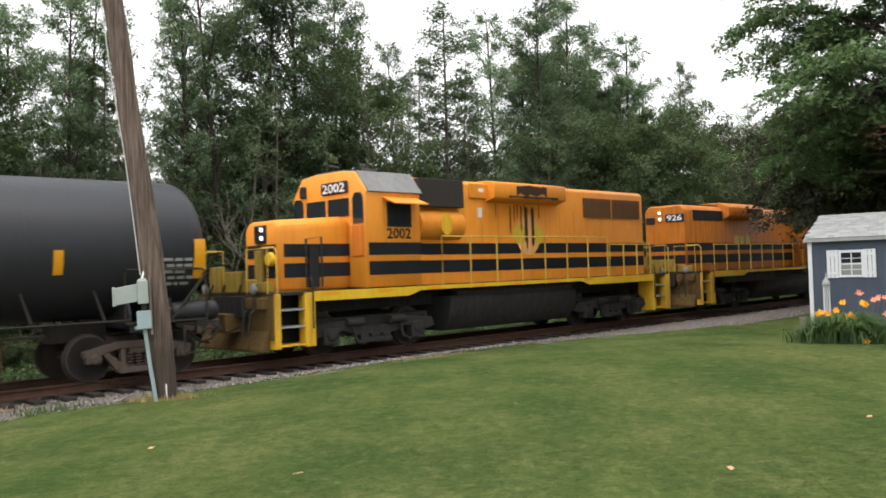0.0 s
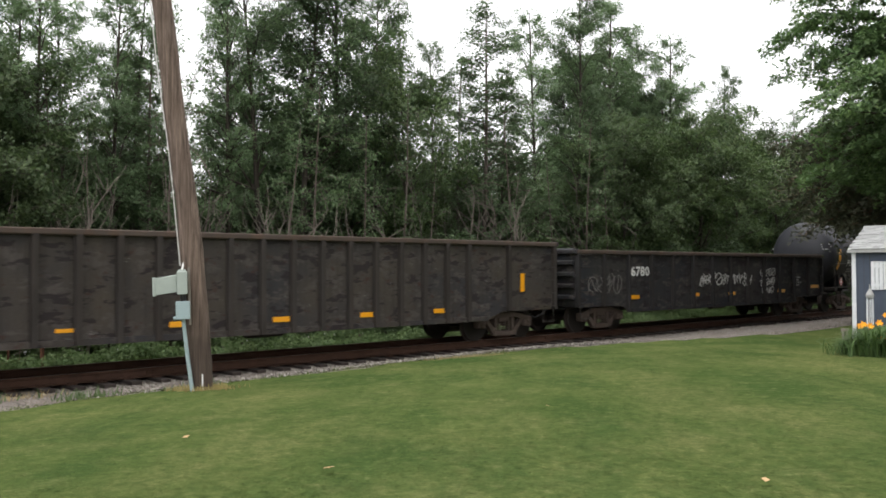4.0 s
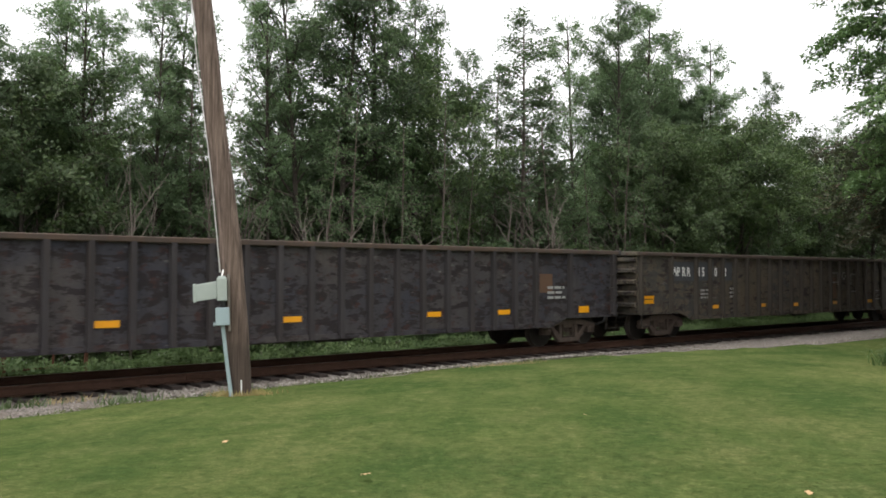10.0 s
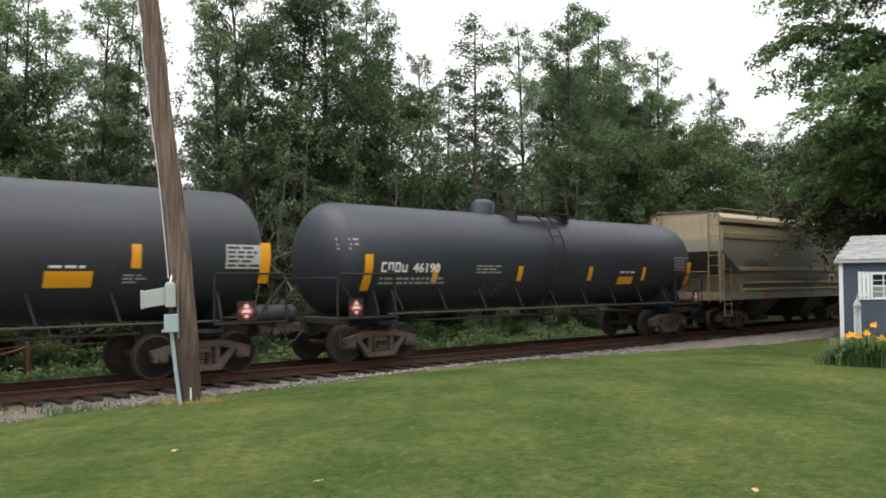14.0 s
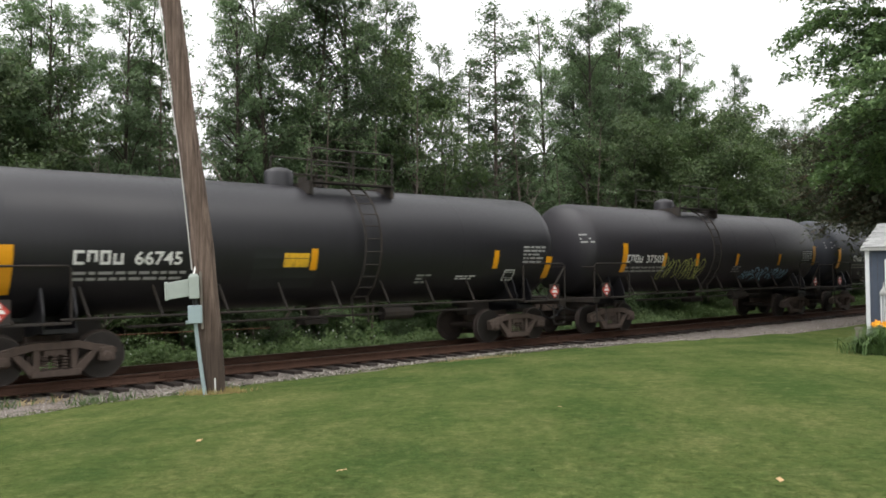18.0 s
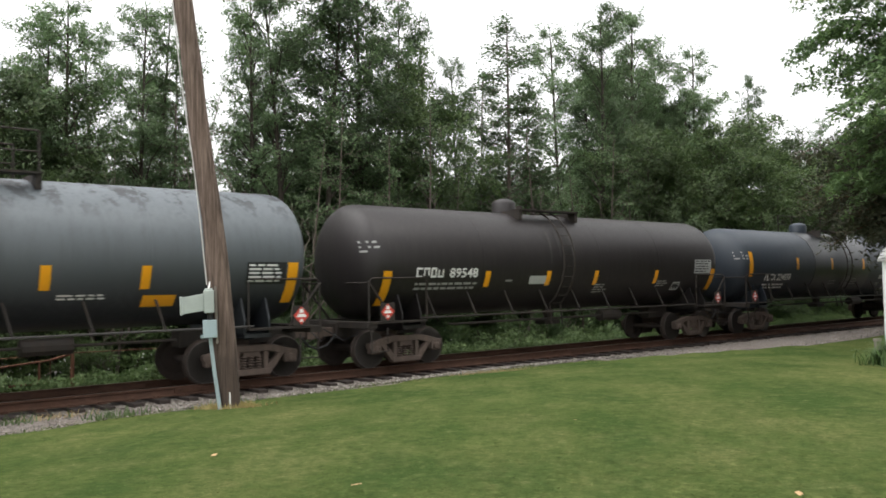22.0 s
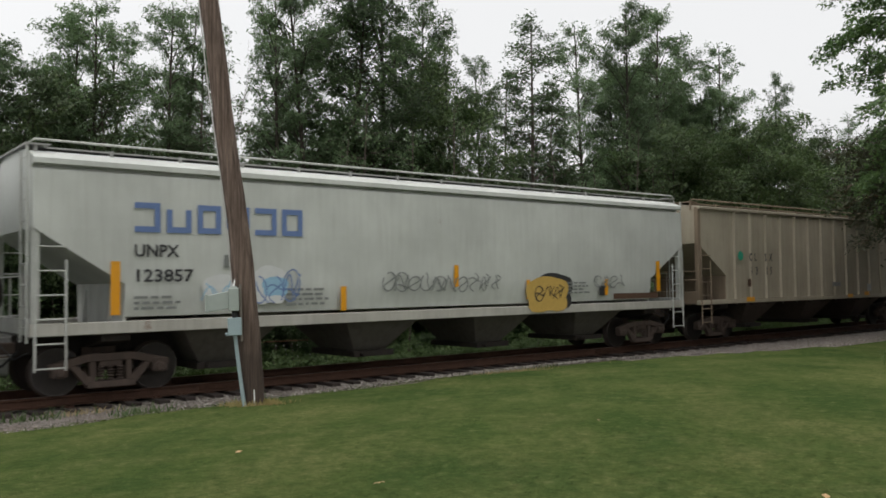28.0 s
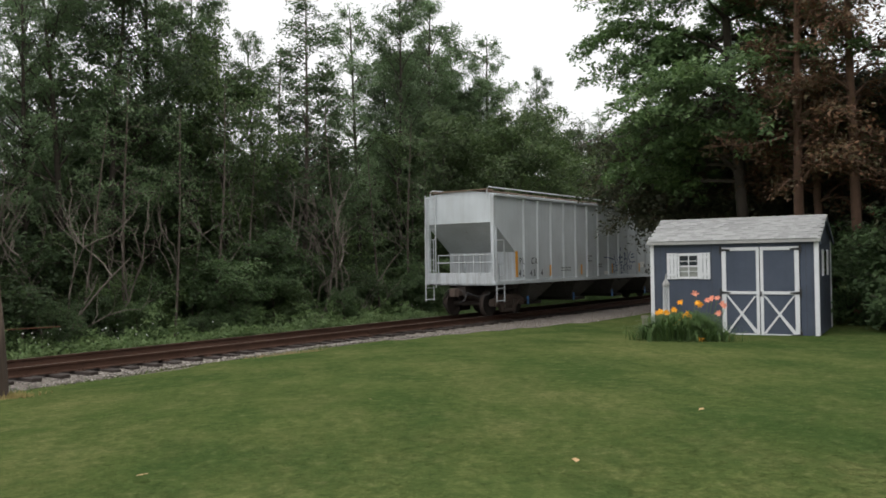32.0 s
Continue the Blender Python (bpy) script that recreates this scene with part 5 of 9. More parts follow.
def word_blocks(n, w, h):
    """Plain open frames in place of the letters of a maker's or owner's name."""
    b = Build()
    for k in range(n):
        x0, x1 = w * k / n, w * (k + 0.8) / n
        t = 0.2 * h
        bars = [(x0, x1, 0, t), (x0, x1, h - t, h), (x0, x0 + t, t, h - t), (x1 - t, x1, t, h - t)]
        bars.pop((3, 0, 2, 1)[(k + n) % 4]) if k % 3 != 2 else None
        for p in bars:
            b.add([(p[0], 0, p[2]), (p[1], 0, p[2]), (p[1], 0, p[3]), (p[0], 0, p[3])], [(0, 1, 2, 3)])
    return b


def tank_paint(name, base, low, worn, dirt, rough, rust, flakes=0.0):
    """Tank paint darkened below for the belly's shade, with streaks, and flaking along the top where it is old."""
    m, n, l, p = nodes_of(name)
    tc = n.new("ShaderNodeTexCoord")
    sep = n.new("ShaderNodeSeparateXYZ")
    l.new(tc.outputs["Object"], sep.inputs[0])
    broad = noise_node(n, l, coords(n, l), 0.5, 3)
    run = noise_node(n, l, coords(n, l, (5, 5, 0.35)), 1.6, 5, 0.65)
    fine = noise_node(n, l, coords(n, l), 28, 4, 0.7)
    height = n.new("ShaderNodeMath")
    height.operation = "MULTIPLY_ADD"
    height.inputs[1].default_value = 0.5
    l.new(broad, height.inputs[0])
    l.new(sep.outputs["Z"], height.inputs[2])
    # low to base by height: the shade of the belly put into the colour
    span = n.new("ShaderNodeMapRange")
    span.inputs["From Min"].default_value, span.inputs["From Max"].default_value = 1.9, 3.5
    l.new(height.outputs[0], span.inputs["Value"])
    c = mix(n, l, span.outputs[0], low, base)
    c = mix(n, l, ramp(n, l, run, [(0.45, grey3(0)), (0.8, grey3(dirt))]), c, worn)
    c = mix(n, l, ramp(n, l, fine, [(0.35, grey3(0.0)), (0.75, grey3(0.3 * dirt))]), c, worn)
    if flakes:
        blot = noise_node(n, l, coords(n, l, (1.3, 1, 1)), 2.0, 6, 0.7)
        up = n.new("ShaderNodeMapRange")
        up.inputs["From Min"].default_value, up.inputs["From Max"].default_value = 3.25, 3.85
        l.new(sep.outputs["Z"], up.inputs["Value"])
        both = n.new("ShaderNodeMath")
        both.operation = "MULTIPLY"
        l.new(ramp(n, l, blot, [(0.5, grey3(0)), (0.56, grey3(flakes))]), both.inputs[0])
        l.new(up.outputs[0], both.inputs[1])
        c = mix(n, l, both.outputs[0], c, (0.02, 0.02, 0.022))
    if rust:
        spot = noise_node(n, l, coords(n, l, (1, 1, 0.6)), 2.6, 8, 0.75)
        c = mix(n, l, ramp(n, l, spot, [(0.68 - 0.2 * rust, grey3(0)), (0.8 - 0.15 * rust, grey3(1))]), c, (0.1, 0.05, 0.03))
    l.new(c, p.inputs["Base Color"])
    l.new(ramp(n, l, fine, [(0.3, grey3(rough - 0.1)), (0.7, grey3(min(1, rough + 0.12)))]), p.inputs["Roughness"])
    p.inputs["Specular IOR Level"].default_value = 0.38
    bump(n, l, p, fine, 0.04, 0.01)
    return m


def merge(a, b, dx=0, dz=0):
    a.add([(x + dx, y, z + dz) for x, y, z in b.v], b.f)
    return a


# -- tank cars --
def tank_car(spec, seed):
    L, R, ZC = spec["L"], spec.get("R", 1.4), spec.get("zc", 2.55)
    rng = random.Random(seed)
    half = L / 2
    shift, truck = spec["shift"], spec["truck"]
    hl = spec["shell_half"] + HEAD
    spec = dict(spec, ladder=spec["ladder"] - shift, dome=spec["dome"] - shift, bars=[(x - shift, *r) for x, *r in spec["bars"]], marks=[(k, x - shift, *r) for k, x, *r in spec["marks"]])
    if "band" in spec:
        spec["band"] = tuple(x - shift for x in spec["band"])
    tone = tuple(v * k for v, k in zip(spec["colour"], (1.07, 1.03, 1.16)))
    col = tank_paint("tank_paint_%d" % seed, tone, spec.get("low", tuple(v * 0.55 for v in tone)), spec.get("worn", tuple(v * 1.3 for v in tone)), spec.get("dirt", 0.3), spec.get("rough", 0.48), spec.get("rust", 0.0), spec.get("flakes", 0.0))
    car = thing("tank_car", spec["label"], "tank car", "freight cars of the train")
    prof = []
    hd = HEAD
    for k in range(13):
        f = math.cos(math.pi / 2 * k / 12) ** 0.8
        prof.append((-hl + hd - hd * f, max(0.02, head_radius(R, f))))
    prof += [(-hl + hd + 0.012, R + 0.004)] + [(hl * f, R) for f in (-0.5, -0.12, 0.12, 0.5)] + [(hl - hd - 0.012, R + 0.004)]
    prof += [(-a, r) for a, r in reversed(prof[:13])]
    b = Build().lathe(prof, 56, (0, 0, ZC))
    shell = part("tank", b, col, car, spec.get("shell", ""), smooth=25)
    for f in (-0.5, 0.12, 0.5):
        part("weld_seam", Build().lathe([(hl * f - 0.02, R + 0.001), (hl * f, R + 0.006), (hl * f + 0.02, R + 0.001)], 56, (0, 0, ZC)), col, shell, smooth=30)
    if spec.get("band"):
        x0, x1 = spec["band"]
        part("band", Build().lathe([(x0, R + 0.001), (x0, R + 0.009), (x1, R + 0.009), (x1, R + 0.001)], 56, (0, 0, ZC)), paint("band_paint_%d" % seed, spec["band_colour"], (0.07, 0.065, 0.06), 0.2, spec.get("band_rough", 0.35), 0, True, 0.6, 0.0, gloss=0.5), shell, "darker glossier band round the middle of the tank", smooth=30)
    # draft sills, bolster saddles, platforms at both ends
    for s in (-1, 1):
        e = Build().box(min(s * (half - 3.3), s * (half - 0.55)), max(s * (half - 3.3), s * (half - 0.55)), -0.22, 0.22, 0.72, 1.06)
        e.box(min(s * (half - 0.9), s * (half - 0.62)), max(s * (half - 0.9), s * (half - 0.62)), -1.42, 1.42, 0.95, 1.1)
        part("draft_sill", e, STEEL_DARK, car, "dark steel end sill", bevel=0.012)
        xb = s * truck
        sd = Build()
        for d in (-0.28, 0.28):
            sd.prism([(-1.3, 0.95), (-1.3, 1.25), (-1.12, 1.72), (-0.75, 1.38), (0.75, 1.38), (1.12, 1.72), (1.3, 1.25), (1.3, 0.95), (0.5, 0.82), (-0.5, 0.82)], xb + d - 0.02, xb + d + 0.02, "x")
        sd.box(xb - 0.3, xb + 0.3, -1.32, 1.32, 0.9, 0.98)
        part("saddle", sd, col, car, "steel saddle under the tank")
        # grab frame round the end
        xe, xi = s * (half - 0.66), s * (half - 2.35)
        r = Build()
        for y in (-1.42, 1.42):
            r.tube([(xi, y, 1.1), (xi, y, 2.02), (xi + s * 0.05, y, 2.1), (xe - s * 0.1, y, 2.1), (xe, y, 2.04), (xe, y, 1.05)], 0.022, 6)
            r.tube([(xe, y, 2.0), (xe - s * 0.75, y * 0.98, 1.1)], 0.03, 5)
        r.tube([(xe, -1.42, 2.0), (xe, 1.42, 2.0)], 0.018, 6)
        part("end_handrail", r, STEEL_DARK, car, "dark pipe handrail at the tank's end")
        for y in (-1.44, 1.44):
            st = Build()
            st.tube([(xe - s * 0.05, y, 0.95), (xe - s * 0.05, y, 0.42), (xe - s * 0.5, y, 0.42), (xe - s * 0.5, y, 0.95)], 0.022, 5)
            part("step", st, STEEL_DARK, car, "stirrup step")
        part("running_board", Build().box(min(xe, xi), max(xe, xi), -1.45, -1.15, 1.06, 1.1).box(min(xe, xi), max(xe, xi), 1.15, 1.45, 1.06, 1.1), STEEL_DARK, car, "open end running board")
    # the long low handrail and its brackets
    rail = Build()
    for y in (-1.33, 1.33):
        rail.tube([(-half + 2.2, y, 1.14), (half - 2.2, y, 1.14)], 0.024, 6)
        for k in range(9):
            x = -half + 2.7 + k * (L - 5.4) / 8
            part("rail_bracket", Build().tube([(x, y, 1.14), (x - 0.12, y * 0.84, ZC - math.sqrt(R * R - (1.33 * 0.84) ** 2) + 0.02)], 0.026, 5), STEEL_DARK, car)
    part("side_rail", rail, SCUFF if spec.get("pale_rail") else STEEL_DARK, car, "long pipe rail along the tank's flank")
    # ladder, dome, fittings and platform on top
    xl = spec.get("ladder", 0.5)
    lad = Build()
    for d in (-0.22, 0.22):
        pts = []
        for k in range(9):
            a = radians(-52 + k * 15)
            pts.append((xl + d, -(R + 0.16) * math.cos(a), ZC + (R + 0.16) * math.sin(a)))
        lad.tube([(xl + d, -1.02, 0.75)] + pts, 0.026, 5)
    for k in range(11):
        a = radians(-50 + k * 11)
        lad.tube([(xl - 0.22, -(R + 0.16) * math.cos(a), ZC + (R + 0.16) * math.sin(a)), (xl + 0.22, -(R + 0.16) * math.cos(a), ZC + (R + 0.16) * math.sin(a))], 0.014, 5)
    part("ladder", lad, STEEL_DARK, car, "curved steel ladder to the top")
    xd = spec.get("dome", xl - 0.9)
    top = ZC + R
    part("manway", Build().lathe([(-0.12, 0.34), (0.28, 0.34), (0.34, 0.3), (0.4, 0.16), (0.42, 0.03)], 18, (xd, 0, top), axis="z"), col, car, "round manway housing on top", smooth=35)
    pl = Build()
    for y in (-0.78, 0.78):
        pl.box(xl - 1.3, xl + 1.1, y - 0.16, y + 0.16, top + 0.02, top + 0.06)
    for x in (xl - 1.25, xl + 1.05):
        pl.box(x - 0.05, x + 0.05, -0.9, 0.9, top - 0.25, top + 0.04)
    pl.tube([(xd + 0.7, 0.1, top), (xd + 0.7, 0.1, top + 0.25)], 0.12, 10).tube([(xd + 1.0, -0.2, top), (xd + 1.0, -0.2, top + 0.18)], 0.08, 8)
    plat = part("platform", pl, STEEL_DARK, car, "steel grating platform with valves")
    if spec.get("cage", True):
        cg = Build()
        for x in (xl - 1.25, xl - 0.1, xl + 1.05):
            for y in (-0.9, 0.9):
                cg.tube([(x, y, top - 0.1), (x, y, top + 0.8)], 0.022, 5)
        for y in (-0.9, 0.9):
            cg.tube([(xl - 1.25, y, top + 0.8), (xl + 1.05, y, top + 0.8)], 0.02, 5).tube([(xl - 1.25, y, top + 0.42), (xl + 1.05, y, top + 0.42)], 0.016, 5)
        part("platform_rail", cg, STEEL_DARK, plat, "pipe rail round the platform")
    part("bottom_valve", Build().lathe([(0.78, 0.13), (1.2, 0.17)], 10, (0.1, 0, 0), axis="z").box(-0.25, 0.4, -0.2, 0.2, 0.72, 0.84), STEEL_DARK, car, "outlet valve under the tank")
    ug = Build().tube([(-half + 3.6, -0.75, 0.92), (half - 3.6, -0.75, 0.92)], 0.03, 6).tube([(1.6, -0.7, 0.92), (2.5, -0.7, 0.92)], 0.16, 10)
    part("brake_gear", ug, STEEL_DARK, car, "brake pipe and cylinder under the tank")
    # markings on the near flank
    for x, z0, z1, w in spec.get("bars", []):
        part("reflector", wrap(strip(x - w / 2, x + w / 2, z0, z1), R, ZC, 0.012), YELLOW_REFLECT, shell, "yellow reflective strip")
    for item in spec.get("marks", []):
        kind, x, z = item[0], item[1], item[2]
        if kind == "text":
            b = moved(letters(item[3], item[4] * 1.35), 0, 0, 0)
            w = max(v[0] for v in b.v)
            b = moved(b, x, 0, z, item[5] / w)
            part("lettering", wrap(b, R, ZC, 0.014), LETTER_WHITE, shell, "white painted number")
        elif kind == "blocks":
            part("owner_mark", wrap(moved(word_blocks(item[3], item[5], item[4]), x, 0, z), R, ZC, 0.014), LETTER_WHITE, shell, "white painted owner's mark")
        elif kind == "lines":
            part("small_print", wrap(moved(text_lines(rng, item[3], item[4], item[5]), x, 0, z), R, ZC, 0.014), item[6] if len(item) > 6 else LETTER_GREY, shell, "rows of small stencilled marks")
        elif kind == "panel":
            part("data_panel", wrap(moved(strip(0, item[3], 0, item[4], 4), x, 0, z), R, ZC, 0.01), item[5], shell, item[6])
        elif kind == "scuff":
            for k in range(item[5]):
                xx, zz, ww, hh = x + rng.uniform(0, item[3]), z + rng.uniform(0, 0.6) * item[4], rng.uniform(0.03, 0.14), rng.uniform(0.3, 0.8) * item[4]
                b = Build()
                for q in range(6):
                    merge(b, ragged(rng, xx + ww * q * 0.06, xx + ww * (1 - 0.08 * q), zz - hh * (q + 1) / 6, zz - hh * q / 6, 0, 3, 0.02))
                part("scuff", wrap(b, R, ZC, 0.008 + 0.001 * k), item[6], shell, "pale chalky scuff")
        elif kind == "tag":
            for k, b in enumerate(sprayed(rng, item[3], item[4], item[6], item[5], x, z)):
                part("graffiti", wrap(b, R, ZC, 0.016 + 0.0004 * k), item[7], shell, "sprayed graffiti stroke")
    for dz, rows in ((0.36, 1), (0.14, 2)):
        part("small_print", wrap_head(moved(text_lines(rng, 0.36, 0.1 * rows, rows, 0.5), -hl + 0.16, 0, ZC + dz), R, ZC, hl), LETTER_GREY, shell, "small white stencilled marks on the tank head")
    # test panel near one end, hazard diamond on a bracket, small print under the number
    if spec.get("diamond", True):
        for s in (1, -1):
            hx = s * (half - 1.15) - (0.5 if s > 0 and spec.get("reservoir") else 0)
            d = part("placard_holder", Build().box(hx - 0.2, hx + 0.2, -1.47, -1.45, 1.12, 1.53), STEEL_DARK, car, "placard bracket")
            dm = Build().add([(hx, -1.476, 1.13), (hx + 0.19, -1.476, 1.325), (hx, -1.476, 1.52), (hx - 0.19, -1.476, 1.325)], [(0, 1, 2, 3)])
            part("placard", dm, RED, d, "red and white hazard diamond")
            for q in ((1.385, 1.465, 0.7), (1.29, 1.36, 1.5), (1.19, 1.25, 0.55)):
                part("placard_mark", Build().add([(hx - 0.08 * q[2], -1.479, q[0]), (hx + 0.08 * q[2], -1.479, q[0]), (hx + 0.05 * q[2], -1.479, q[1]), (hx - 0.05 * q[2], -1.479, q[1])], [(0, 1, 2, 3)]), WHITE_PAINT, d)
    if spec.get("reservoir"):
        x0 = half - 1.42
        can = part("air_reservoir", Build().lathe([(x0, 0.02), (x0 + 0.02, 0.13), (x0 + 0.07, 0.19), (x0 + 0.12, 0.2), (x0 + 0.98, 0.2), (x0 + 1.03, 0.19), (x0 + 1.08, 0.13), (x0 + 1.1, 0.02)], 24, (0, -1.22, 1.24)), col, car, "small grey air reservoir on its bracket", smooth=40)
        for f in (0.28, 0.8):
            part("strap", Build().lathe([(x0 + f, 0.201), (x0 + f, 0.208), (x0 + f + 0.05, 0.208), (x0 + f + 0.05, 0.201)], 24, (0, -1.22, 1.24)), STEEL_DARK, can, smooth=40)
        part("bracket", Build().box(x0 + 0.1, x0 + 1.0, -1.38, -0.6, 0.98, 1.035), STEEL_DARK, car, "bracket of the air reservoir")
    for s in (-1, 1):
        bogie(car, s * truck)
    couplers(car, half)
    SHIFT[car] = shift
    return car


# -- gondolas --
def flaking(name, base, brown, amount):
    """Old dark paint peeling in ragged patches stretched along the car: dull chips, dark red primer, pale bare spots, soot."""
    m, n, l, p = nodes_of(name)
    v = coords(n, l)
    flat_v = coords(n, l, (0.8, 1, 1.7))
    cloud = noise_node(n, l, coords(n, l, (0.5, 1, 0.5)), 1.0, 4, 0.6)
    c = mix(n, l, ramp(n, l, cloud, [(0.35, grey3(0)), (0.65, grey3(1))]), (base[0] * 0.72, base[1] * 0.82, base[2] * 1.0), (base[0] * 1.4, base[1] * 1.35, base[2] * 1.15))
    chips = noise_node(n, l, flat_v, 2.6, 10, 0.72)
    c = mix(n, l, ramp(n, l, chips, [(0.56 - 0.07 * amount, grey3(0)), (0.6 - 0.07 * amount, grey3(0.85))]), c, brown)
    red = noise_node(n, l, coords(n, l, (1, 1, 1.5)), 3.1, 9, 0.75)
    c = mix(n, l, ramp(n, l, red, [(0.6 - 0.06 * amount, grey3(0)), (0.64 - 0.06 * amount, grey3(0.8))]), c, (0.045, 0.02, 0.016))
    pits = noise_node(n, l, coords(n, l, (0.55, 1, 1.5)), 2.9, 6, 0.66)
    c = mix(n, l, ramp(n, l, pits, [(0.555, grey3(0)), (0.575, grey3(0.85))]), c, (0.017, 0.012, 0.014))
    bare = noise_node(n, l, coords(n, l, (0.7, 1, 2.2)), 3.4, 9, 0.7)
    c = mix(n, l, ramp(n, l, bare, [(0.66 - 0.05 * amount, grey3(0)), (0.69 - 0.05 * amount, grey3(0.7))]), c, (0.15, 0.138, 0.135))
    run = noise_node(n, l, coords(n, l, (7, 7, 0.4)), 1.5, 5, 0.65)
    c = mix(n, l, ramp(n, l, run, [(0.5, grey3(0)), (0.75, grey3(0.55))]), c, tuple(b * 0.45 for b in base))
    fine = noise_node(n, l, v, 30, 5, 0.75)
    c = mix(n, l, ramp(n, l, fine, [(0.4, grey3(0.0)), (0.8, grey3(0.5))]), c, tuple(b * 0.45 for b in base))
    l.new(c, p.inputs["Base Color"])
    p.inputs["Roughness"].default_value = 0.8
    p.inputs["Specular IOR Level"].default_value = 0.25
    bump(n, l, p, chips, 0.2, 0.01)
    return m


CHORD_RUST = paint("chord_rust", (0.055, 0.043, 0.037), (0.1, 0.06, 0.04), 0.8, 0.85, 0, False, 0.9, 0.1, 0.3, (0.11, 0.06, 0.035))


def gondola(spec, seed):
    L, TOP, BOT = spec["L"], spec.get("top", 2.67), spec.get("bottom", 0.57)
    rng = random.Random(seed)
    half = L / 2
    hb = half - 0.48
    col = flaking("gondola_paint_%d" % seed, spec["colour"], spec.get("worn", (0.072, 0.062, 0.057)), spec.get("rust", 0.5))
    car = thing("gondola_car", spec["label"], "gondola", "freight cars of the train")
    rib_col = paint("gondola_rib_%d" % seed, tuple(v * 0.62 for v in spec["colour"]), (0.06, 0.045, 0.036), 0.5, 0.85, 0, True, 0.8, 0.1, 0.2, (0.08, 0.045, 0.03))
    lift = BOT + 0.22
    outline = [(-hb, lift), (-hb + 2.15, lift), (-hb + 2.75, BOT), (hb - 2.75, BOT), (hb - 2.15, lift), (hb, lift), (hb, TOP), (-hb, TOP)]
    for y in (-1, 1):
        part("side", Build().prism(outline, min(y * (SIDE - 0.1), y * (SIDE - 0.08)), max(y * (SIDE - 0.1), y * (SIDE - 0.08))), col, car, "rusty dark side sheet")
        tc = Build().box(-hb - 0.02, hb + 0.02, min(y * (SIDE - 0.14), y * (SIDE + 0.02)), max(y * (SIDE - 0.14), y * (SIDE + 0.02)), TOP - 0.12, TOP)
        part("top_chord", tc, CHORD_RUST, car, "rust-edged steel top chord", bevel=0.02)
        sl = Build().box(-hb + 2.7, hb - 2.7, min(y * (SIDE - 0.1), y * (SIDE - 0.03)), max(y * (SIDE - 0.1), y * (SIDE - 0.03)), BOT, BOT + 0.12)
        part("side_sill", sl, col, car)
    n = spec.get("ribs", 15)
    for x in spec.get("rib_x") or [-hb + 0.06 + (2 * hb - 0.12) * k / n for k in range(n + 1)]:
        z0 = lift + 0.01 if abs(x) > hb - 2.5 else BOT + 0.01
        for y in (-1, 1):
            r = Build().prism([(x - 0.075, y * (SIDE - 0.085)), (x - 0.055, y * (SIDE + 0.02)), (x + 0.055, y * (SIDE + 0.02)), (x + 0.075, y * (SIDE - 0.085))], z0, TOP - 0.1, "z")
            part("rib", r, rib_col, car)
    for s in (-1, 1):
        e = Build().box(min(s * hb, s * (hb - 0.03)), max(s * hb, s * (hb - 0.03)), -SIDE + 0.08, SIDE - 0.08, lift, TOP)
        for k in range(5):
            z = lift + 0.2 + k * 0.34
            part("end_rib", Build().prism([(s * (hb - 0.01), z), (s * (hb + 0.11), z + 0.05), (s * (hb + 0.11), z + 0.13), (s * (hb - 0.01), z + 0.18)], -SIDE + 0.12, SIDE - 0.12), col, car)
        part("end_wall", e, col, car, "corrugated steel end")
        part("end_chord", Build().box(min(s * (hb - 0.1), s * (hb + 0.12)), max(s * (hb - 0.1), s * (hb + 0.12)), -SIDE, SIDE, TOP - 0.12, TOP + 0.01), col, car, bevel=0.02)
        es = Build().box(min(s * (hb - 0.2), s * (hb + 0.1)), max(s * (hb - 0.2), s * (hb + 0.1)), -SIDE + 0.03, SIDE - 0.03, 0.82, lift + 0.03)
        es.box(min(s * (hb - 3.0), s * hb), max(s * (hb - 3.0), s * hb), -0.22, 0.22, 0.7, 1.0)
        part("end_sill", es, STEEL_DARK, car, bevel=0.01)
        for y in (-SIDE - 0.06, SIDE + 0.06):
            x0, x1 = s * (hb - 0.12), s * (hb - 0.55)
            for k in range(5):
                z = lift + 0.1 + k * 0.36
                part("grab_iron", Build().tube([(x0, y * 0.96, z), (x0, y, z), (x1, y, z), (x1, y * 0.96, z)], 0.013, 5), STEEL_DARK, car)
            part("step", Build().tube([(x0, y * 0.95, lift), (x0, y * 0.95, 0.45), (x1, y * 0.95, 0.45), (x1, y * 0.95, lift)], 0.018, 5), STEEL_DARK, car, "stirrup step")
    part("brake_wheel", Build().lathe([(-hb - 0.2, 0.24), (-hb - 0.18, 0.26), (-hb - 0.16, 0.24)], 16, (0, -0.5, TOP - 0.45)), STEEL_DARK, car, "hand brake wheel")
    part("floor", Build().box(-hb + 0.03, hb - 0.03, -SIDE + 0.1, SIDE - 0.1, lift + 0.02, lift + 0.08).box(-hb + 3, hb - 3, -0.25, 0.25, BOT - 0.02, lift), STEEL_DARK, car, "steel floor and centre sill")
    load = Build()
    for k in range(26):
        x = -hb + 0.4 + (2 * hb - 0.8) * (k + 0.5) / 26
        w = (2 * hb - 0.8) / 52
        z = lift + 0.35 + 0.25 * noise.noise(Vector((x * 0.7, seed, 0)))
        load.box(x - w, x + w, -1.35, 1.35, lift + 0.07, z)
    part("load", load, TIE, car, "dark scrap load low in the car")
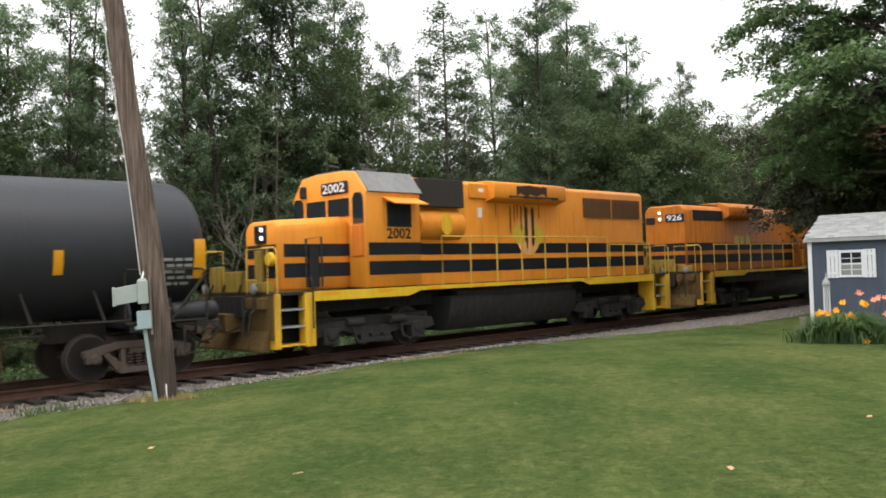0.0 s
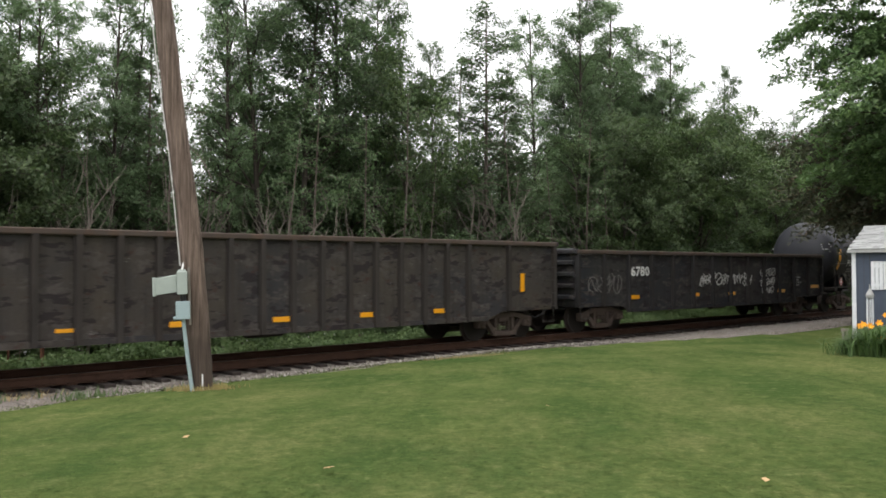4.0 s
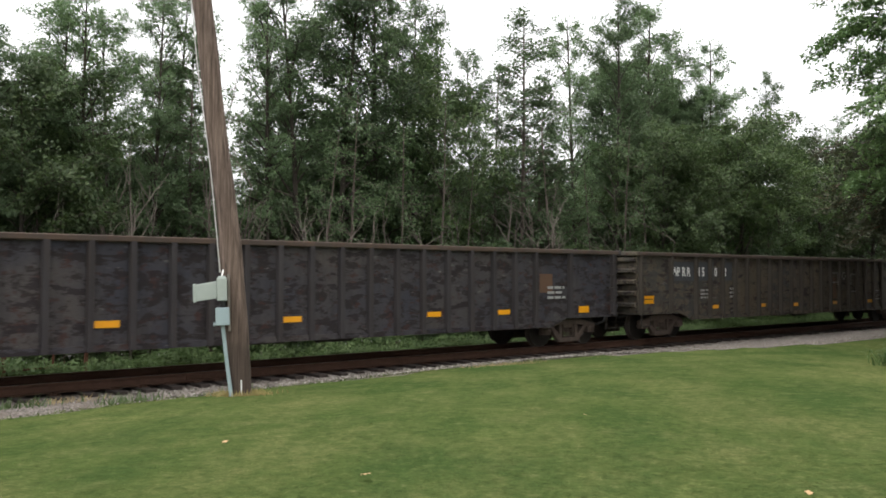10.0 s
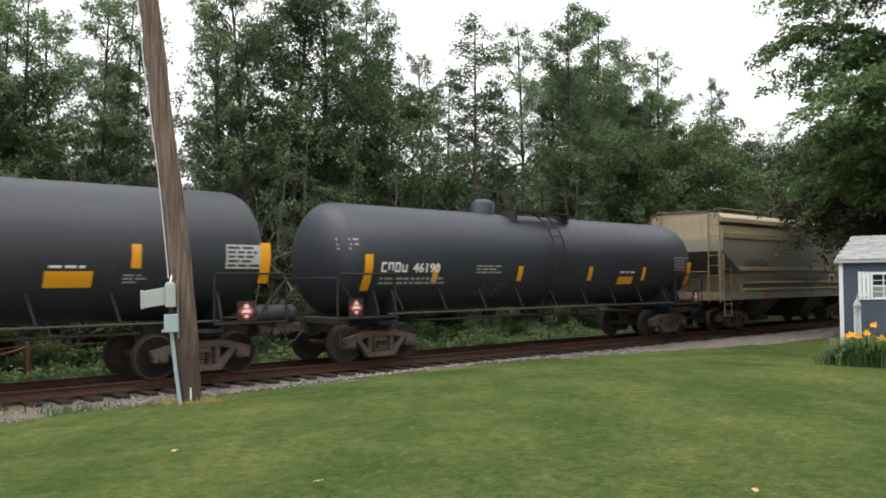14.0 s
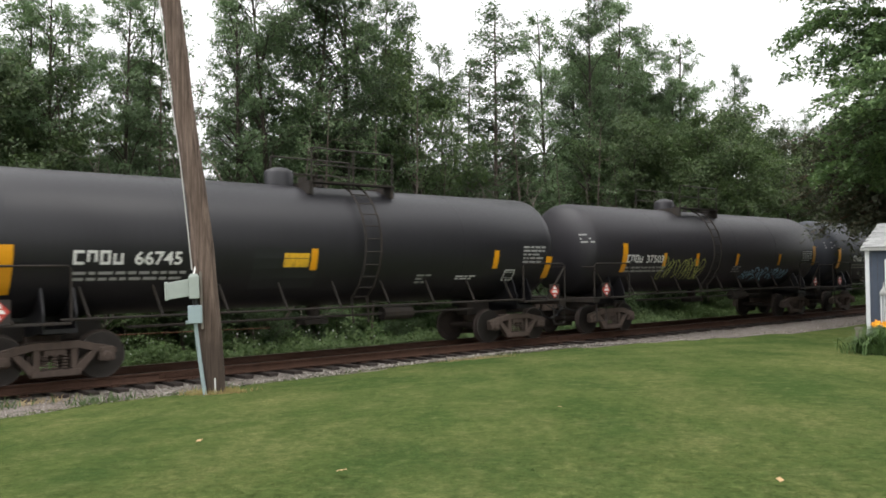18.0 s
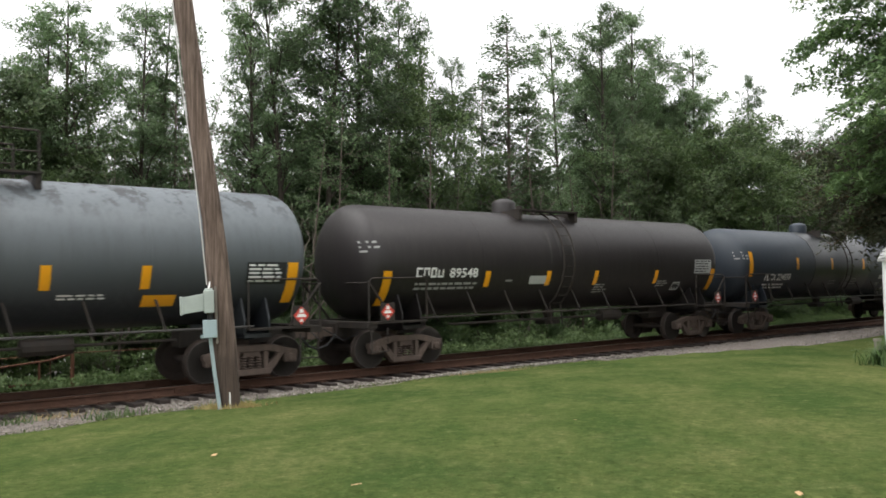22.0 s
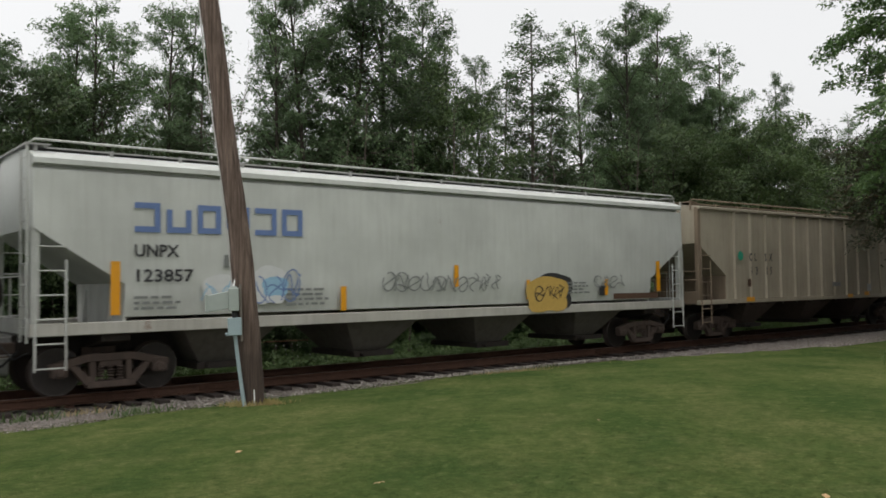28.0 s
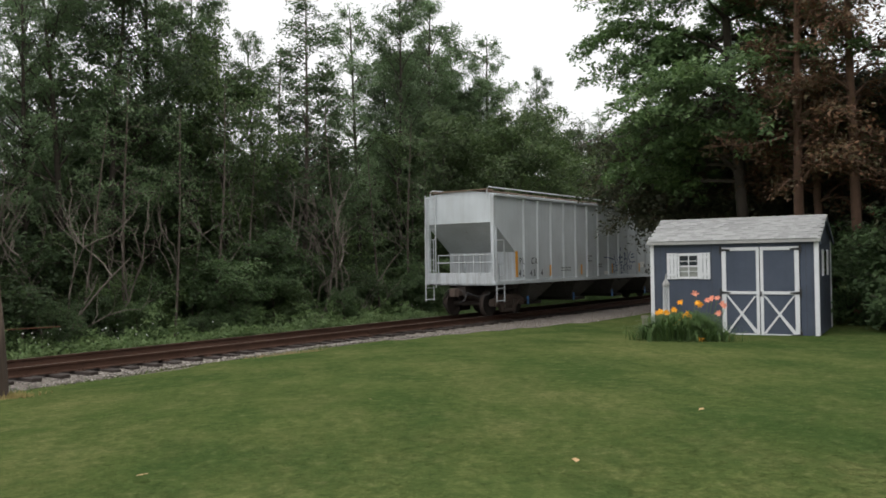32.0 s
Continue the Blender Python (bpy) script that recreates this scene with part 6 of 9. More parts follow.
    ug = Build().tube([(-hb + 3.3, -1.0, 0.62), (hb - 3.3, -1.0, 0.62)], 0.025, 6).tube([(0.5, -0.7, 0.62), (1.4, -0.7, 0.62)], 0.17, 10).box(-1.2, -0.4, -0.9, -0.5, 0.5, BOT)
    part("brake_gear", ug, STEEL_DARK, car, "brake pipe and cylinder")
    y = -SIDE + 0.075
    for x, z, w, h in spec.get("bars", []):
        part("reflector", flat(strip(x - w / 2, x + w / 2, z - h / 2, z + h / 2, 1), y - 0.009), YELLOW_REFLECT, car, "yellow reflective strip")
    for item in spec.get("marks", []):
        kind, x, z = item[0], item[1], item[2]
        if kind == "text":
            b = letters(item[3], item[4] * 1.35)
            w = max(v[0] for v in b.v)
            part("lettering", flat(moved(b, x, 0, z, item[5] / w), y - 0.008), LETTER_WHITE, car, "white painted number")
        elif kind == "spread":
            b = Build()
            for ch, dx in zip(item[3], item[5]):
                merge(b, moved(letters(ch, item[4] * 1.5, bold=0.032), 0, 0, 0, 0.8), dx)
            part("lettering", flat(moved(b, x, 0, z), y - 0.008), LETTER_WHITE, car, "white painted number set between the ribs")
        elif kind == "patch":
            part("repaint_patch", flat(moved(strip(0, item[3], 0, item[4], 1), x, 0, z), y - 0.004), item[5], car, item[6])
        elif kind == "lines":
            part("small_print", flat(moved(text_lines(rng, item[3], item[4], item[5]), x, 0, z), y - 0.008), LETTER_GREY, car, "rows of small stencilled marks")
        elif kind == "drawn":
            for k, path in enumerate(item[3]):
                part("graffiti", flat(strokes([path], item[4]), y - 0.01 - 0.0004 * k), item[5], car, "faded white outline stroke")
        elif kind == "tag":
            for k, b in enumerate(sprayed(rng, item[3], item[4], item[6], item[5], x, z)):
                part("graffiti", flat(b, y - 0.01 - 0.0004 * k), item[7], car, "faded graffiti stroke")
    for s in (-1, 1):
        bogie(car, s * (half - 2.15))
    couplers(car, half)
    return car


# -- covered hoppers --
def hopper(spec, seed):
    L, TOP, SILL, SILLB = spec["L"], spec.get("top", 4.3), spec.get("sill", 1.4), spec.get("sill_bottom", 1.1)
    rng = random.Random(seed)
    half = L / 2
    hb = half - 0.45
    shift, truck = spec.get("shift", 0.0), spec.get("truck", half - 2.2)
    spec = dict(spec, bars=[(x - shift, *r) for x, *r in spec.get("bars", [])], marks=[(k, x - shift, *r) for k, x, *r in spec["marks"]])
    col = spec.get("paint") or paint("hopper_paint_%d" % seed, spec["colour"], spec.get("worn", (0.2, 0.17, 0.13)), spec.get("dirt", 0.4), 0.6, 0, True, 0.7, 0.05, spec.get("rust", 0.1), (0.17, 0.08, 0.04))
    car = thing("covered_hopper", spec["label"], "hopper car", "freight cars of the train")
    cutz, cutx, low = spec.get("cut_top", 3.0), spec.get("cut_in", 2.0), SILL
    round_side = spec.get("round", False)
    # cross section of the body: near vertical ribbed or bowed smooth sides, rounded eaves
    gut = spec.get("gutter", 0.4)
    if round_side:
        sec = [(SIDE - 0.1, SILL), (SIDE - 0.02, SILL + 0.35), (SIDE, 2.2), (SIDE + 0.02, 3.0), (SIDE - 0.01, TOP - gut), (SIDE - 0.16, TOP - gut + 0.01), (SIDE - 0.16, TOP - gut * 0.7), (SIDE + 0.02, TOP - gut * 0.63), (SIDE + 0.01, TOP - gut * 0.25), (SIDE - 0.1, TOP), (SIDE - 0.35, TOP + 0.1), (0.5, TOP + 0.2)]
    else:
        sec = [(SIDE - 0.06, SILLB), (SIDE - 0.06, 2.2), (SIDE - 0.06, 3.2), (SIDE - 0.06, TOP - 0.02), (SIDE - 0.1, TOP + 0.04), (0.5, TOP + 0.16)]
    b = Build()
    xs_top = hb - spec.get("end_in", 0.02)

    def reach(z):
        """How far out the body runs at a height: the ends slope in below the cut."""
        if z >= cutz:
            return xs_top
        return max(xs_top - cutx, xs_top - cutx * (cutz - z) / max(0.1, cutz - spec.get("cut_low", 2.1)))

    zs = sorted({z for _, z in sec} | {cutz, spec.get("cut_low", 2.1)})
    dense = []
    for (y0, z0), (y1, z1) in zip(sec, sec[1:]):
        dense.append((y0, z0))
        for z in zs:
            if z0 + 1e-6 < z < z1 - 1e-6:
                f = (z - z0) / (z1 - z0)
                dense.append((y0 + (y1 - y0) * f, z))
    dense.append(sec[-1])
    full = [(-y, z) for y, z in dense] + [(y, z) for y, z in reversed(dense)]
    n = len(full)
    for s in (-1, 1):
        b.v += [(s * reach(z), y, z) for y, z in full]
    b.f += [(i, i + 1, n + i + 1, n + i) for i in range(n - 1)]
    b.f += [(n - 1, 0, n, 2 * n - 1)]
    m = len(dense)
    for s in (0, 1):
        for i in range(m - 1):
            q = (s * n + i, s * n + i + 1, s * n + n - 2 - i, s * n + n - 1 - i)
            b.f.append(q if s == 0 else q[::-1])
    body = part("body", b, col, car, spec.get("body", ""), smooth=28)
    for y in (-1, 1):
        part("side_sill", Build().box(-hb - 0.02, hb + 0.02, min(y * (SIDE - 0.12), y * (SIDE + 0.02)), max(y * (SIDE - 0.12), y * (SIDE + 0.02)), SILLB, SILLB + spec.get("sill_h", 0.3 if round_side else 0.14)), spec.get("sill_paint", col), car, "long side sill", bevel=0.012)
        if round_side:
            for z in spec.get("bands", ()):
                part("band", Build().box(-reach(z) + 0.02, reach(z) - 0.02, min(y * (SIDE - 0.05), y * (SIDE + 0.045)), max(y * (SIDE - 0.05), y * (SIDE + 0.045)), z - 0.045, z + 0.045), spec.get("band_paint", col), body, "raised band along the side", bevel=0.015)
    if spec.get("ribs"):
        nr = spec["ribs"]
        for i in range(nr):
            x = -xs_top + 2.05 + (2 * xs_top - 4.1) * i / (nr - 1)
            for y in (-1, 1):
                part("rib", Build().prism([(x - 0.09, y * (SIDE - 0.06)), (x - 0.05, y * (SIDE + 0.0)), (x + 0.05, y * (SIDE + 0.0)), (x + 0.09, y * (SIDE - 0.06))], SILLB + 0.02, TOP - 0.03, "z"), col, body)
        for i in range(nr):
            x = -xs_top + 2.05 + (2 * xs_top - 4.1) * i / (nr - 1)
            part("sill_tab", Build().prism([(x - 0.1, SILLB + 0.01), (x + 0.1, SILLB + 0.01), (x + 0.06, SILLB - 0.07), (x - 0.06, SILLB - 0.07)], -SIDE + 0.02, -SIDE + 0.08), STEEL_DARK, body, "dark tab under the sill")
        for y in (-1, 1):
            part("top_chord", Build().box(-xs_top, xs_top, min(y * (SIDE - 0.1), y * (SIDE + 0.02)), max(y * (SIDE - 0.1), y * (SIDE + 0.02)), TOP - 0.07, TOP + 0.03), col, body, bevel=0.015)
    # ends: corner posts, ladders, platforms, cross bearers
    dark = paint("hopper_end_%d" % seed, spec.get("end_colour", spec["colour"]), (0.12, 0.09, 0.07), 0.6, 0.7, 0, True, 1, 0.05, spec.get("rust", 0.1) + 0.15)
    for s in (-1, 1):
        e = Build()
        for y in (-1.4, 1.4):
            e.box(min(s * (hb - 0.14), s * hb), max(s * (hb - 0.14), s * hb), y - 0.07, y + 0.07, SILLB, TOP if spec.get("ribs") else cutz + 0.05)
        e.box(min(s * (hb - 0.12), s * hb), max(s * (hb - 0.12), s * hb), -1.4, 1.4, SILLB - 0.02, SILLB + (0.42 if spec.get("ribs") else 0.3))
        part("end_frame", e, dark, car, "end posts and end sill", bevel=0.01)
        for (ya, yb) in ((-1.43, -0.98), (0.98, 1.43)):
            if spec.get("ribs") and ya * s > 0:
                continue
            lad = Build()
            for yy in (ya, yb):
                lad.tube([(s * (hb + 0.06), yy, SILLB - 0.1), (s * (hb + 0.06), yy, TOP + 0.1)], 0.022, 5)
            for i in range(9):
                z = SILLB + 0.15 + i * 0.37
                lad.tube([(s * (hb + 0.06), ya, z), (s * (hb + 0.06), yb, z)], 0.014, 5)
            part("end_ladder", lad, dark, car, "ladder on the end of the car")
        for y in (-1.53, 1.53):
            lad = Build()
            for xx in (s * (hb - 0.05), s * (hb - 0.55)):
                lad.tube([(xx, y, SILLB - 0.6), (xx, y, min(cutz - 0.1, TOP) if xx == s * (hb - 0.05) else cutz - 0.55)], 0.022, 5)
            for i in range(6):
                z = SILLB - 0.55 + i * 0.42
                lad.tube([(s * (hb - 0.05), y, z), (s * (hb - 0.55), y, z)], 0.014, 5)
            part("side_ladder", lad, dark, car, "ladder and grab irons at the corner")
        rail = Build().tube([(s * (hb + 0.02), -0.9, SILLB + 0.3), (s * (hb + 0.02), -0.9, SILLB + 1.05), (s * (hb + 0.02), 0.9, SILLB + 1.05), (s * (hb + 0.02), 0.9, SILLB + 0.3)], 0.02, 5)
        rail.tube([(s * (hb + 0.02), 0.0, SILLB + 0.3), (s * (hb + 0.02), 0.0, SILLB + 1.05)], 0.02, 5)
        part("end_rail", rail, dark, car, "platform railing")
        ds = Build().box(min(s * (half - 3.4), s * (half - 0.5)), max(s * (half - 3.4), s * (half - 0.5)), -0.22, 0.22, 0.72, 1.08)
        ds.box(min(s * (hb - 1.9), s * hb), max(s * (hb - 1.9), s * hb), -SIDE + 0.1, SIDE - 0.1, SILLB - 0.02, SILLB + 0.04)
        xb = s * truck
        ds.prism([(-1.35, SILLB), (-1.35, SILLB - 0.14), (-0.4, 0.82), (0.4, 0.82), (1.35, SILLB - 0.14), (1.35, SILLB)], xb - 0.25, xb + 0.25, "x")
        part("draft_sill", ds, STEEL_DARK, car, "dark draft sill and bolster", bevel=0.01)
        bay = Build()
        for y in (-0.75, 0.75):
            bay.prism([(s * (xs_top - cutx + 0.05), spec.get("cut_low", 2.1)), (s * (xs_top - cutx + 0.12), SILLB), (s * (xs_top - cutx - 0.1), SILLB)], y - 0.02, y + 0.02)
        bay.box(min(s * (xs_top - cutx - 0.04), s * (xs_top - cutx + 0.02)), max(s * (xs_top - cutx - 0.04), s * (xs_top - cutx + 0.02)), -SIDE + 0.1, SIDE - 0.1, SILLB, spec.get("cut_low", 2.1) + 0.02)
        part("end_bulkhead", bay, dark, car, "inner bulkhead under the slope sheet")
        if spec.get("ribs"):
            bar = Build().tube([(s * (hb + 0.02), -s * 0.98, SILLB + 0.78), (s * (hb + 0.02), s * 1.4, SILLB + 0.78)], 0.02, 5)
            bar.tube([(s * (hb + 0.02), s * 0.62, SILLB + 0.42), (s * (hb + 0.02), s * 0.62, SILLB + 1.05), (s * (hb + 0.02), s * 1.4, SILLB + 1.05)], 0.02, 5)
            part("grab_iron", bar, dark, car, "bars across the end platform")
            hose = Build().tube([(s * (half - 0.25), 0.3, 0.95), (s * (half - 0.05), 0.34, 0.8), (s * (half + 0.05), 0.36, 0.5), (s * (half - 0.02), 0.34, 0.35)], 0.028, 6)
            part("air_hose", hose, STEEL_DARK, car, "rubber brake hose")
            if s < 0:
                continue
        cyl = Build().tube([(s * (hb - 0.9), -0.5, SILLB + 0.2), (s * (hb - 0.9), 0.3, SILLB + 0.2)], 0.16, 10) if s > 0 else Build().lathe([(-hb - 0.12, 0.27), (-hb - 0.1, 0.29), (-hb - 0.08, 0.27)], 16, (0, 0.55, SILLB + 0.75))
        part("brake_reservoir" if s > 0 else "brake_wheel", cyl, STEEL_DARK, car, "brake gear")
    # running boards on the roof
    rb = Build()
    zt = TOP + spec.get("walk", 0.22)
    for y in (-0.62, 0.62):
        rb.box(-hb + 0.1, hb - 0.1, y - 0.28, y + 0.28, zt + 0.1, zt + 0.13)
    rb.box(-hb - 0.05, -hb + 0.35, -1.25, 1.25, zt + 0.1, zt + 0.13).box(hb - 0.35, hb + 0.05, -1.25, 1.25, zt + 0.1, zt + 0.13)
    nb = int(2 * hb / 1.3)
    for i in range(nb + 1):
        x = -hb + 0.12 + (2 * hb - 0.24) * i / nb
        for y in (-1, 1):
            rb.prism([(x - 0.025, zt - 0.3), (x + 0.025, zt - 0.3), (x + 0.025, zt + 0.1), (x - 0.025, zt + 0.1)], y * 1.2 - 0.02, y * 1.2 + 0.02)
    part("running_board", rb, spec.get("walk_paint", dark), car, "roof running boards on brackets")
    gr = Build()
    for y in (-1.22, 1.22):
        gr.tube([(-hb - 0.02, y, zt - 0.15), (-hb - 0.02, y, zt + 0.12), (-hb + 0.1, y, zt + 0.2), (hb - 0.1, y, zt + 0.2), (hb + 0.02, y, zt + 0.12), (hb + 0.02, y, zt - 0.15)], 0.024, 5)
    part("roof_rail", gr, dark, car, "edge rail along the roof")
    hat = Build()
    for i in range(int(2 * hb / 2.3)):
        x = -hb + 1.2 + i * 2.3
        hat.box(x - 0.7, x + 0.7, -0.3, 0.3, zt - 0.06, zt + 0.06)
    part("hatch_cover", hat, col, car, "roof hatch covers", bevel=0.02)
    # discharge hoppers under the body
    nh = spec.get("hoppers", 3)
    span = 2 * (xs_top - cutx) - 0.6
    for i in range(nh):
        x = -span / 2 + span * (i + 0.5) / nh
        w = min(1.0, span / nh * 0.5 - 0.12)
        hp = Build()
        hp.add([(x - w, -1.36, SILLB + 0.02), (x + w, -1.36, SILLB + 0.02), (x + w, 1.36, SILLB + 0.02), (x - w, 1.36, SILLB + 0.02), (x - 0.42, -0.75, 0.42), (x + 0.42, -0.75, 0.42), (x + 0.42, 0.75, 0.42), (x - 0.42, 0.75, 0.42)], [(0, 1, 2, 3), (7, 6, 5, 4), (0, 4, 5, 1), (1, 5, 6, 2), (2, 6, 7, 3), (3, 7, 4, 0)])
        # bays coloured far darker than the body to hold the shade underneath
        hq = part("discharge_bay", hp, spec.get("bay_shade_paint", dark), car, "sloping discharge bay", bevel=0.01)
        part("gate", Build().box(x - 0.55, x + 0.55, -0.95, 0.95, 0.3, 0.43).tube([(x - 0.35, -1.1, 0.36), (x - 0.35, 1.1, 0.36)], 0.05, 8), STEEL_DARK, hq, "outlet gate", bevel=0.008)
        if spec.get("blue_tags"):
            part("seal_tag", Build().box(x - 0.62, x - 0.5, -1.0, -0.98, 0.3, 0.62), plain("blue_tag_%d_%d" % (seed, i), (0.08, 0.25, 0.6), 0.5), hq, "blue tag on the gate")
    y = -SIDE - 0.03
    for x, z0, z1, w in spec.get("bars", []):
        part("reflector", flat(strip(x - w / 2, x + w / 2, z0, z1, 1), y - 0.01), YELLOW_REFLECT, body, "yellow reflective strip")
    for item in spec.get("marks", []):
        kind, x, z = item[0], item[1], item[2]
        if kind == "text":
            bb = letters(item[3], item[4] * 1.35)
            w = max(v[0] for v in bb.v)
            part("lettering", flat(moved(bb, x, 0, z, item[5] / w), y - 0.012), item[6], body, "painted letters and number")
        elif kind == "spread":
            bb = Build()
            for ch, dx in zip(item[3], item[5]):
                merge(bb, moved(letters(ch, item[4] * 1.35), 0, 0, 0, 0.8), dx)
            part("lettering", flat(moved(bb, x, 0, z), y - 0.012), item[6], body, "painted letters and number")
        elif kind == "blocks":
            part("owner_mark", flat(moved(word_blocks(item[3], item[5], item[4]), x, 0, z), y - 0.012), item[6], body, "large blue block letters of the owner, as plain shapes")
        elif kind == "panel":
            part("panel", flat(moved(strip(0, item[3], 0, item[4], 1), x, 0, z), y - item[7] if len(item) > 7 else y - 0.008), item[5], body, item[6])
        elif kind == "blob":
            part("graffiti", flat(moved(blob(rng, item[3], item[4]), x, 0, z), y - item[7]), item[5], body, item[6])
        elif kind == "drawn":
            for k, path in enumerate(item[3]):
                part("graffiti", flat(moved(strokes([path], item[4]), x, 0, z), y - 0.014 - 0.0004 * k), item[5], body, item[6])
        elif kind == "disc":
            part("spot", flat(moved(Build().add([(item[3] * math.cos(a * 0.524), 0, item[3] * math.sin(a * 0.524)) for a in range(12)], [tuple(range(12))]), x, 0, z), y - 0.014), item[4], body, "painted round spot")
        elif kind == "lines":
            part("small_print", flat(moved(text_lines(rng, item[3], item[4], item[5]), x, 0, z), y - 0.012), item[6], body, "rows of small stencilled marks")
        elif kind == "tag":
            for k, b in enumerate(sprayed(rng, item[3], item[4], item[6], item[5], x, z)):
                part("graffiti", flat(b, y - (item[9] if len(item) > 9 else 0.014) - 0.0004 * k), item[7], body, item[8])
    for s in (-1, 1):
        bogie(car, s * truck)
    couplers(car, half)
    SHIFT[car] = shift
    return car


# -- locomotives --
ORANGE = paint("loco_orange", (0.7, 0.25, 0.024), (0.3, 0.1, 0.02), 0.25, 0.45, 0, True, 0.7, 0.04)
ORANGE_OLD = paint("loco_orange_old", (0.52, 0.165, 0.016), (0.1, 0.04, 0.015), 0.7, 0.55, 0, True, 0.7, 0.05)
STRIPE = paint("loco_black", (0.007, 0.008, 0.012), (0.016, 0.014, 0.014), 0.3, 0.55)
SOOT = paint("soot", (0.035, 0.02, 0.014), (0.1, 0.04, 0.015), 0.6, 0.8)
ROOF_GREY = paint("roof_grey", (0.2, 0.2, 0.2), (0.1, 0.09, 0.08), 0.4, 0.7)
GRILLE = paint("grille", (0.16, 0.075, 0.03), (0.06, 0.04, 0.03), 0.6, 0.8)
PANEL_DUSK = plain("intake_screen", (0.028, 0.022, 0.019), 0.8, vary=0.25)
GRIME = paint("grime_black", (0.018, 0.017, 0.017), (0.06, 0.056, 0.052), 0.7, 0.85)
RAIL_YELLOW = paint("handrail_yellow", (0.55, 0.36, 0.06), (0.2, 0.13, 0.05), 0.5, 0.5)


def lit(name, colour, strength):
    m, n, l, p = nodes_of(name)
    p.inputs["Base Color"].default_value = (*colour, 1)
    p.inputs["Emission Color"].default_value = (*colour, 1)
    p.inputs["Emission Strength"].default_value = strength
    return m


SILL_YELLOW = paint("sill_yellow", (0.68, 0.42, 0.02), (0.3, 0.17, 0.03), 0.35, 0.5)
YELLOW_EMBLEM = plain("emblem_yellow", (0.62, 0.42, 0.04), 0.5, vary=0.2)
PILOT = paint("pilot_dirt", (0.12, 0.075, 0.022), (0.05, 0.028, 0.014), 0.9, 0.85, 0, True, 1.4, 0.1, 0.75, (0.055, 0.026, 0.012))


PORCH_YELLOW = paint("porch_yellow", (0.3, 0.2, 0.03), (0.06, 0.035, 0.015), 0.9, 0.7, 0, True, 1.4, 0.1, 0.6, (0.06, 0.03, 0.014))


def ragged(rng, x0, x1, z0, z1, y, n=9, drip=0.5):
    """A blot with an uneven edge that runs down in drips."""
    top = [(x0 + (x1 - x0) * k / n, z1 - rng.uniform(0, 0.12) * (z1 - z0)) for k in range(n + 1)]
    low = [(x1 - (x1 - x0) * k / n, z0 + rng.uniform(0, drip) * (z1 - z0)) for k in range(n + 1)]
    b = Build()
    for k in range(n):
        b.add([(*top[k][:1], y, top[k][1]), (top[k + 1][0], y, top[k + 1][1]), (low[n - k - 1][0], y, low[n - k - 1][1]), (low[n - k][0], y, low[n - k][1])], [(0, 1, 2, 3)])
    return b


HEADLIGHT = lit("headlight", (1.0, 0.98, 0.92), 0.9)


def loco_bogie_mesh():
    b = Build()
    for s in (-1, 1):
        y0, y1 = (-1.2, -1.02) if s < 0 else (1.02, 1.2)
        b.prism([(-2.0, 0.5), (-1.9, 0.72), (-0.9, 0.8), (-0.5, 0.62), (0.5, 0.62), (0.9, 0.8), (1.9, 0.72), (2.0, 0.5), (1.75, 0.42), (1.0, 0.55), (0.6, 0.42), (-0.6, 0.42), (-1.0, 0.55), (-1.75, 0.42)], y0, y1)
        for x in (-1.37, 1.37):
            b.box(x - 0.22, x + 0.22, y0 - 0.06, y1 + 0.04, 0.25, 0.62)
            b.lathe([(s * 1.2, 0.16), (s * 1.3, 0.15), (s * 1.32, 0.05)], 12, (x, 0, 0.5), axis="y")
            for d in (-0.36, 0.36):
                b.lathe([(0.55, 0.08), (0.8, 0.08)], 8, (x + d, (y0 + y1) / 2 - s * 0.02, 0), axis="z")
        b.box(-0.5, 0.5, y0 - 0.03, y1, 0.22, 0.34)
        for d in (-0.35, 0, 0.35):
            b.box(d - 0.13, d + 0.13, y0 - 0.02, y1, 0.34, 0.44)
        for x in (-0.75, 0.75):
            b.tube([(x, s * 1.26, 0.62), (x + 0.1, s * 1.26, 0.3), (x + 0.35, s * 1.24, 0.2)], 0.045, 6)
            b.lathe([(-0.25, 0.1), (0.25, 0.1)], 10, (x * 0.9, s * 1.25, 0.74), axis="x")
    b.box(-1.95, 1.95, -0.98, 0.98, 0.42, 0.86)
    return b.mesh("bogie", GRIME, bevel=0.012)


M_LOCO_BOGIE = loco_bogie_mesh()


def hood_section(y, z0, z1, cut=0.18):
    return [(-y, z0), (-y, z1 - cut), (-y + cut * 0.9, z1), (y - cut * 0.9, z1), (y, z1 - cut), (y, z0)]


def handrail(car, x0, x1, y, z0, z1, n, material=None):
    r = Build().tube([(x0, y, z0), (x0, y, z1), (x1, y, z1), (x1, y, z0)], 0.02, 6)
    for k in range(1, n):
        x = x0 + (x1 - x0) * k / n
        r.tube([(x, y, z0 - 0.12), (x, y, z1)], 0.022, 6)
    return part("handrail", r, material or RAIL_YELLOW, car, "yellow pipe handrail with stanchions")


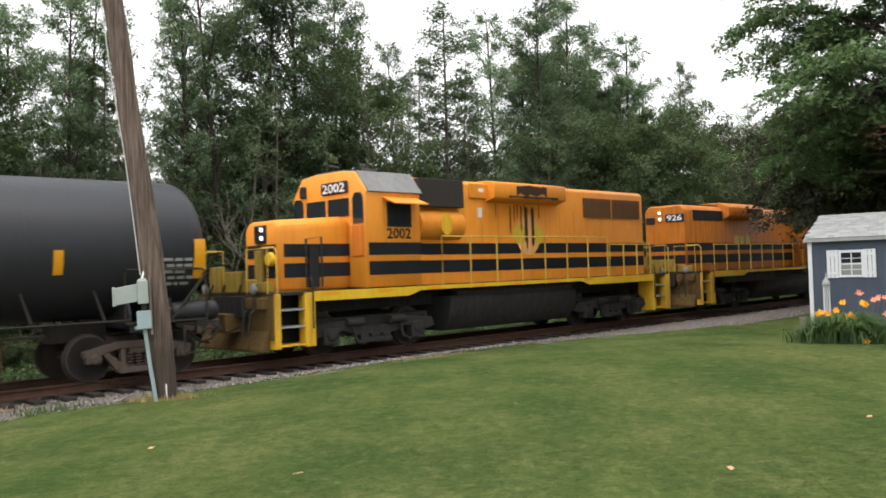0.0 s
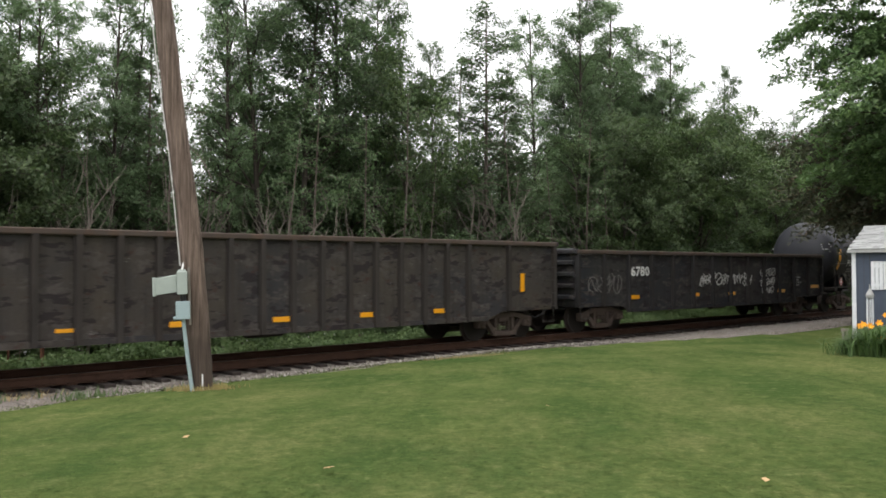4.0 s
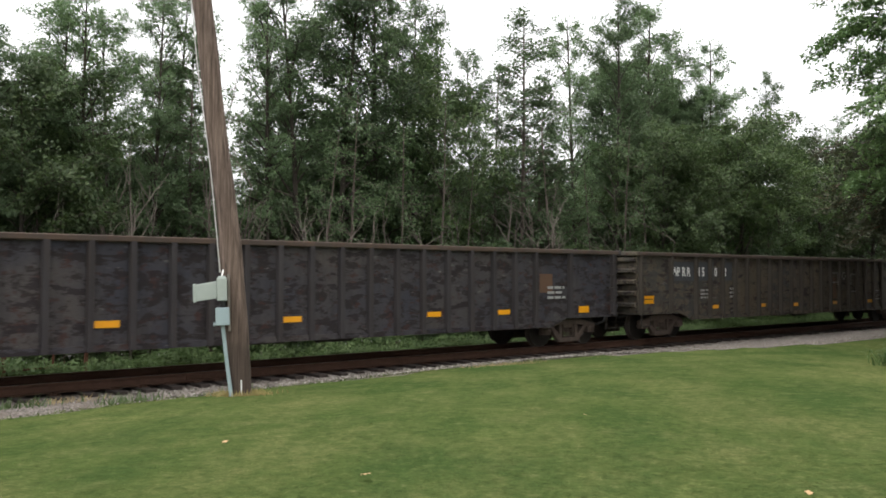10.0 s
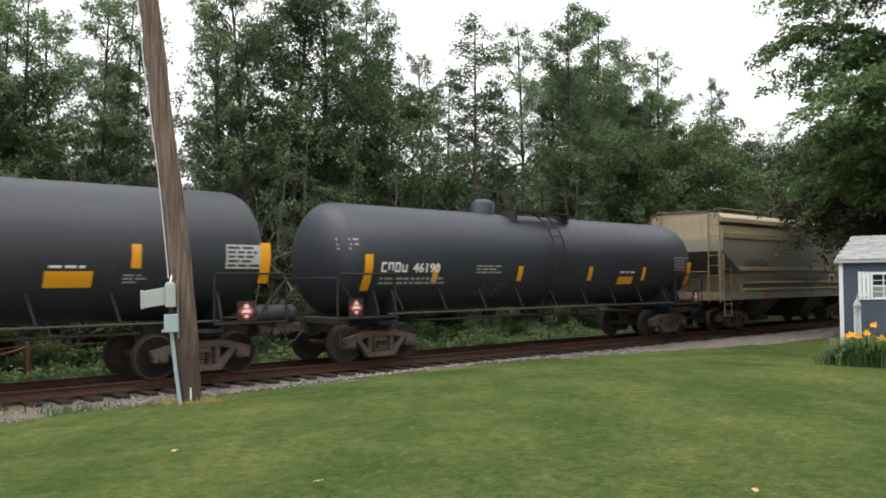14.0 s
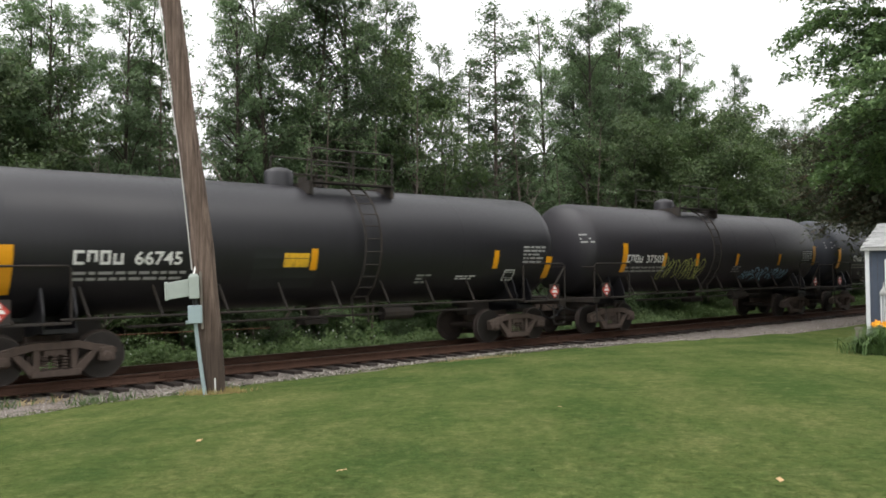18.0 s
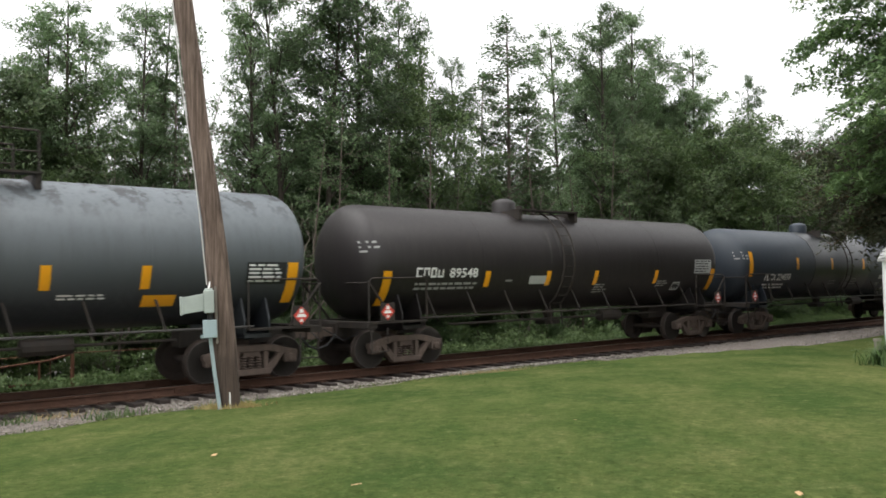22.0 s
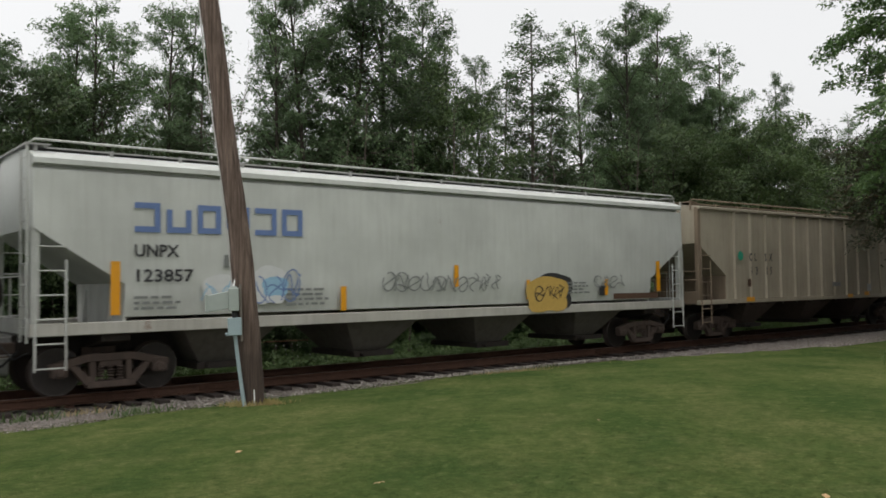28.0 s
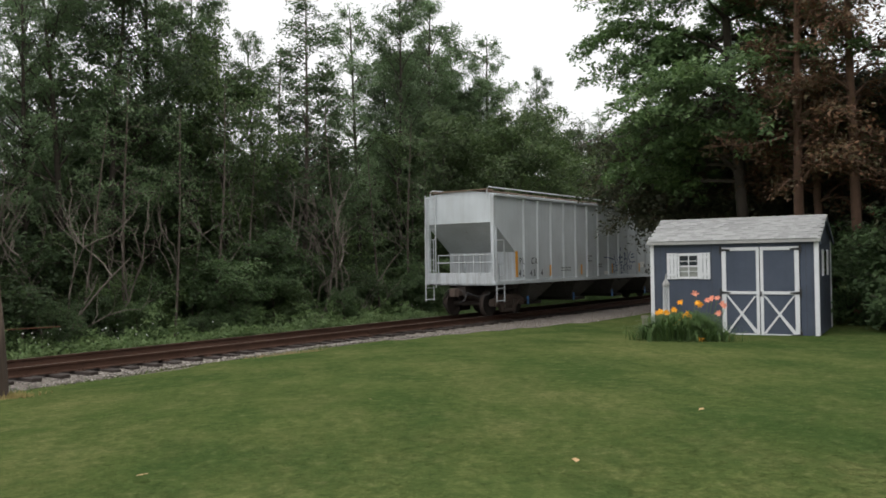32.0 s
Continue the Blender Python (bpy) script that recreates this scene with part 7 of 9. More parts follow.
def loco_frame(car, half, deck=1.52):
    part("deck", Build().box(-half + 1.05, half - 1.05, -1.5, 1.5, deck - 0.06, deck).box(-half + 0.85, half - 0.85, -0.6, 0.6, 1.0, deck - 0.06), GRIME, car, "steel deck and frame")
    for y in (-1.5, 1.5):
        sill = Build()
        s = 1 if y > 0 else -1
        pts = [(-half + 2.15, deck - 0.22), (-4.2, deck - 0.22), (-3.8, deck - 0.1), (-2.4, deck - 0.1), (3.0, deck - 0.1), (3.4, deck - 0.22), (half - 2.15, deck - 0.22), (half - 2.15, deck), (-half + 2.15, deck)]
        sill.prism(pts, min(y, y + s * 0.03), max(y, y + s * 0.03))
        sp = part("side_sill", sill, SILL_YELLOW, car, "yellow side sill")
        for k in range(9):
            rf = Build()
            x = -half + 2.6 + k * (2 * half - 5.2) / 8
            rf.box(x - 0.22, x + 0.22, min(y + s * 0.031, y + s * 0.034), max(y + s * 0.031, y + s * 0.034), deck - 0.1, deck - 0.02)
            part("reflector", rf, YELLOW_REFLECT, sp, "bright yellow reflectors")
    for s in (-1, 1):
        for y in (-1, 1):
            x0, x1 = s * (half - 2.17), s * (half - 1.1)
            xa, xb = min(x0, x1), max(x0, x1)
            ya, yb = min(y * 1.28, y * 1.52), max(y * 1.28, y * 1.52)
            st = Build().box(xa, xa + 0.16, ya, yb, 0.3, 1.5).box(xa, xa + 0.04, min(y * 0.92, y * 1.3), max(y * 0.92, y * 1.3), 0.3, 1.5)
            sp = part("step_well", st, YELLOW_SAFETY, car, "yellow corner step well", bevel=0.008)
            part("step_side", Build().box(xb - 0.28, xb, ya, yb, 0.3, 1.5).box(xb - 0.04, xb, min(y * 0.92, y * 1.3), max(y * 0.92, y * 1.3), 0.3, 1.5), YELLOW_SAFETY, sp, bevel=0.008)
            # black plate paints in the shade inside the step well
            part("step_back", Build().box(xa + 0.05, xb - 0.05, min(y * 0.9, y * 0.94), max(y * 0.9, y * 0.94), 0.3, 1.5), STRIPE, sp, "black plate for the shade at the back of the step well")
            for z in (0.34, 0.74, 1.12):
                part("tread", Build().box(xa + 0.04, xb - 0.04, min(y * 0.94, y * 1.5), max(y * 0.94, y * 1.5), z, z + 0.04), LETTER_GREY if z > 0.5 else YELLOW_SAFETY, sp, "worn step tread")
            xo, xi = s * (half - 1.16), s * (half - 2.1)
            g = Build().tube([(xo, y * 1.54, 0.7), (xo, y * 1.54, 2.42), (xo, y * 1.45, 2.52), (xo, y * 1.0, 2.52)], 0.02, 6)
            part("handhold", Build().tube([(xi, y * 1.54, 0.7), (xi, y * 1.54, 1.75), (xi, y * 1.45, 1.85)], 0.018, 6), BLACK, sp, "dark handhold beside the steps")
            part("grab_rail", g, RAIL_YELLOW, car, "yellow grab rail at the steps")
        p = Build().box(min(s * (half - 1.11), s * (half - 1.05)), max(s * (half - 1.11), s * (half - 1.05)), -1.5, 1.5, 0.5, 1.5)
        p.prism([(s * (half - 1.07), 0.28), (s * (half - 0.86), 0.24), (s * (half - 0.86), 0.3), (s * (half - 1.05), 0.7)], -1.35, 1.35)
        p.box(min(s * (half - 1.05), s * (half - 0.6)), max(s * (half - 1.05), s * (half - 0.6)), -0.3, 0.3, 0.66, 1.08)
        for y in (-1.2, -0.75, 0.75, 1.2):
            p.box(min(s * (half - 1.05), s * (half - 0.92)), max(s * (half - 1.05), s * (half - 0.92)), y - 0.14, y + 0.14, 1.18, 1.42)
        part("pilot", p, PILOT, car, "rusty yellow pilot plate and coupler pocket", bevel=0.01)
        part("porch_plate", Build().box(min(s * (half - 1.04), s * (half - 2.1)), max(s * (half - 1.04), s * (half - 2.1)), -1.26, 1.26, deck + 0.003, deck + 0.02), PILOT, car, "dirty yellow porch floor plate")
        for (ya, yb, xa, xb, za, zb) in ((0.15, 0.62, 1.12, 1.42, 0.02, 0.42), (-0.5, -0.12, 1.1, 1.34, 0.02, 0.3), (0.7, 1.2, 1.08, 1.22, 0.02, 0.62), (-1.22, -0.62, 1.1, 1.3, 0.02, 0.24), (-0.5, 0.5, 1.06, 1.1, 0.02, 0.5)):
            part("porch_box", Build().box(min(s * (half - xa), s * (half - xb)), max(s * (half - xa), s * (half - xb)), ya, yb, deck + za, deck + zb), PORCH_YELLOW if ya < 0.1 or zb > 0.6 else PILOT, car, "grimy yellow fittings on the porch", bevel=0.015)
        for y in (-0.95, -0.3, 0.4, 0.95):
            part("cable", Build().tube([(s * (half - 1.03), y, deck + 0.2), (s * (half - 0.96), y + 0.1, deck - 0.1), (s * (half - 0.98), y + 0.3, deck - 0.3)], 0.026, 5), BLACK, car, "looped black control cable")
        for y in (-1.05, 1.05):
            part("ditch_light", Build().lathe([(s * (half - 0.9), 0.11), (s * (half - 0.86), 0.115), (s * (half - 0.84), 0.08)], 14, (0, y, 1.62)), ROOF_GREY, car, "round ditch light on the pilot deck", smooth=40)
        for y in (-1.1, -0.85, 0.85, 1.1, 0.35):
            h = Build().tube([(s * (half - 1.03), y, 1.35), (s * (half - 0.75), y, 1.1), (s * (half - 0.68), y, 0.6)], 0.03, 6)
            part("air_hose", h, BLACK, car, "hanging air hoses")
        for y0, y1 in ((-1.35, -0.5), (0.5, 1.35)):
            part("end_rail", Build().tube([(s * (half - 1.05), y0, 1.5), (s * (half - 1.05), y0, 2.5), (s * (half - 1.05), y1, 2.5), (s * (half - 1.05), y1, 1.5)], 0.015, 6), RAIL_YELLOW, car, "yellow end railing")
    ft = Build().prism([(-1.2, 0.62), (-1.32, 1.1), (-1.25, 1.22), (1.25, 1.22), (1.32, 1.1), (1.2, 0.62), (0.95, 0.28), (-0.95, 0.28)], -2.5, 3.0, "x")
    part("fuel_tank", ft, GRIME, car, "grimy black fuel tank", bevel=0.04, smooth=40)
    part("air_tank", Build().tube([(-2.2, -1.12, 1.28), (2.8, -1.12, 1.28)], 0.15, 14), GRIME, car, "long air reservoir", smooth=40)
    for s in (-1, 1):
        bo = link("bogie", M_LOCO_BOGIE, car, pose(s * 5.05, 0, 0), "grimy two-axle locomotive truck")
        for d in (-1.37, 1.37):
            w = link("wheelset", M_WHEELSET, bo, pose(d, 0, 0.5) @ Matrix.Diagonal((1.15, 1, 1.15, 1)))
            WHEELS.append((w, d, car))
    couplers(car, half, 0.88)


def stripes(parent, x0, x1, y):
    for z0, z1 in ((1.84, 2.17), (2.32, 2.62)):
        b = Build().box(x0, x1, min(y - 0.004, y + 0.004), max(y - 0.004, y + 0.004), z0, z1)
        part("stripe", b, STRIPE, parent, "broad black stripe")


def locomotive(number, label, old=False):
    """A four-axle diesel: an old one leads with its short hood, the newer one trails with its cab to the rear."""
    half = 18.45 / 2 if not old else 8.75
    body = ORANGE_OLD if old else ORANGE
    car = thing("diesel_locomotive", label, "locomotive", "locomotives of the train")
    loco_frame(car, half)
    deck = 1.52
    if not old:
        # short nose, cab, then the long hood
        nose = Build()
        nose.prism([(-0.86, deck), (-0.86, 3.1), (-0.78, 3.22), (-0.55, 3.3), (0.55, 3.3), (0.78, 3.22), (0.86, 3.1), (0.86, deck)], -7.45, -5.5, "x")
        nose.v = [(x, y * (0.84 if x < -7 else 1), z - (0.12 if x < -7 and z > 2.9 else 0)) for x, y, z in nose.v]
        n = part("nose", nose, body, car, "orange low nose with black stripes", bevel=0.11, smooth=50)
        for z0, z1 in ((1.84, 2.17), (2.32, 2.62)):
            part("stripe", Build().add([(-7.33, -0.74, z0), (-5.52, -0.868, z0), (-5.52, -0.868, z1), (-7.33, -0.74, z1)], [(0, 1, 2, 3)]).box(-7.458, -7.449, -0.6, 0.6, z0, z1), STRIPE, n, "broad black stripe")
        hl = part("headlight_housing", Build().box(-7.5, -7.44, -0.24, 0.24, 2.66, 3.08), BLACK, n, "black twin headlight panel", bevel=0.02)
        for y in (-0.14, 0.14):
            for z in (2.78, 2.98):
                part("headlight", Build().lathe([(-7.52, 0.045), (-7.495, 0.052)], 12, (0, y * 0.7, z)), HEADLIGHT if y < 0 else DARK_GLASS, hl, "round headlight")
        part("bell_plate", Build().lathe([(-7.56, 0.02), (-7.55, 0.15), (-7.46, 0.17)], 14, (0, -0.42, 2.28)), YELLOW_SAFETY, n, "round yellow fitting on the nose", smooth=40)
        part("nose_ladder", Build().box(-7.56, -7.46, -0.16, 0.16, 1.56, 2.5), PORCH_YELLOW, n, "grimy yellow plate on the nose end", bevel=0.02)
        part("nose_rail", Build().tube([(-6.86, -0.95, 1.6), (-6.86, -0.95, 2.72), (-6.42, -0.95, 2.78), (-6.42, -0.95, 1.6)], 0.025, 6), BLACK, n, "dark rail round the nose door")
        # no opening is cut: black colour stands in for the unlit inside
        part("side_door", Build().box(-6.72, -6.46, -0.9, -0.81, 1.6, 2.6), BLACK, n, "black box for the dark inside the open nose doorway")
        cb = Build()
        sec = [(-1.48, deck + 0.02), (-1.48, 3.88), (-1.08, 4.36), (-0.5, 4.42), (0.5, 4.42), (1.08, 4.36), (1.48, 3.88), (1.48, deck + 0.02)]
        cb.prism(sec, -5.5, -3.7, "x")
        cab = part("cab", cb, body, car, "orange cab with a grey roof", bevel=0.03, smooth=50)
        rf = Build().prism([(-1.53, 3.86), (-1.1, 4.39), (-0.5, 4.45), (0.5, 4.45), (1.1, 4.39), (1.53, 3.86), (1.5, 3.84), (1.08, 4.35), (0.5, 4.41), (-0.5, 4.41), (-1.08, 4.35), (-1.5, 3.84)], -5.42, -3.66, "x")
        part("roof", rf, ROOF_GREY, cab, "flat grey roof panels")
        for z0, z1 in ((1.84, 2.17), (2.32, 2.62)):
            part("stripe", Build().box(-5.42, -3.72, -1.488, -1.478, z0, z1), STRIPE, cab, "broad black stripe")
        w = part("side_window", Build().box(-4.82, -4.02, -1.5, -1.47, 3.0, 3.62), BLACK, cab, "black-framed side window", bevel=0.01)
        part("pane", Build().box(-4.78, -4.43, -1.505, -1.497, 3.04, 3.58).box(-4.4, -4.06, -1.508, -1.499, 3.04, 3.58), DARK_GLASS, w, "dark sliding panes")
        part("sunshade", Build().prism([(-1.47, 3.74), (-1.95, 3.56), (-1.95, 3.53), (-1.47, 3.71)], -4.95, -3.85, "x"), body, cab, "orange canvas-like sunshade over the window")
        for x0, x1, y0, y1 in ((-5.53, -5.495, -0.88, -0.04), (-5.53, -5.495, 0.06, 0.86)):
            part("windshield", Build().box(x0, x1, y0, y1, 3.3, 3.74), DARK_GLASS, cab, "dark windshield", bevel=0.01)
        for y in (-1.22, 1.22):
            part("corner_window", Build().prism([(y - 0.2, 3.1), (y + 0.2, 3.1), (y + 0.2, 3.72), (y + 0.12, 3.84), (y - 0.12, 3.84), (y - 0.2, 3.72)], -5.53, -5.495, "x"), DARK_GLASS, cab, "tall narrow front window", bevel=0.01)
        part("front_door", Build().box(-5.535, -5.5, -1.42, -0.98, 2.3, 3.05), paint("door_red_orange", (0.56, 0.16, 0.016), (0.15, 0.05, 0.02), 0.6, 0.55), cab, "orange front cab door", bevel=0.015)
        for ya, yb in ((-0.88, 0.2), (0.86, 1.12)):
            nb = part("number_board", Build().box(-5.56, -5.5, ya, yb, 3.86, 4.17), BLACK, cab, "black number board", bevel=0.03)
            if ya < 0:
                t = letters(number, 0.31, bold=0.02)
                tw = max(v[0] for v in t.v)
                t.v = [(-5.568, 0.12 - 0.92 * v[0] / tw, 3.905 + v[2]) for v in t.v]
                part("number", t, WHITE_PAINT, nb, "white figures")
        t = letters(number, 0.36)
        tw = max(v[0] for v in t.v)
        part("lettering", flat(moved(t, -4.85, 0, 2.72, 0.8 / tw), -1.489), STRIPE, cab, "dark cab number")
        part("horn", Build().tube([(-5.0, 0.2, 4.45), (-5.0, 0.2, 4.6), (-5.3, 0.2, 4.62)], 0.06, 8).tube([(-4.6, -0.2, 4.5), (-4.1, -0.2, 4.5)], 0.1, 8).box(-5.2, -3.9, -0.5, 0.5, 4.4, 4.47), BLACK, cab, "air horn and roof equipment")
        hx0, hx1 = -3.7, 7.55
        hood = part("long_hood", Build().prism(hood_section(0.88, deck, 4.36, 0.1), hx0, hx1, "x"), body, car, "long orange engine hood with black stripes", bevel=0.02, smooth=40)
        stripes(hood, hx0 + 0.02, hx1 - 0.02, -0.886)
        part("air_intake", Build().box(-3.35, -1.72, -1.12, -0.87, 3.58, 4.32), PANEL_DUSK, hood, "dark intake screen", bevel=0.01)
        part("intake_bulge", Build().tube([(-3.35, -0.72, 3.12), (-1.72, -0.72, 3.12)], 0.44, 24), body, hood, "rounded orange blower housing", smooth=40)
        flare = Build().prism([(-0.86, 3.78), (-1.25, 3.9), (-1.25, 4.33), (-0.9, 4.4), (0.9, 4.4), (1.25, 4.33), (1.25, 3.9), (0.86, 3.78)], -0.6, 2.7, "x")
        fl = part("dynamic_brake_flare", flare, body, hood, "flared brake grid housing", bevel=0.02, smooth=40)
        rg = random.Random(6)
        part("soot_patch", ragged(rg, 0.35, 1.75, 3.9, 4.3, -1.256), SOOT, fl, "burnt sooty patch")
        part("soot_patch", ragged(rg, 0.0, 2.3, 3.88, 3.98, -1.2575), SOOT, fl, "burnt sooty patch")
        for x, w, z0 in ((0.42, 0.05, 2.8), (0.6, 0.04, 3.2), (0.74, 0.04, 3.3), (0.9, 0.06, 2.9), (1.08, 0.15, 2.25), (1.4, 0.13, 2.3), (1.75, 0.04, 3.3), (-0.2, 0.03, 3.3)):
            part("oil_streak", ragged(rg, x, x + w, z0, 3.8, -0.899, 3, 0.3), SOOT, hood, "dark oil streak down the side")
        em = Build().add([(1.25 + r * 0.55 * math.cos(a * 0.2618), -0.891, 2.87 + r * 0.62 * math.sin(a * 0.2618)) for a in range(24) for r in (1.0,)], [tuple(range(24))])
        emb = part("emblem", em, paint("emblem_orange", (0.72, 0.36, 0.12), (0.2, 0.08, 0.03), 0.4), hood, "round pale orange emblem with yellow wings, as plain shapes")
        for sg in (-1, 1):
            part("emblem_wing", Build().add([(1.25 + sg * 0.16, -0.8935, 2.62), (1.25 + sg * 0.55, -0.8935, 2.6), (1.25 + sg * 0.76, -0.8935, 2.88), (1.25 + sg * 0.55, -0.8935, 3.14), (1.25 + sg * 0.16, -0.8935, 3.12)], [(0, 1, 2, 3, 4)]), YELLOW_EMBLEM, emb, "yellow block of the emblem")
        part("hood_box", Build().box(-1.28, -0.42, -0.95, -0.87, 3.88, 4.3), body, hood, "raised orange access box", bevel=0.015)
        part("roof_plate", Build().box(-3.6, 7.3, -0.7, 0.7, 4.25, 4.29), GRIME, hood, "dark hood roof")
        part("seal", Build().add([(-2.45 + (0.19 + 0.03 * (a % 2)) * math.cos(a * 0.5236), -1.165, 3.12 + 0.3 * math.sin(a * 0.5236)) for a in range(12)], [tuple(range(12))]), YELLOW_SAFETY, hood, "small yellow oval emblem")
        for x0, x1 in ((4.05, 5.6), (5.68, 7.35)):
            g = part("radiator_grille", Build().box(x0, x1, -0.9, -0.87, 3.45, 4.08), GRILLE, hood, "brown radiator grille")
            sl = Build()
            for k in range(11):
                sl.box(x0 + 0.03, x1 - 0.03, -0.912, -0.899, 3.45 + k * 0.055, 3.475 + k * 0.055)
            part("louvre", sl, GRILLE, g)
        for x in (2.0, 4.0, 6.0):
            part("radiator_fan", Build().lathe([(4.24, 0.55), (4.36, 0.55), (4.37, 0.45)], 18, (x * 0.6 + 3.3, 0, 0), axis="z"), GRIME, hood, "roof fan")
        ds = Build()
        for k in range(12):
            x = -1.5 + k * 0.72
            ds.box(x - 0.002, x + 0.002, -0.883, -0.879, 1.62, 3.7)
        part("door_seam", ds, GRILLE, hood, "engine door joints")
        part("white_label", Build().box(-0.95, -0.75, -0.956, -0.952, 4.06, 4.16).box(-0.93, -0.76, -0.888, -0.884, 3.35, 3.62), WHITE_PAINT, hood, "small white labels")
        handrail(car, -2.95, 4.5, -1.46, deck, 2.78, 7)
        handrail(car, 4.62, 7.0, -1.46, deck, 2.55, 3)
        handrail(car, -2.95, 7.0, 1.46, deck, 2.72, 10)
    else:
        # long hood to the rear, cab and short hood to the front
        hx0, hx1 = -7.45, 2.0
        hood = part("long_hood", Build().prism(hood_section(0.88, deck, 4.08, 0.22), hx0, hx1, "x"), body, car, "faded orange engine hood with black stripes", bevel=0.05, smooth=40)
        stripes(hood, hx0 + 0.06, hx1, -0.886)
        for z0, z1 in ((1.84, 2.17), (2.32, 2.62)):
            part("stripe", Build().box(hx0 - 0.006, hx0 + 0.003, -0.82, 0.82, z0, z1), STRIPE, hood, "broad black stripe")
        # number boards and headlights on the hood's end
        nb = part("number_board", Build().box(hx0 - 0.05, hx0, -0.84, -0.04, 3.44, 3.74), BLACK, hood, "black number board with white figures", bevel=0.03)
        t = letters(number, 0.3, bold=0.02)
        tw = max(v[0] for v in t.v)
        t.v = [(hx0 - 0.058, -0.12 - 0.64 * v[0] / tw, 3.485 + v[2]) for v in t.v]
        part("number", t, WHITE_PAINT, nb, "white figures")
        part("number_board", Build().box(hx0 - 0.05, hx0, 0.42, 0.8, 3.4, 3.66), BLACK, hood, "black number board", bevel=0.03)
        hh = part("headlight_housing", Build().box(hx0 - 0.05, hx0, 0.08, 0.3, 3.45, 3.92), body, hood, "twin headlight panel", bevel=0.02)
        for z in (3.57, 3.8):
            part("headlight", Build().lathe([(hx0 - 0.07, 0.05), (hx0 - 0.045, 0.06)], 12, (0, 0.19, z)), HEADLIGHT, hh, "lit round headlight")
        for x0, x1 in ((-6.9, -4.55), (0.3, 1.85)):
            part("grille", Build().box(x0, x1, -0.9, -0.87, 3.5, 3.88), GRIME, hood, "dark louvred grille")
        fl = part("dynamic_brake_blister", Build().prism([(-0.86, 3.55), (-1.12, 3.68), (-1.12, 4.05), (-0.7, 4.24), (0.7, 4.24), (1.12, 4.05), (1.12, 3.68), (0.86, 3.55)], -4.4, -1.3, "x"), body, hood, "rounded brake blister", bevel=0.03, smooth=40)
        rg = random.Random(7)
        part("soot_patch", ragged(rg, -2.9, -1.4, 3.7, 4.03, -1.126), SOOT, fl, "sooty patch")
        part("emblem", Build().box(-3.6, -3.2, -0.892, -0.886, 2.56, 2.9).box(-3.1, -2.75, -0.892, -0.886, 2.56, 2.9).box(-2.6, -2.2, -0.892, -0.886, 2.56, 2.9), YELLOW_EMBLEM, hood, "faded yellow emblem, as plain blocks")
        part("roof_plate", Build().box(-7.0, 1.9, -0.6, 0.6, 4.08, 4.13), GRIME, hood, "dark hood roof")
        cab = part("cab", Build().prism([(-1.48, deck), (-1.48, 3.7), (-1.0, 4.15), (1.0, 4.15), (1.48, 3.7), (1.48, deck)], 2.0, 3.9, "x"), body, car, "faded orange cab", bevel=0.05, smooth=50)
        part("side_window", Build().box(2.35, 3.4, -1.5, -1.47, 2.95, 3.6), DARK_GLASS, cab, "dark cab window", bevel=0.02)
        part("rear_window", Build().box(1.97, 2.0, -1.4, -1.0, 3.1, 3.7), DARK_GLASS, cab, "dark cab window", bevel=0.02)
        part("short_hood", Build().prism(hood_section(0.88, deck, 3.3, 0.25), 3.9, 7.1, "x"), body, car, "short orange nose", bevel=0.05, smooth=40)
        handrail(car, -6.45, 1.7, -1.46, deck, 2.54, 8)
        handrail(car, -6.45, 1.7, 1.46, deck, 2.54, 8)
        part("side_box", Build().box(-5.6, -1.2, -1.46, -1.3, 1.05, 1.42), GRIME, car, "equipment boxes under the deck")
    return car


# -- the consist, from the locomotives back; places are metres along the track at the middle of the clip --
TAN_SILL = paint("sill_pale", (0.4, 0.39, 0.35), (0.2, 0.17, 0.13), 0.4, 0.6, 0, True, 1, 0.05, 0.2)
YELLOW_TAG = plain("tag_yellow", (0.55, 0.36, 0.09), 0.7, vary=0.2)
BLUE_LETTER = plain("letter_blue", (0.13, 0.2, 0.4), 0.6, vary=0.15)
TAG_BLUE = plain("tag_blue", (0.02, 0.045, 0.14), 0.6, vary=0.2)
TAG_GREY = plain("tag_grey", (0.2, 0.21, 0.2), 0.7, vary=0.3)
TAG_LIGHT = plain("tag_light_blue", (0.3, 0.5, 0.65), 0.6, vary=0.2)
TAG_CHALK = plain("tag_chalk", (0.62, 0.63, 0.62), 0.8, vary=0.12)
TAG_GREEN = plain("tag_green", (0.42, 0.46, 0.14), 0.6, vary=0.3)
TAG_WHITE = plain("tag_white", (0.48, 0.475, 0.46), 0.8, vary=0.4, scale=5)
TAG_PALE_BLUE = plain("tag_pale_blue", (0.12, 0.17, 0.19), 0.85, vary=0.4, scale=5)
TAG_FAINT = plain("tag_faint", (0.13, 0.12, 0.115), 0.85, vary=0.4, scale=5)
PANEL_BLACK = plain("panel_black", (0.012, 0.013, 0.015), 0.5, vary=0.2)
PANEL_SLATE = plain("panel_slate", (0.045, 0.048, 0.054), 0.75, vary=0.4, scale=4)
PANEL_GREY = plain("panel_grey", (0.42, 0.43, 0.42), 0.6, vary=0.15)
PANEL_RUST = plain("panel_rust", (0.095, 0.05, 0.028), 0.8, vary=0.3)
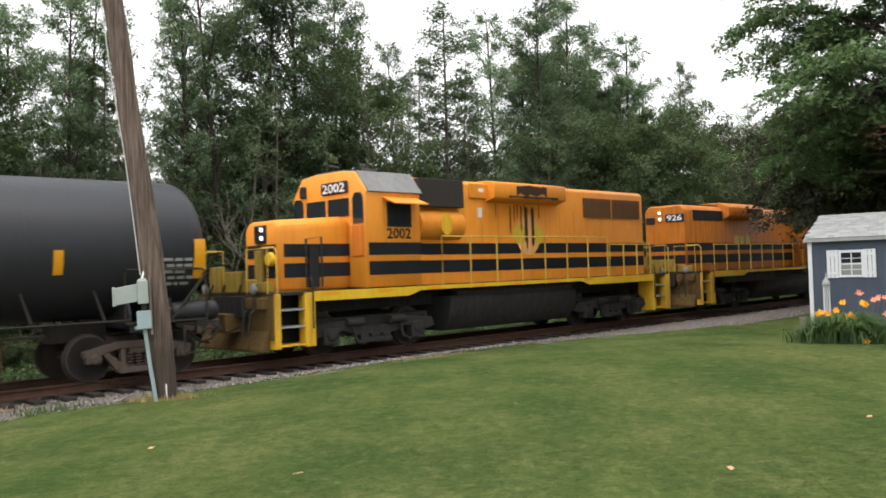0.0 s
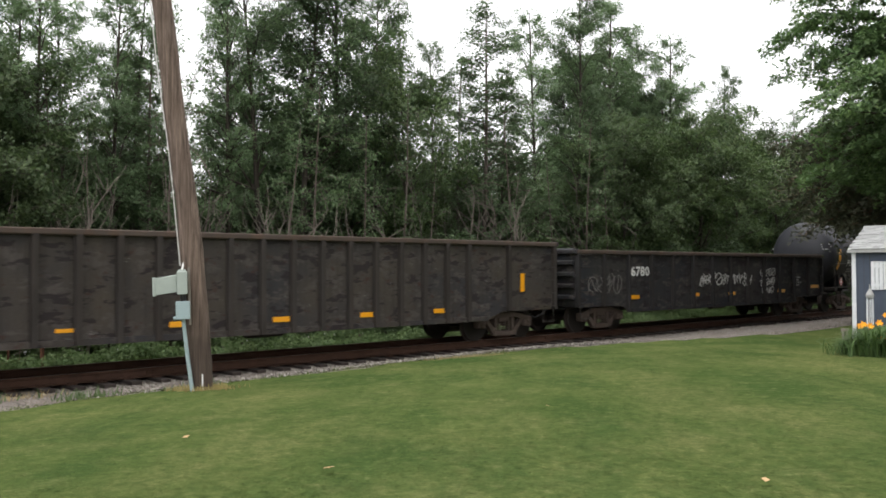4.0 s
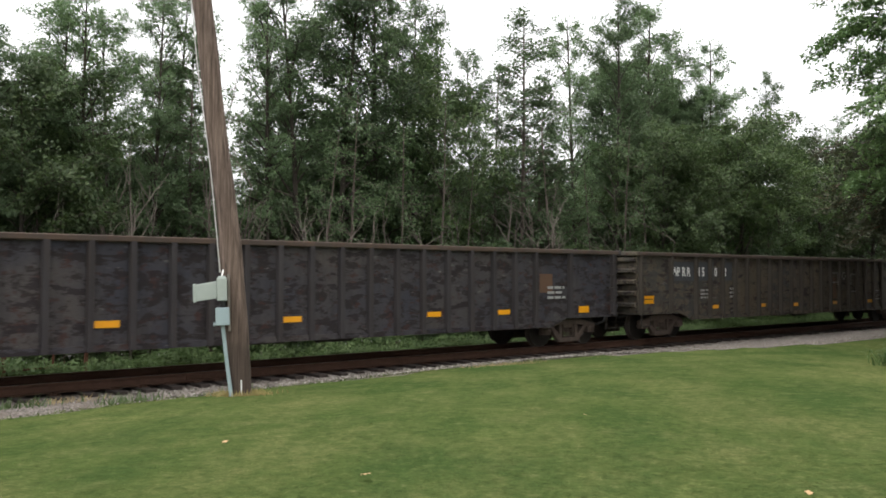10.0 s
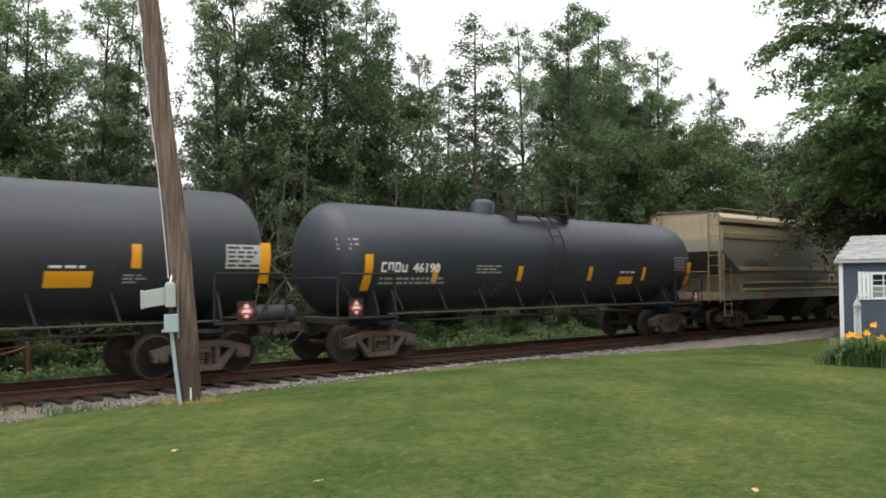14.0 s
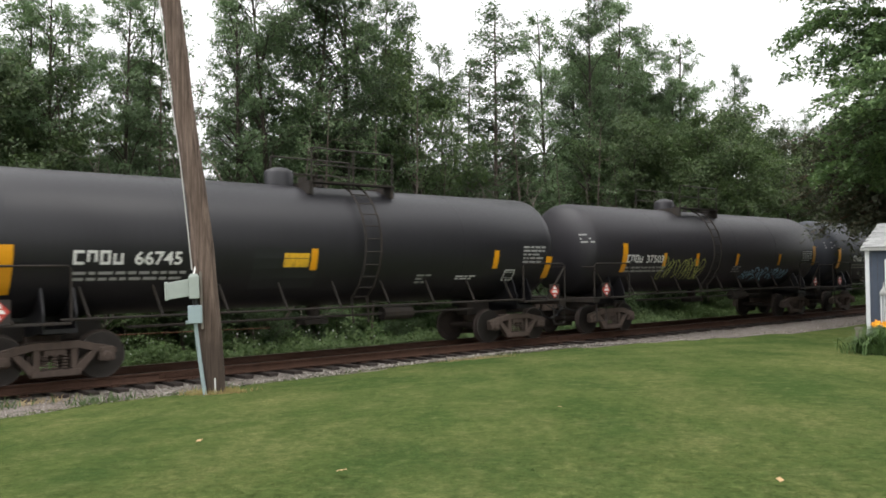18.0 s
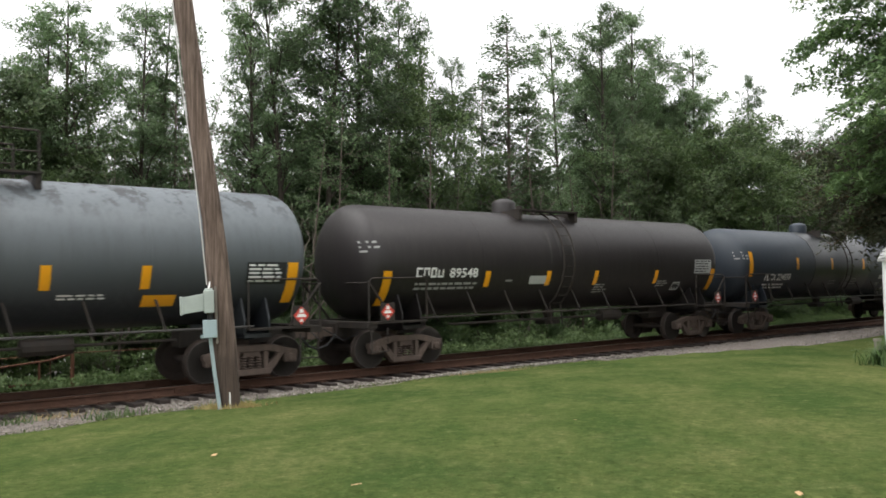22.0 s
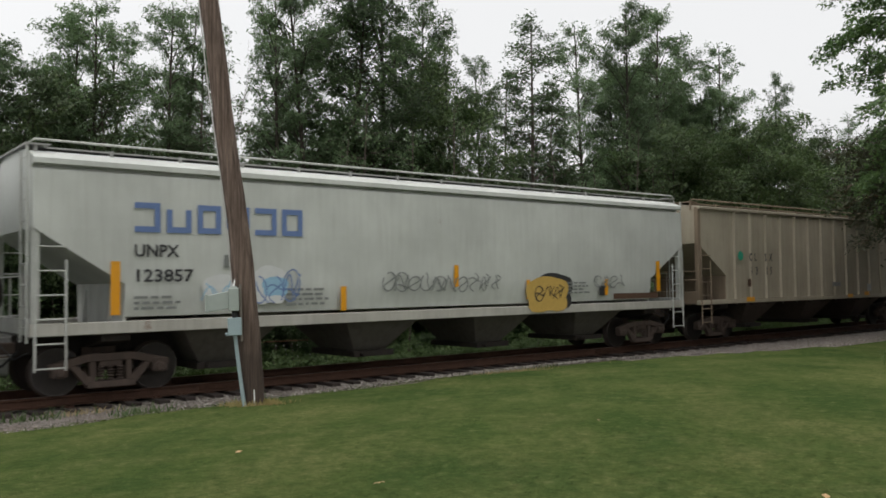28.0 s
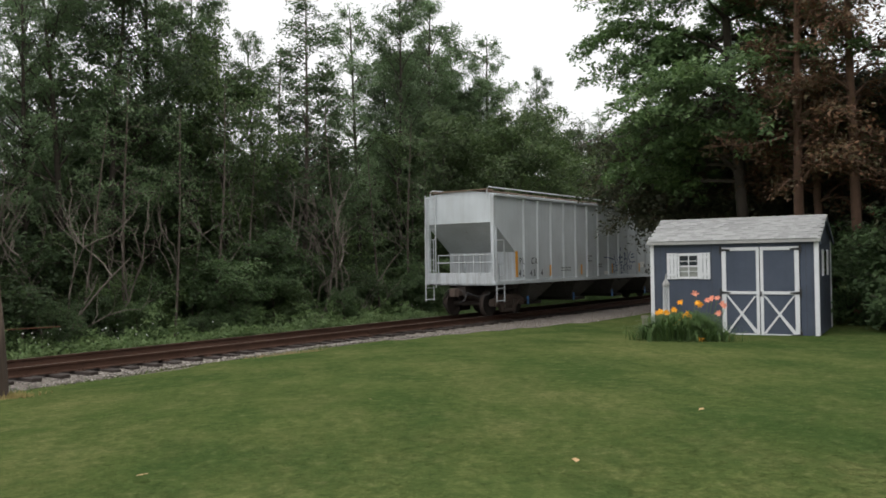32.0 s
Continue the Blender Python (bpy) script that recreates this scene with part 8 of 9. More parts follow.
TAG_PATHS = [
    [(-0.63, 0.75), (-0.46, 0.73)], [(-0.4, 0.75), (-0.3, 0.73)], [(-0.22, 0.73), (0.35, 0.65)], [(0.35, 0.85), (0.56, 0.4), (0.7, 0.69), (0.85, 0.38), (1.01, 0.93)],
    [(1.05, 1.2), (1.05, 1.01)], [(1.03, 0.89), (1.03, 0.5)], [(0.83, 0.73), (1.28, 0.75)], [(0.93, 0.5), (1.28, 0.54)], [(1.34, 0.95), (1.54, 0.91), (1.58, 0.69), (1.38, 0.65)],
    [(1.48, 0.89), (1.5, 0.38)], [(1.5, 0.65), (1.71, 0.69), (1.75, 0.48), (1.5, 0.38)], [(1.75, 1.05), (1.87, 0.85), (1.79, 0.6)], [(2.12, 1.01), (1.91, 0.73), (2.16, 0.5)],
    [(1.99, 0.65), (1.99, 0.48)], [(2.16, 0.83), (2.47, 0.91)], [(2.16, 0.73), (2.53, 0.75)], [(2.2, 0.5), (2.65, 0.54)], [(0.23, 0.44), (0.38, 0.44)], [(0.23, 0.34), (0.38, 0.34)],
    [(0.23, 0.21), (0.38, 0.21)], [(0.29, 0.11), (0.42, 0.11)], [(0.7, 0.4), (0.48, 0.36), (0.64, 0.28), (0.72, 0.19), (0.46, 0.17)], [(1.01, 0.4), (1.18, 0.4)],
    [(1.09, 0.4), (1.09, 0.03)], [(1.01, 0.23), (1.2, 0.3)], [(1.05, 0.05), (1.22, 0.05)], [(1.3, 0.36), (1.44, 0.38)], [(1.32, 0.34), (1.32, 0.17), (1.44, 0.17)],
    [(1.32, 0.26), (1.42, 0.26)], [(1.75, 0.17), (1.75, 0.4), (1.87, 0.38), (1.75, 0.3)], [(1.99, 0.4), (1.91, 0.34), (2.02, 0.26), (1.91, 0.17)],
    [(2.06, 0.17), (2.08, 0.38), (2.2, 0.19), (2.22, 0.4)]]
OUTLINE_PATHS = [
    [(-8.18, 1.66), (-7.78, 1.75), (-7.52, 1.82), (-6.99, 1.73)], [(-8.13, 1.58), (-8.11, 1.35), (-7.96, 1.32)], [(-7.73, 1.42), (-7.78, 1.24), (-7.94, 1.2)],
    [(-7.38, 1.51), (-7.48, 1.19), (-7.22, 1.19), (-7.38, 1.51)], [(-8.13, 1.08), (-8.11, 0.88), (-7.99, 0.77)], [(-7.52, 1.04), (-7.41, 0.77)], [(-7.22, 1.04), (-7.31, 0.74)],
    [(-6.99, 1.73), (-6.64, 1.85)], [(-6.73, 1.55), (-6.89, 1.52), (-6.91, 1.35)], [(-6.47, 1.62), (-6.35, 1.52), (-6.5, 1.39)],
    [(-6.87, 1.17), (-6.52, 1.12), (-6.54, 0.94), (-6.71, 0.66)], [(-6.12, 1.62), (-6.03, 1.73), (-5.86, 1.74)], [(-5.63, 1.91), (-5.75, 1.62)],
    [(-5.28, 1.82), (-5.23, 1.48), (-5.38, 1.44)], [(-6.08, 1.33), (-5.86, 1.39), (-5.84, 1.08)], [(-5.51, 1.28), (-5.31, 1.17), (-5.35, 0.94), (-5.49, 0.83)],
    [(-6.52, 0.7), (-6.38, 0.65)], [(-6.21, 0.65), (-5.98, 0.7)], [(-5.77, 0.71), (-5.59, 0.75)], [(-4.72, 1.37), (-4.51, 1.4)], [(-4.58, 1.55), (-4.33, 1.58), (-4.28, 1.44)],
    [(-4.46, 1.25), (-4.28, 1.19)], [(-4.11, 1.52), (-4.02, 1.25)], [(-3.93, 1.46), (-3.63, 1.35)],
    [(-4.11, 0.85), (-4.02, 0.98), (-3.91, 0.83), (-3.81, 1.0), (-3.72, 0.88), (-4.09, 0.92)]]
CHALK_PATHS = [
    [(2.19, 2.12), (2.19, 1.59)], [(2.63, 2.12), (2.63, 1.61)], [(2.19, 1.72), (2.63, 1.72)], [(2.19, 2.08), (2.63, 2.08)],
    [(3.0, 1.97), (3.08, 2.1), (3.24, 2.1), (3.32, 1.97), (3.24, 1.85), (3.08, 1.85), (3.0, 1.97)], [(3.75, 1.62), (3.75, 2.03), (4.2, 2.02)], [(3.78, 1.36), (4.2, 1.35)],
    [(5.9, 1.02), (6.42, 1.02), (6.44, 1.36), (5.9, 1.36), (5.9, 1.02)], [(6.05, 1.1), (6.15, 1.26), (6.25, 1.12), (6.33, 1.28)],
    [(7.0, 1.9), (7.15, 2.05), (7.2, 1.92), (7.35, 2.05), (7.5, 1.95)]]
GREEN_SPOT = plain("green_spot", (0.03, 0.32, 0.2), 0.6, vary=0.1)


def v_bars(xs, z0=2.0, z1=2.45, w=0.2, ends=()):
    return [(x, z0, z1, w) for x in xs] + [(x, a, b, 0.24) for x, a, b in ends]


def standard_marks(x, z, block, number, w, size=0.25, extra=()):
    m = [("blocks", x, z, 4, size, block), ("text", x + block + 0.15, z, number, size, w)] if block else [("text", x, z, number, size, w)]
    return m + [("lines", x, z - 0.32, 2.2, 0.22, 2)] + list(extra)


TRAIN = []


def add_car(car, rear, front):
    TRAIN.append((car, (rear + front) / 2 + SHIFT.get(car, 0.0)))
    return car


add_car(locomotive("104", "faded orange diesel locomotive leading the train", old=True), 198.6, 216.1)
add_car(locomotive("926", "faded orange and black diesel locomotive with yellow handrails", old=True), 181.1, 198.6)
add_car(locomotive("2002", "orange and black striped diesel locomotive with yellow handrails"), 162.65, 181.1)
add_car(tank_car(dict(L=15.85, shift=0.2, truck=6.0, shell_half=7.0, colour=(0.029, 0.031, 0.033), reservoir=True, label="charcoal tank car with pale scuffs behind the locomotives", ladder=1.1, dome=-0.9, zc=2.55,
                      bars=v_bars((-3.17, -0.07, 2.12, 4.58), 2.04, 2.49, 0.17, ((-6.45, 1.82, 2.74), (7.36, 1.9, 2.7))),
                      marks=[("text", -5.6, 2.02, "FURX 122549", 0.27, 2.2), ("lines", -5.4, 1.72, 1.5, 0.2, 2), ("panel", -2.34, 1.97, 0.8, 0.3, plain("panel_olive", (0.35, 0.3, 0.03), 0.6), "faded yellow panel"), ("lines", 6.4, 1.75, 0.9, 0.6, 5), ("lines", 2.3, 2.05, 0.5, 0.25, 3), ("scuff", 0.6, 2.9, 1.6, 1.0, 12, SCUFF), ("scuff", 0.8, 3.1, 1.0, 0.6, 6, TAG_WHITE)]), 101), 146.8, 162.65)
DARK_RIBS = [-10.0, -8.3, -7.1, -6.18] + [-5.36 + 0.755 * k for k in range(17)] + [8.07, 9.9]
WPRR_RIBS = [-9.8, -8.31, -6.98, -6.2] + [-5.47 + 0.745 * k for k in range(17)] + [7.95, 9.8]
add_car(gondola(dict(L=17.14, top=2.48, ribs=13, rust=0.25, colour=(0.026, 0.0255, 0.027), label="dark grey low-sided gondola with faded white graffiti",
                     bars=[(7.45, 1.17, 0.75, 0.13), (4.53, 1.04, 0.6, 0.12), (0.76, 1.02, 0.5, 0.12), (-1.65, 1.03, 0.45, 0.12), (-5.2, 1.03, 0.5, 0.12)],
                     marks=[("tag", -1.4, 1.3, 3.6, 0.5, 0.07, 9, TAG_WHITE), ("tag", 2.85, 1.6, 1.15, 0.32, 0.05, 5, TAG_WHITE), ("tag", 2.85, 1.27, 1.1, 0.3, 0.05, 5, TAG_WHITE), ("tag", 2.95, 0.98, 0.95, 0.26, 0.05, 4, TAG_WHITE), ("text", -5.4, 1.7, "6780", 0.3, 1.0), ("lines", 5.75, 1.2, 0.5, 0.4, 4), ("tag", -7.5, 1.2, 1.6, 0.6, 0.05, 3, TAG_FAINT)]), 102), 129.66, 146.8)
add_car(gondola(dict(L=20.67, rib_x=WPRR_RIBS, rust=0.4, colour=(0.042, 0.036, 0.033), label="dark rusty brown gondola with white stencilled number",
                     bars=[(-8.5, 1.82, 0.16, 0.77), (8.51, 1.55, 0.16, 0.5), (-5.76, 0.9, 0.5, 0.12), (-3.42, 0.85, 0.4, 0.07), (-1.3, 0.87, 0.45, 0.11), (0.98, 0.87, 0.45, 0.11), (3.26, 0.88, 0.45, 0.11), (5.5, 0.89, 0.45, 0.11)],
                     marks=[("spread", -8.04, 1.97, "WPRR151 92", 0.25, (-0.02, 0.24, 0.47, 0.7, 1.28, 1.48, 1.98, 2.1, 2.18, 2.72)), ("lines", -6.1, 1.15, 0.5, 0.3, 3), ("tag", -9.4, 1.0, 0.6, 0.5, 0.04, 2, TAG_FAINT)]), 103), 108.99, 129.66)
add_car(gondola(dict(L=20.97, rib_x=WPRR_RIBS, rust=0.35, colour=(0.046, 0.04, 0.037), label="dark gondola covered in faded white graffiti",
                     bars=[(-9.44, 1.23, 0.55, 0.24), (-5.99, 0.93, 0.5, 0.13), (-2.99, 0.9, 0.48, 0.12), (0, 0.9, 0.48, 0.12), (3.05, 0.92, 0.48, 0.12), (6.07, 0.92, 0.48, 0.12), (8.47, 0.98, 0.5, 0.18)],
                     marks=[("spread", -8.2, 1.88, "WPRR151 73", 0.25, (0, 0.3, 0.55, 0.8, 1.36, 1.58, 2.08, 2.1, 2.3, 2.82)), ("drawn", 0, 0, OUTLINE_PATHS, 0.05, TAG_WHITE), ("tag", -2.2, 1.2, 0.55, 1.0, 0.09, 3, TAG_FAINT), ("tag", -1.5, 0.9, 1.2, 0.9, 0.06, 4, TAG_FAINT), ("tag", 0.3, 0.95, 0.75, 0.7, 0.05, 3, TAG_WHITE), ("tag", 1.4, 0.9, 1.2, 0.8, 0.06, 4, TAG_FAINT), ("tag", 2.4, 0.85, 0.5, 1.1, 0.05, 2, TAG_PALE_BLUE), ("tag", 3.3, 0.85, 0.6, 1.2, 0.05, 3, TAG_PALE_BLUE), ("tag", 4.1, 0.9, 1.5, 0.9, 0.06, 4, TAG_FAINT), ("tag", 6.0, 0.9, 0.9, 0.9, 0.06, 3, TAG_FAINT), ("tag", 7.1, 1.65, 0.75, 0.42, 0.05, 3, TAG_WHITE), ("tag", 7.2, 1.1, 1.2, 0.4, 0.05, 3, TAG_FAINT), ("tag", 8.6, 0.95, 0.7, 0.8, 0.05, 2, TAG_FAINT), ("patch", 5.35, 1.0, 0.12, 0.2, WHITE_PAINT, "small white patch")]), 104), 88.02, 108.99)
add_car(gondola(dict(L=20.84, rib_x=WPRR_RIBS, rust=0.75, colour=(0.072, 0.062, 0.05), worn=(0.105, 0.086, 0.062), label="brown rust-streaked gondola with white stencilled number on dark patches",
                     bars=[(-9.46, 1.23, 0.6, 0.24), (-5.92, 0.95, 0.5, 0.12), (-2.98, 0.94, 0.48, 0.12), (-0.7, 0.92, 0.46, 0.12), (2.33, 0.93, 0.46, 0.12), (5.41, 0.94, 0.42, 0.12), (8.43, 0.96, 0.42, 0.18)],
                     marks=[("patch", -8.35, 1.8, 1.35, 0.6, PANEL_SLATE, "darker repainted patch"), ("patch", -6.9, 1.8, 0.95, 0.6, PANEL_SLATE, "darker repainted patch"), ("patch", -5.55, 1.8, 0.7, 0.6, PANEL_SLATE, "darker repainted patch"), ("spread", -8.24, 1.95, "WPRR151 08", 0.26, (0, 0.28, 0.54, 0.8, 1.4, 1.62, 2.12, 2.3, 2.34, 2.88)), ("lines", -6.7, 1.2, 0.6, 0.35, 3), ("lines", -5.0, 1.2, 0.5, 0.4, 3), ("drawn", 0, 0, CHALK_PATHS, 0.026, LETTER_GREY), ("patch", 2.02, 1.1, 0.5, 0.8, PANEL_RUST, "rusty panel")]), 105), 67.18, 88.02)
add_car(gondola(dict(L=21.18, rust=0.75, rib_x=DARK_RIBS, colour=(0.05, 0.045, 0.049), worn=(0.016, 0.011, 0.0105), label="dark gondola with flaking blackish paint",
                     bars=[(-8.87, 1.1, 0.75, 0.12), (-6.52, 1.07, 0.45, 0.12), (-4.3, 1.06, 0.45, 0.13), (-0.52, 1.03, 0.45, 0.12), (3.3, 1.03, 0.42, 0.12), (5.6, 1.02, 0.42, 0.12), (8.66, 1.02, 0.42, 0.18)],
                     marks=[("lines", 7.2, 1.3, 0.7, 0.4, 3), ("patch", 6.9, 1.5, 0.5, 0.5, PANEL_RUST, "rust patch")]), 106), 46.0, 67.18)
TAN = (0.2, 0.172, 0.115)
TAN_BAND = paint("tan_band", (0.3, 0.235, 0.145), (0.12, 0.08, 0.045), 0.6, 0.65)


def banded_tan():
    """Dusty tan paint in weathered bands: warm at the top and by the sill, olive-grey between."""
    m, n, l, p = nodes_of("banded_tan_paint")
    tc = n.new("ShaderNodeTexCoord")
    sep = n.new("ShaderNodeSeparateXYZ")
    l.new(tc.outputs["Object"], sep.inputs[0])
    wob = noise_node(n, l, coords(n, l, (0.6, 1, 2)), 1.2, 6, 0.7)
    add = n.new("ShaderNodeMath")
    add.operation = "MULTIPLY_ADD"
    add.inputs[1].default_value = 0.12
    l.new(wob, add.inputs[0])
    l.new(sep.outputs["Z"], add.inputs[2])
    rng_ = n.new("ShaderNodeMapRange")
    rng_.inputs["From Min"].default_value, rng_.inputs["From Max"].default_value = 1.15, 4.6
    l.new(add.outputs[0], rng_.inputs["Value"])
    c = ramp(n, l, rng_.outputs[0], [(0.0, (0.2393, 0.1603, 0.07829)), (0.14, (0.2872, 0.2219, 0.1306)), (0.2, (0.1376, 0.1356, 0.1109)), (0.36, (0.1555, 0.1541, 0.1306)), (0.64, (0.2275, 0.2096, 0.1631)), (0.7, (0.359, 0.2897, 0.1828)), (0.84, (0.323, 0.2588, 0.1697)), (0.92, (0.3829, 0.3083, 0.2024))])
    run = noise_node(n, l, coords(n, l, (5, 5, 0.35)), 1.6, 5, 0.65)
    c = mix(n, l, ramp(n, l, run, [(0.5, grey3(0)), (0.8, grey3(0.45))]), c, (0.105, 0.084, 0.0588))
    fine = noise_node(n, l, coords(n, l), 26, 5, 0.7)
    c = mix(n, l, ramp(n, l, fine, [(0.4, grey3(0)), (0.8, grey3(0.25))]), c, (0.084, 0.07, 0.049))
    l.new(c, p.inputs["Base Color"])
    p.inputs["Roughness"].default_value = 0.65
    return m


add_car(hopper(dict(L=13.2, walk=0.05, shift=0.6, truck=4.63, colour=TAN, paint=banded_tan(), worn=(0.120, 0.105, 0.075), dirt=0.6, round=True, top=4.28, sill=1.42, sill_bottom=1.15, cut_top=2.95, cut_low=2.1, cut_in=1.5, hoppers=2, rust=0.15, bands=(3.46, 3.53, 3.6, 2.34, 2.27, 1.78, 1.52), band_paint=TAN_BAND, sill_paint=paint("sill_grey", (0.2, 0.19, 0.165), (0.12, 0.08, 0.05), 0.5, 0.65, 0, True, 1, 0.05, 0.35), walk_paint=paint("walk_brown", (0.1, 0.085, 0.07), (0.05, 0.04, 0.03), 0.5, 0.8), bay_shade_paint=paint("bay_olive", (0.065, 0.055, 0.042), (0.03, 0.025, 0.02), 0.6, 0.8), label="weathered tan covered hopper with smooth bowed sides",
                    end_colour=(0.19, 0.15, 0.095), marks=[("text", -4.0, 2.4, "CLSX 5026", 0.27, 1.8, LETTER_DARK), ("panel", -2.4, 1.2, 0.4, 0.2, RED, "red faded mark"), ("tag", 0.8, 1.62, 1.7, 0.42, 0.055, 6, LETTER_DARK, "dark sprayed tag"), ("panel", 3.5, 1.74, 0.55, 0.36, WHITE_PAINT, "small white framed plate"), ("panel", 3.55, 1.79, 0.45, 0.26, LETTER_DARK, "black plate", 0.011), ("lines", -4.1, 1.75, 1.3, 0.3, 3, TAG_FAINT), ("lines", -0.9, 1.85, 1.0, 0.2, 2, TAG_FAINT)]), 107), 32.17, 46.0)
add_car(tank_car(dict(L=17.01, shift=0.69, truck=6.3, shell_half=7.05, colour=(0.034, 0.039, 0.044), label="blue-grey tank car with yellow reflector strips", ladder=0.7, dome=-1.0, R=1.36, zc=2.5, pale_rail=True,
                      bars=v_bars((-4.06, -0.87, 2.3, 5.13), 1.9, 2.32, 0.19, ((-6.2, 1.7, 2.56), (7.82, 1.75, 2.5))),
                      marks=standard_marks(-5.82, 2.14, 0.85, "46190", 0.9, 0.24, [("lines", -2.6, 2.1, 1.0, 0.25, 3), ("panel", 3.8, 1.78, 0.8, 0.24, YELLOW_REFLECT, "yellow sign panel"), ("lines", 3.8, 2.1, 0.9, 0.12, 1, LETTER_WHITE), ("lines", 6.9, 2.2, 0.85, 0.5, 5), ("tag", -2.4, 1.45, 1.1, 0.45, 0.03, 3, TAG_FAINT)])), 108), 15.16, 32.17)
add_car(tank_car(dict(L=17.41, shift=0.66, truck=6.3, shell_half=7.25, colour=(0.037, 0.042, 0.045), reservoir=True, label="slate-grey tank car with a yellow sign panel", ladder=1.5, dome=-0.4, R=1.38, zc=2.53, pale_rail=True,
                      bars=v_bars((-3.1, 0.2, 2.6, 5.43), 2.2, 2.66, 0.19, ((-6.6, 1.85, 2.7), (8.22, 1.9, 2.75))),
                      marks=standard_marks(-5.2, 2.14, 0.85, "71109", 0.9, 0.24, [("panel", 3.79, 1.84, 0.85, 0.3, YELLOW_REFLECT, "yellow sign panel"), ("lines", 3.85, 2.17, 0.8, 0.1, 1, LETTER_WHITE), ("panel", 7.3, 2.2, 0.85, 0.5, PANEL_GREY, "pale data panel"), ("lines", 7.34, 2.22, 0.78, 0.46, 5, LETTER_DARK), ("lines", 5.2, 1.9, 0.5, 0.2, 3)])), 109), -2.25, 15.16)
add_car(tank_car(dict(L=15.8, shift=0.72, truck=5.93, shell_half=6.85, colour=(0.022, 0.021, 0.022), label="black tank car with green and blue graffiti", ladder=0.07, dome=-0.8,
                      bars=v_bars((-2.83, -0.92, 1.68, 4.77), 2.0, 2.42, 0.17, ((-4.96, 1.83, 2.71), (7.6, 2.0, 2.75))),
                      marks=standard_marks(-4.85, 2.12, 0.85, "37503", 0.95, 0.24, [("tag", -3.0, 1.5, 2.6, 0.75, 0.05, 5, TAG_GREEN), ("tag", 2.3, 1.45, 3.4, 0.45, 0.06, 6, TAG_LIGHT), ("panel", 6.55, 2.1, 0.95, 0.5, PANEL_BLACK, "black data panel"), ("lines", 6.6, 2.15, 0.85, 0.42, 5, LETTER_WHITE), ("lines", 1.5, 1.75, 0.6, 0.25, 3)])), 110), -18.05, -2.25)
add_car(tank_car(dict(L=16.4, shift=0.7, truck=6.0, shell_half=6.9, colour=(0.018, 0.018, 0.019), rough=0.42, label="satin black tank car with a painted yellow mark", ladder=1.46, dome=-0.1,
                      bars=v_bars((-0.03, 5.58), 1.98, 2.45, 0.17, ((-6.21, 1.6, 2.47), (7.65, 1.7, 2.3))),
                      marks=standard_marks(-5.1, 2.12, 0.95, "66745", 0.95, 0.26, [("panel", -0.78, 2.05, 0.62, 0.3, YELLOW_SAFETY, "yellow painted mark"), ("panel", -1.5, 1.6, 1.6, 0.85, PANEL_BLACK, "blacker repaint patch"), ("lines", 6.6, 2.1, 0.9, 0.5, 5, LETTER_GREY), ("lines", 4.3, 1.7, 0.8, 0.12, 2, LETTER_WHITE), ("lines", 3.0, 1.62, 0.5, 0.25, 3), ("panel", 6.0, 1.65, 0.4, 0.3, PANEL_GREY, "small framed plate"), ("panel", 6.04, 1.69, 0.32, 0.22, PANEL_BLACK, "plate")])), 111), -34.45, -18.05)
add_car(tank_car(dict(L=17.25, shift=0.68, truck=6.65, shell_half=7.4, colour=(0.033, 0.043, 0.049), band=(-1.95, 3.0), band_colour=(0.010, 0.012, 0.014), label="dark blue-grey tank car with a darker middle band", ladder=0.76, dome=-0.6, R=1.34, zc=2.47,
                      bars=v_bars((-3.34, -0.5, 2.38, 5.07), 2.26, 2.71, 0.18, ((-6.72, 2.02, 2.91), (8.15, 2.05, 2.95))),
                      marks=[("text", -5.69, 1.87, "PLCX 224038", 0.25, 1.9), ("lines", -5.7, 1.55, 1.7, 0.22, 2, LETTER_WHITE), ("panel", 7.0, 2.02, 1.05, 0.52, PANEL_BLACK, "black data panel"), ("lines", 7.05, 2.05, 0.95, 0.46, 5, LETTER_WHITE), ("panel", 4.1, 1.85, 0.75, 0.17, PANEL_GREY, "pale strip sign"), ("panel", 4.8, 1.75, 0.4, 0.28, PANEL_GREY, "small framed plate"), ("panel", 4.84, 1.79, 0.32, 0.2, PANEL_BLACK, "plate"), ("lines", 1.35, 1.62, 0.7, 0.3, 3), ("lines", -0.5, 1.65, 0.6, 0.2, 2)]), 112), -51.7, -34.45)
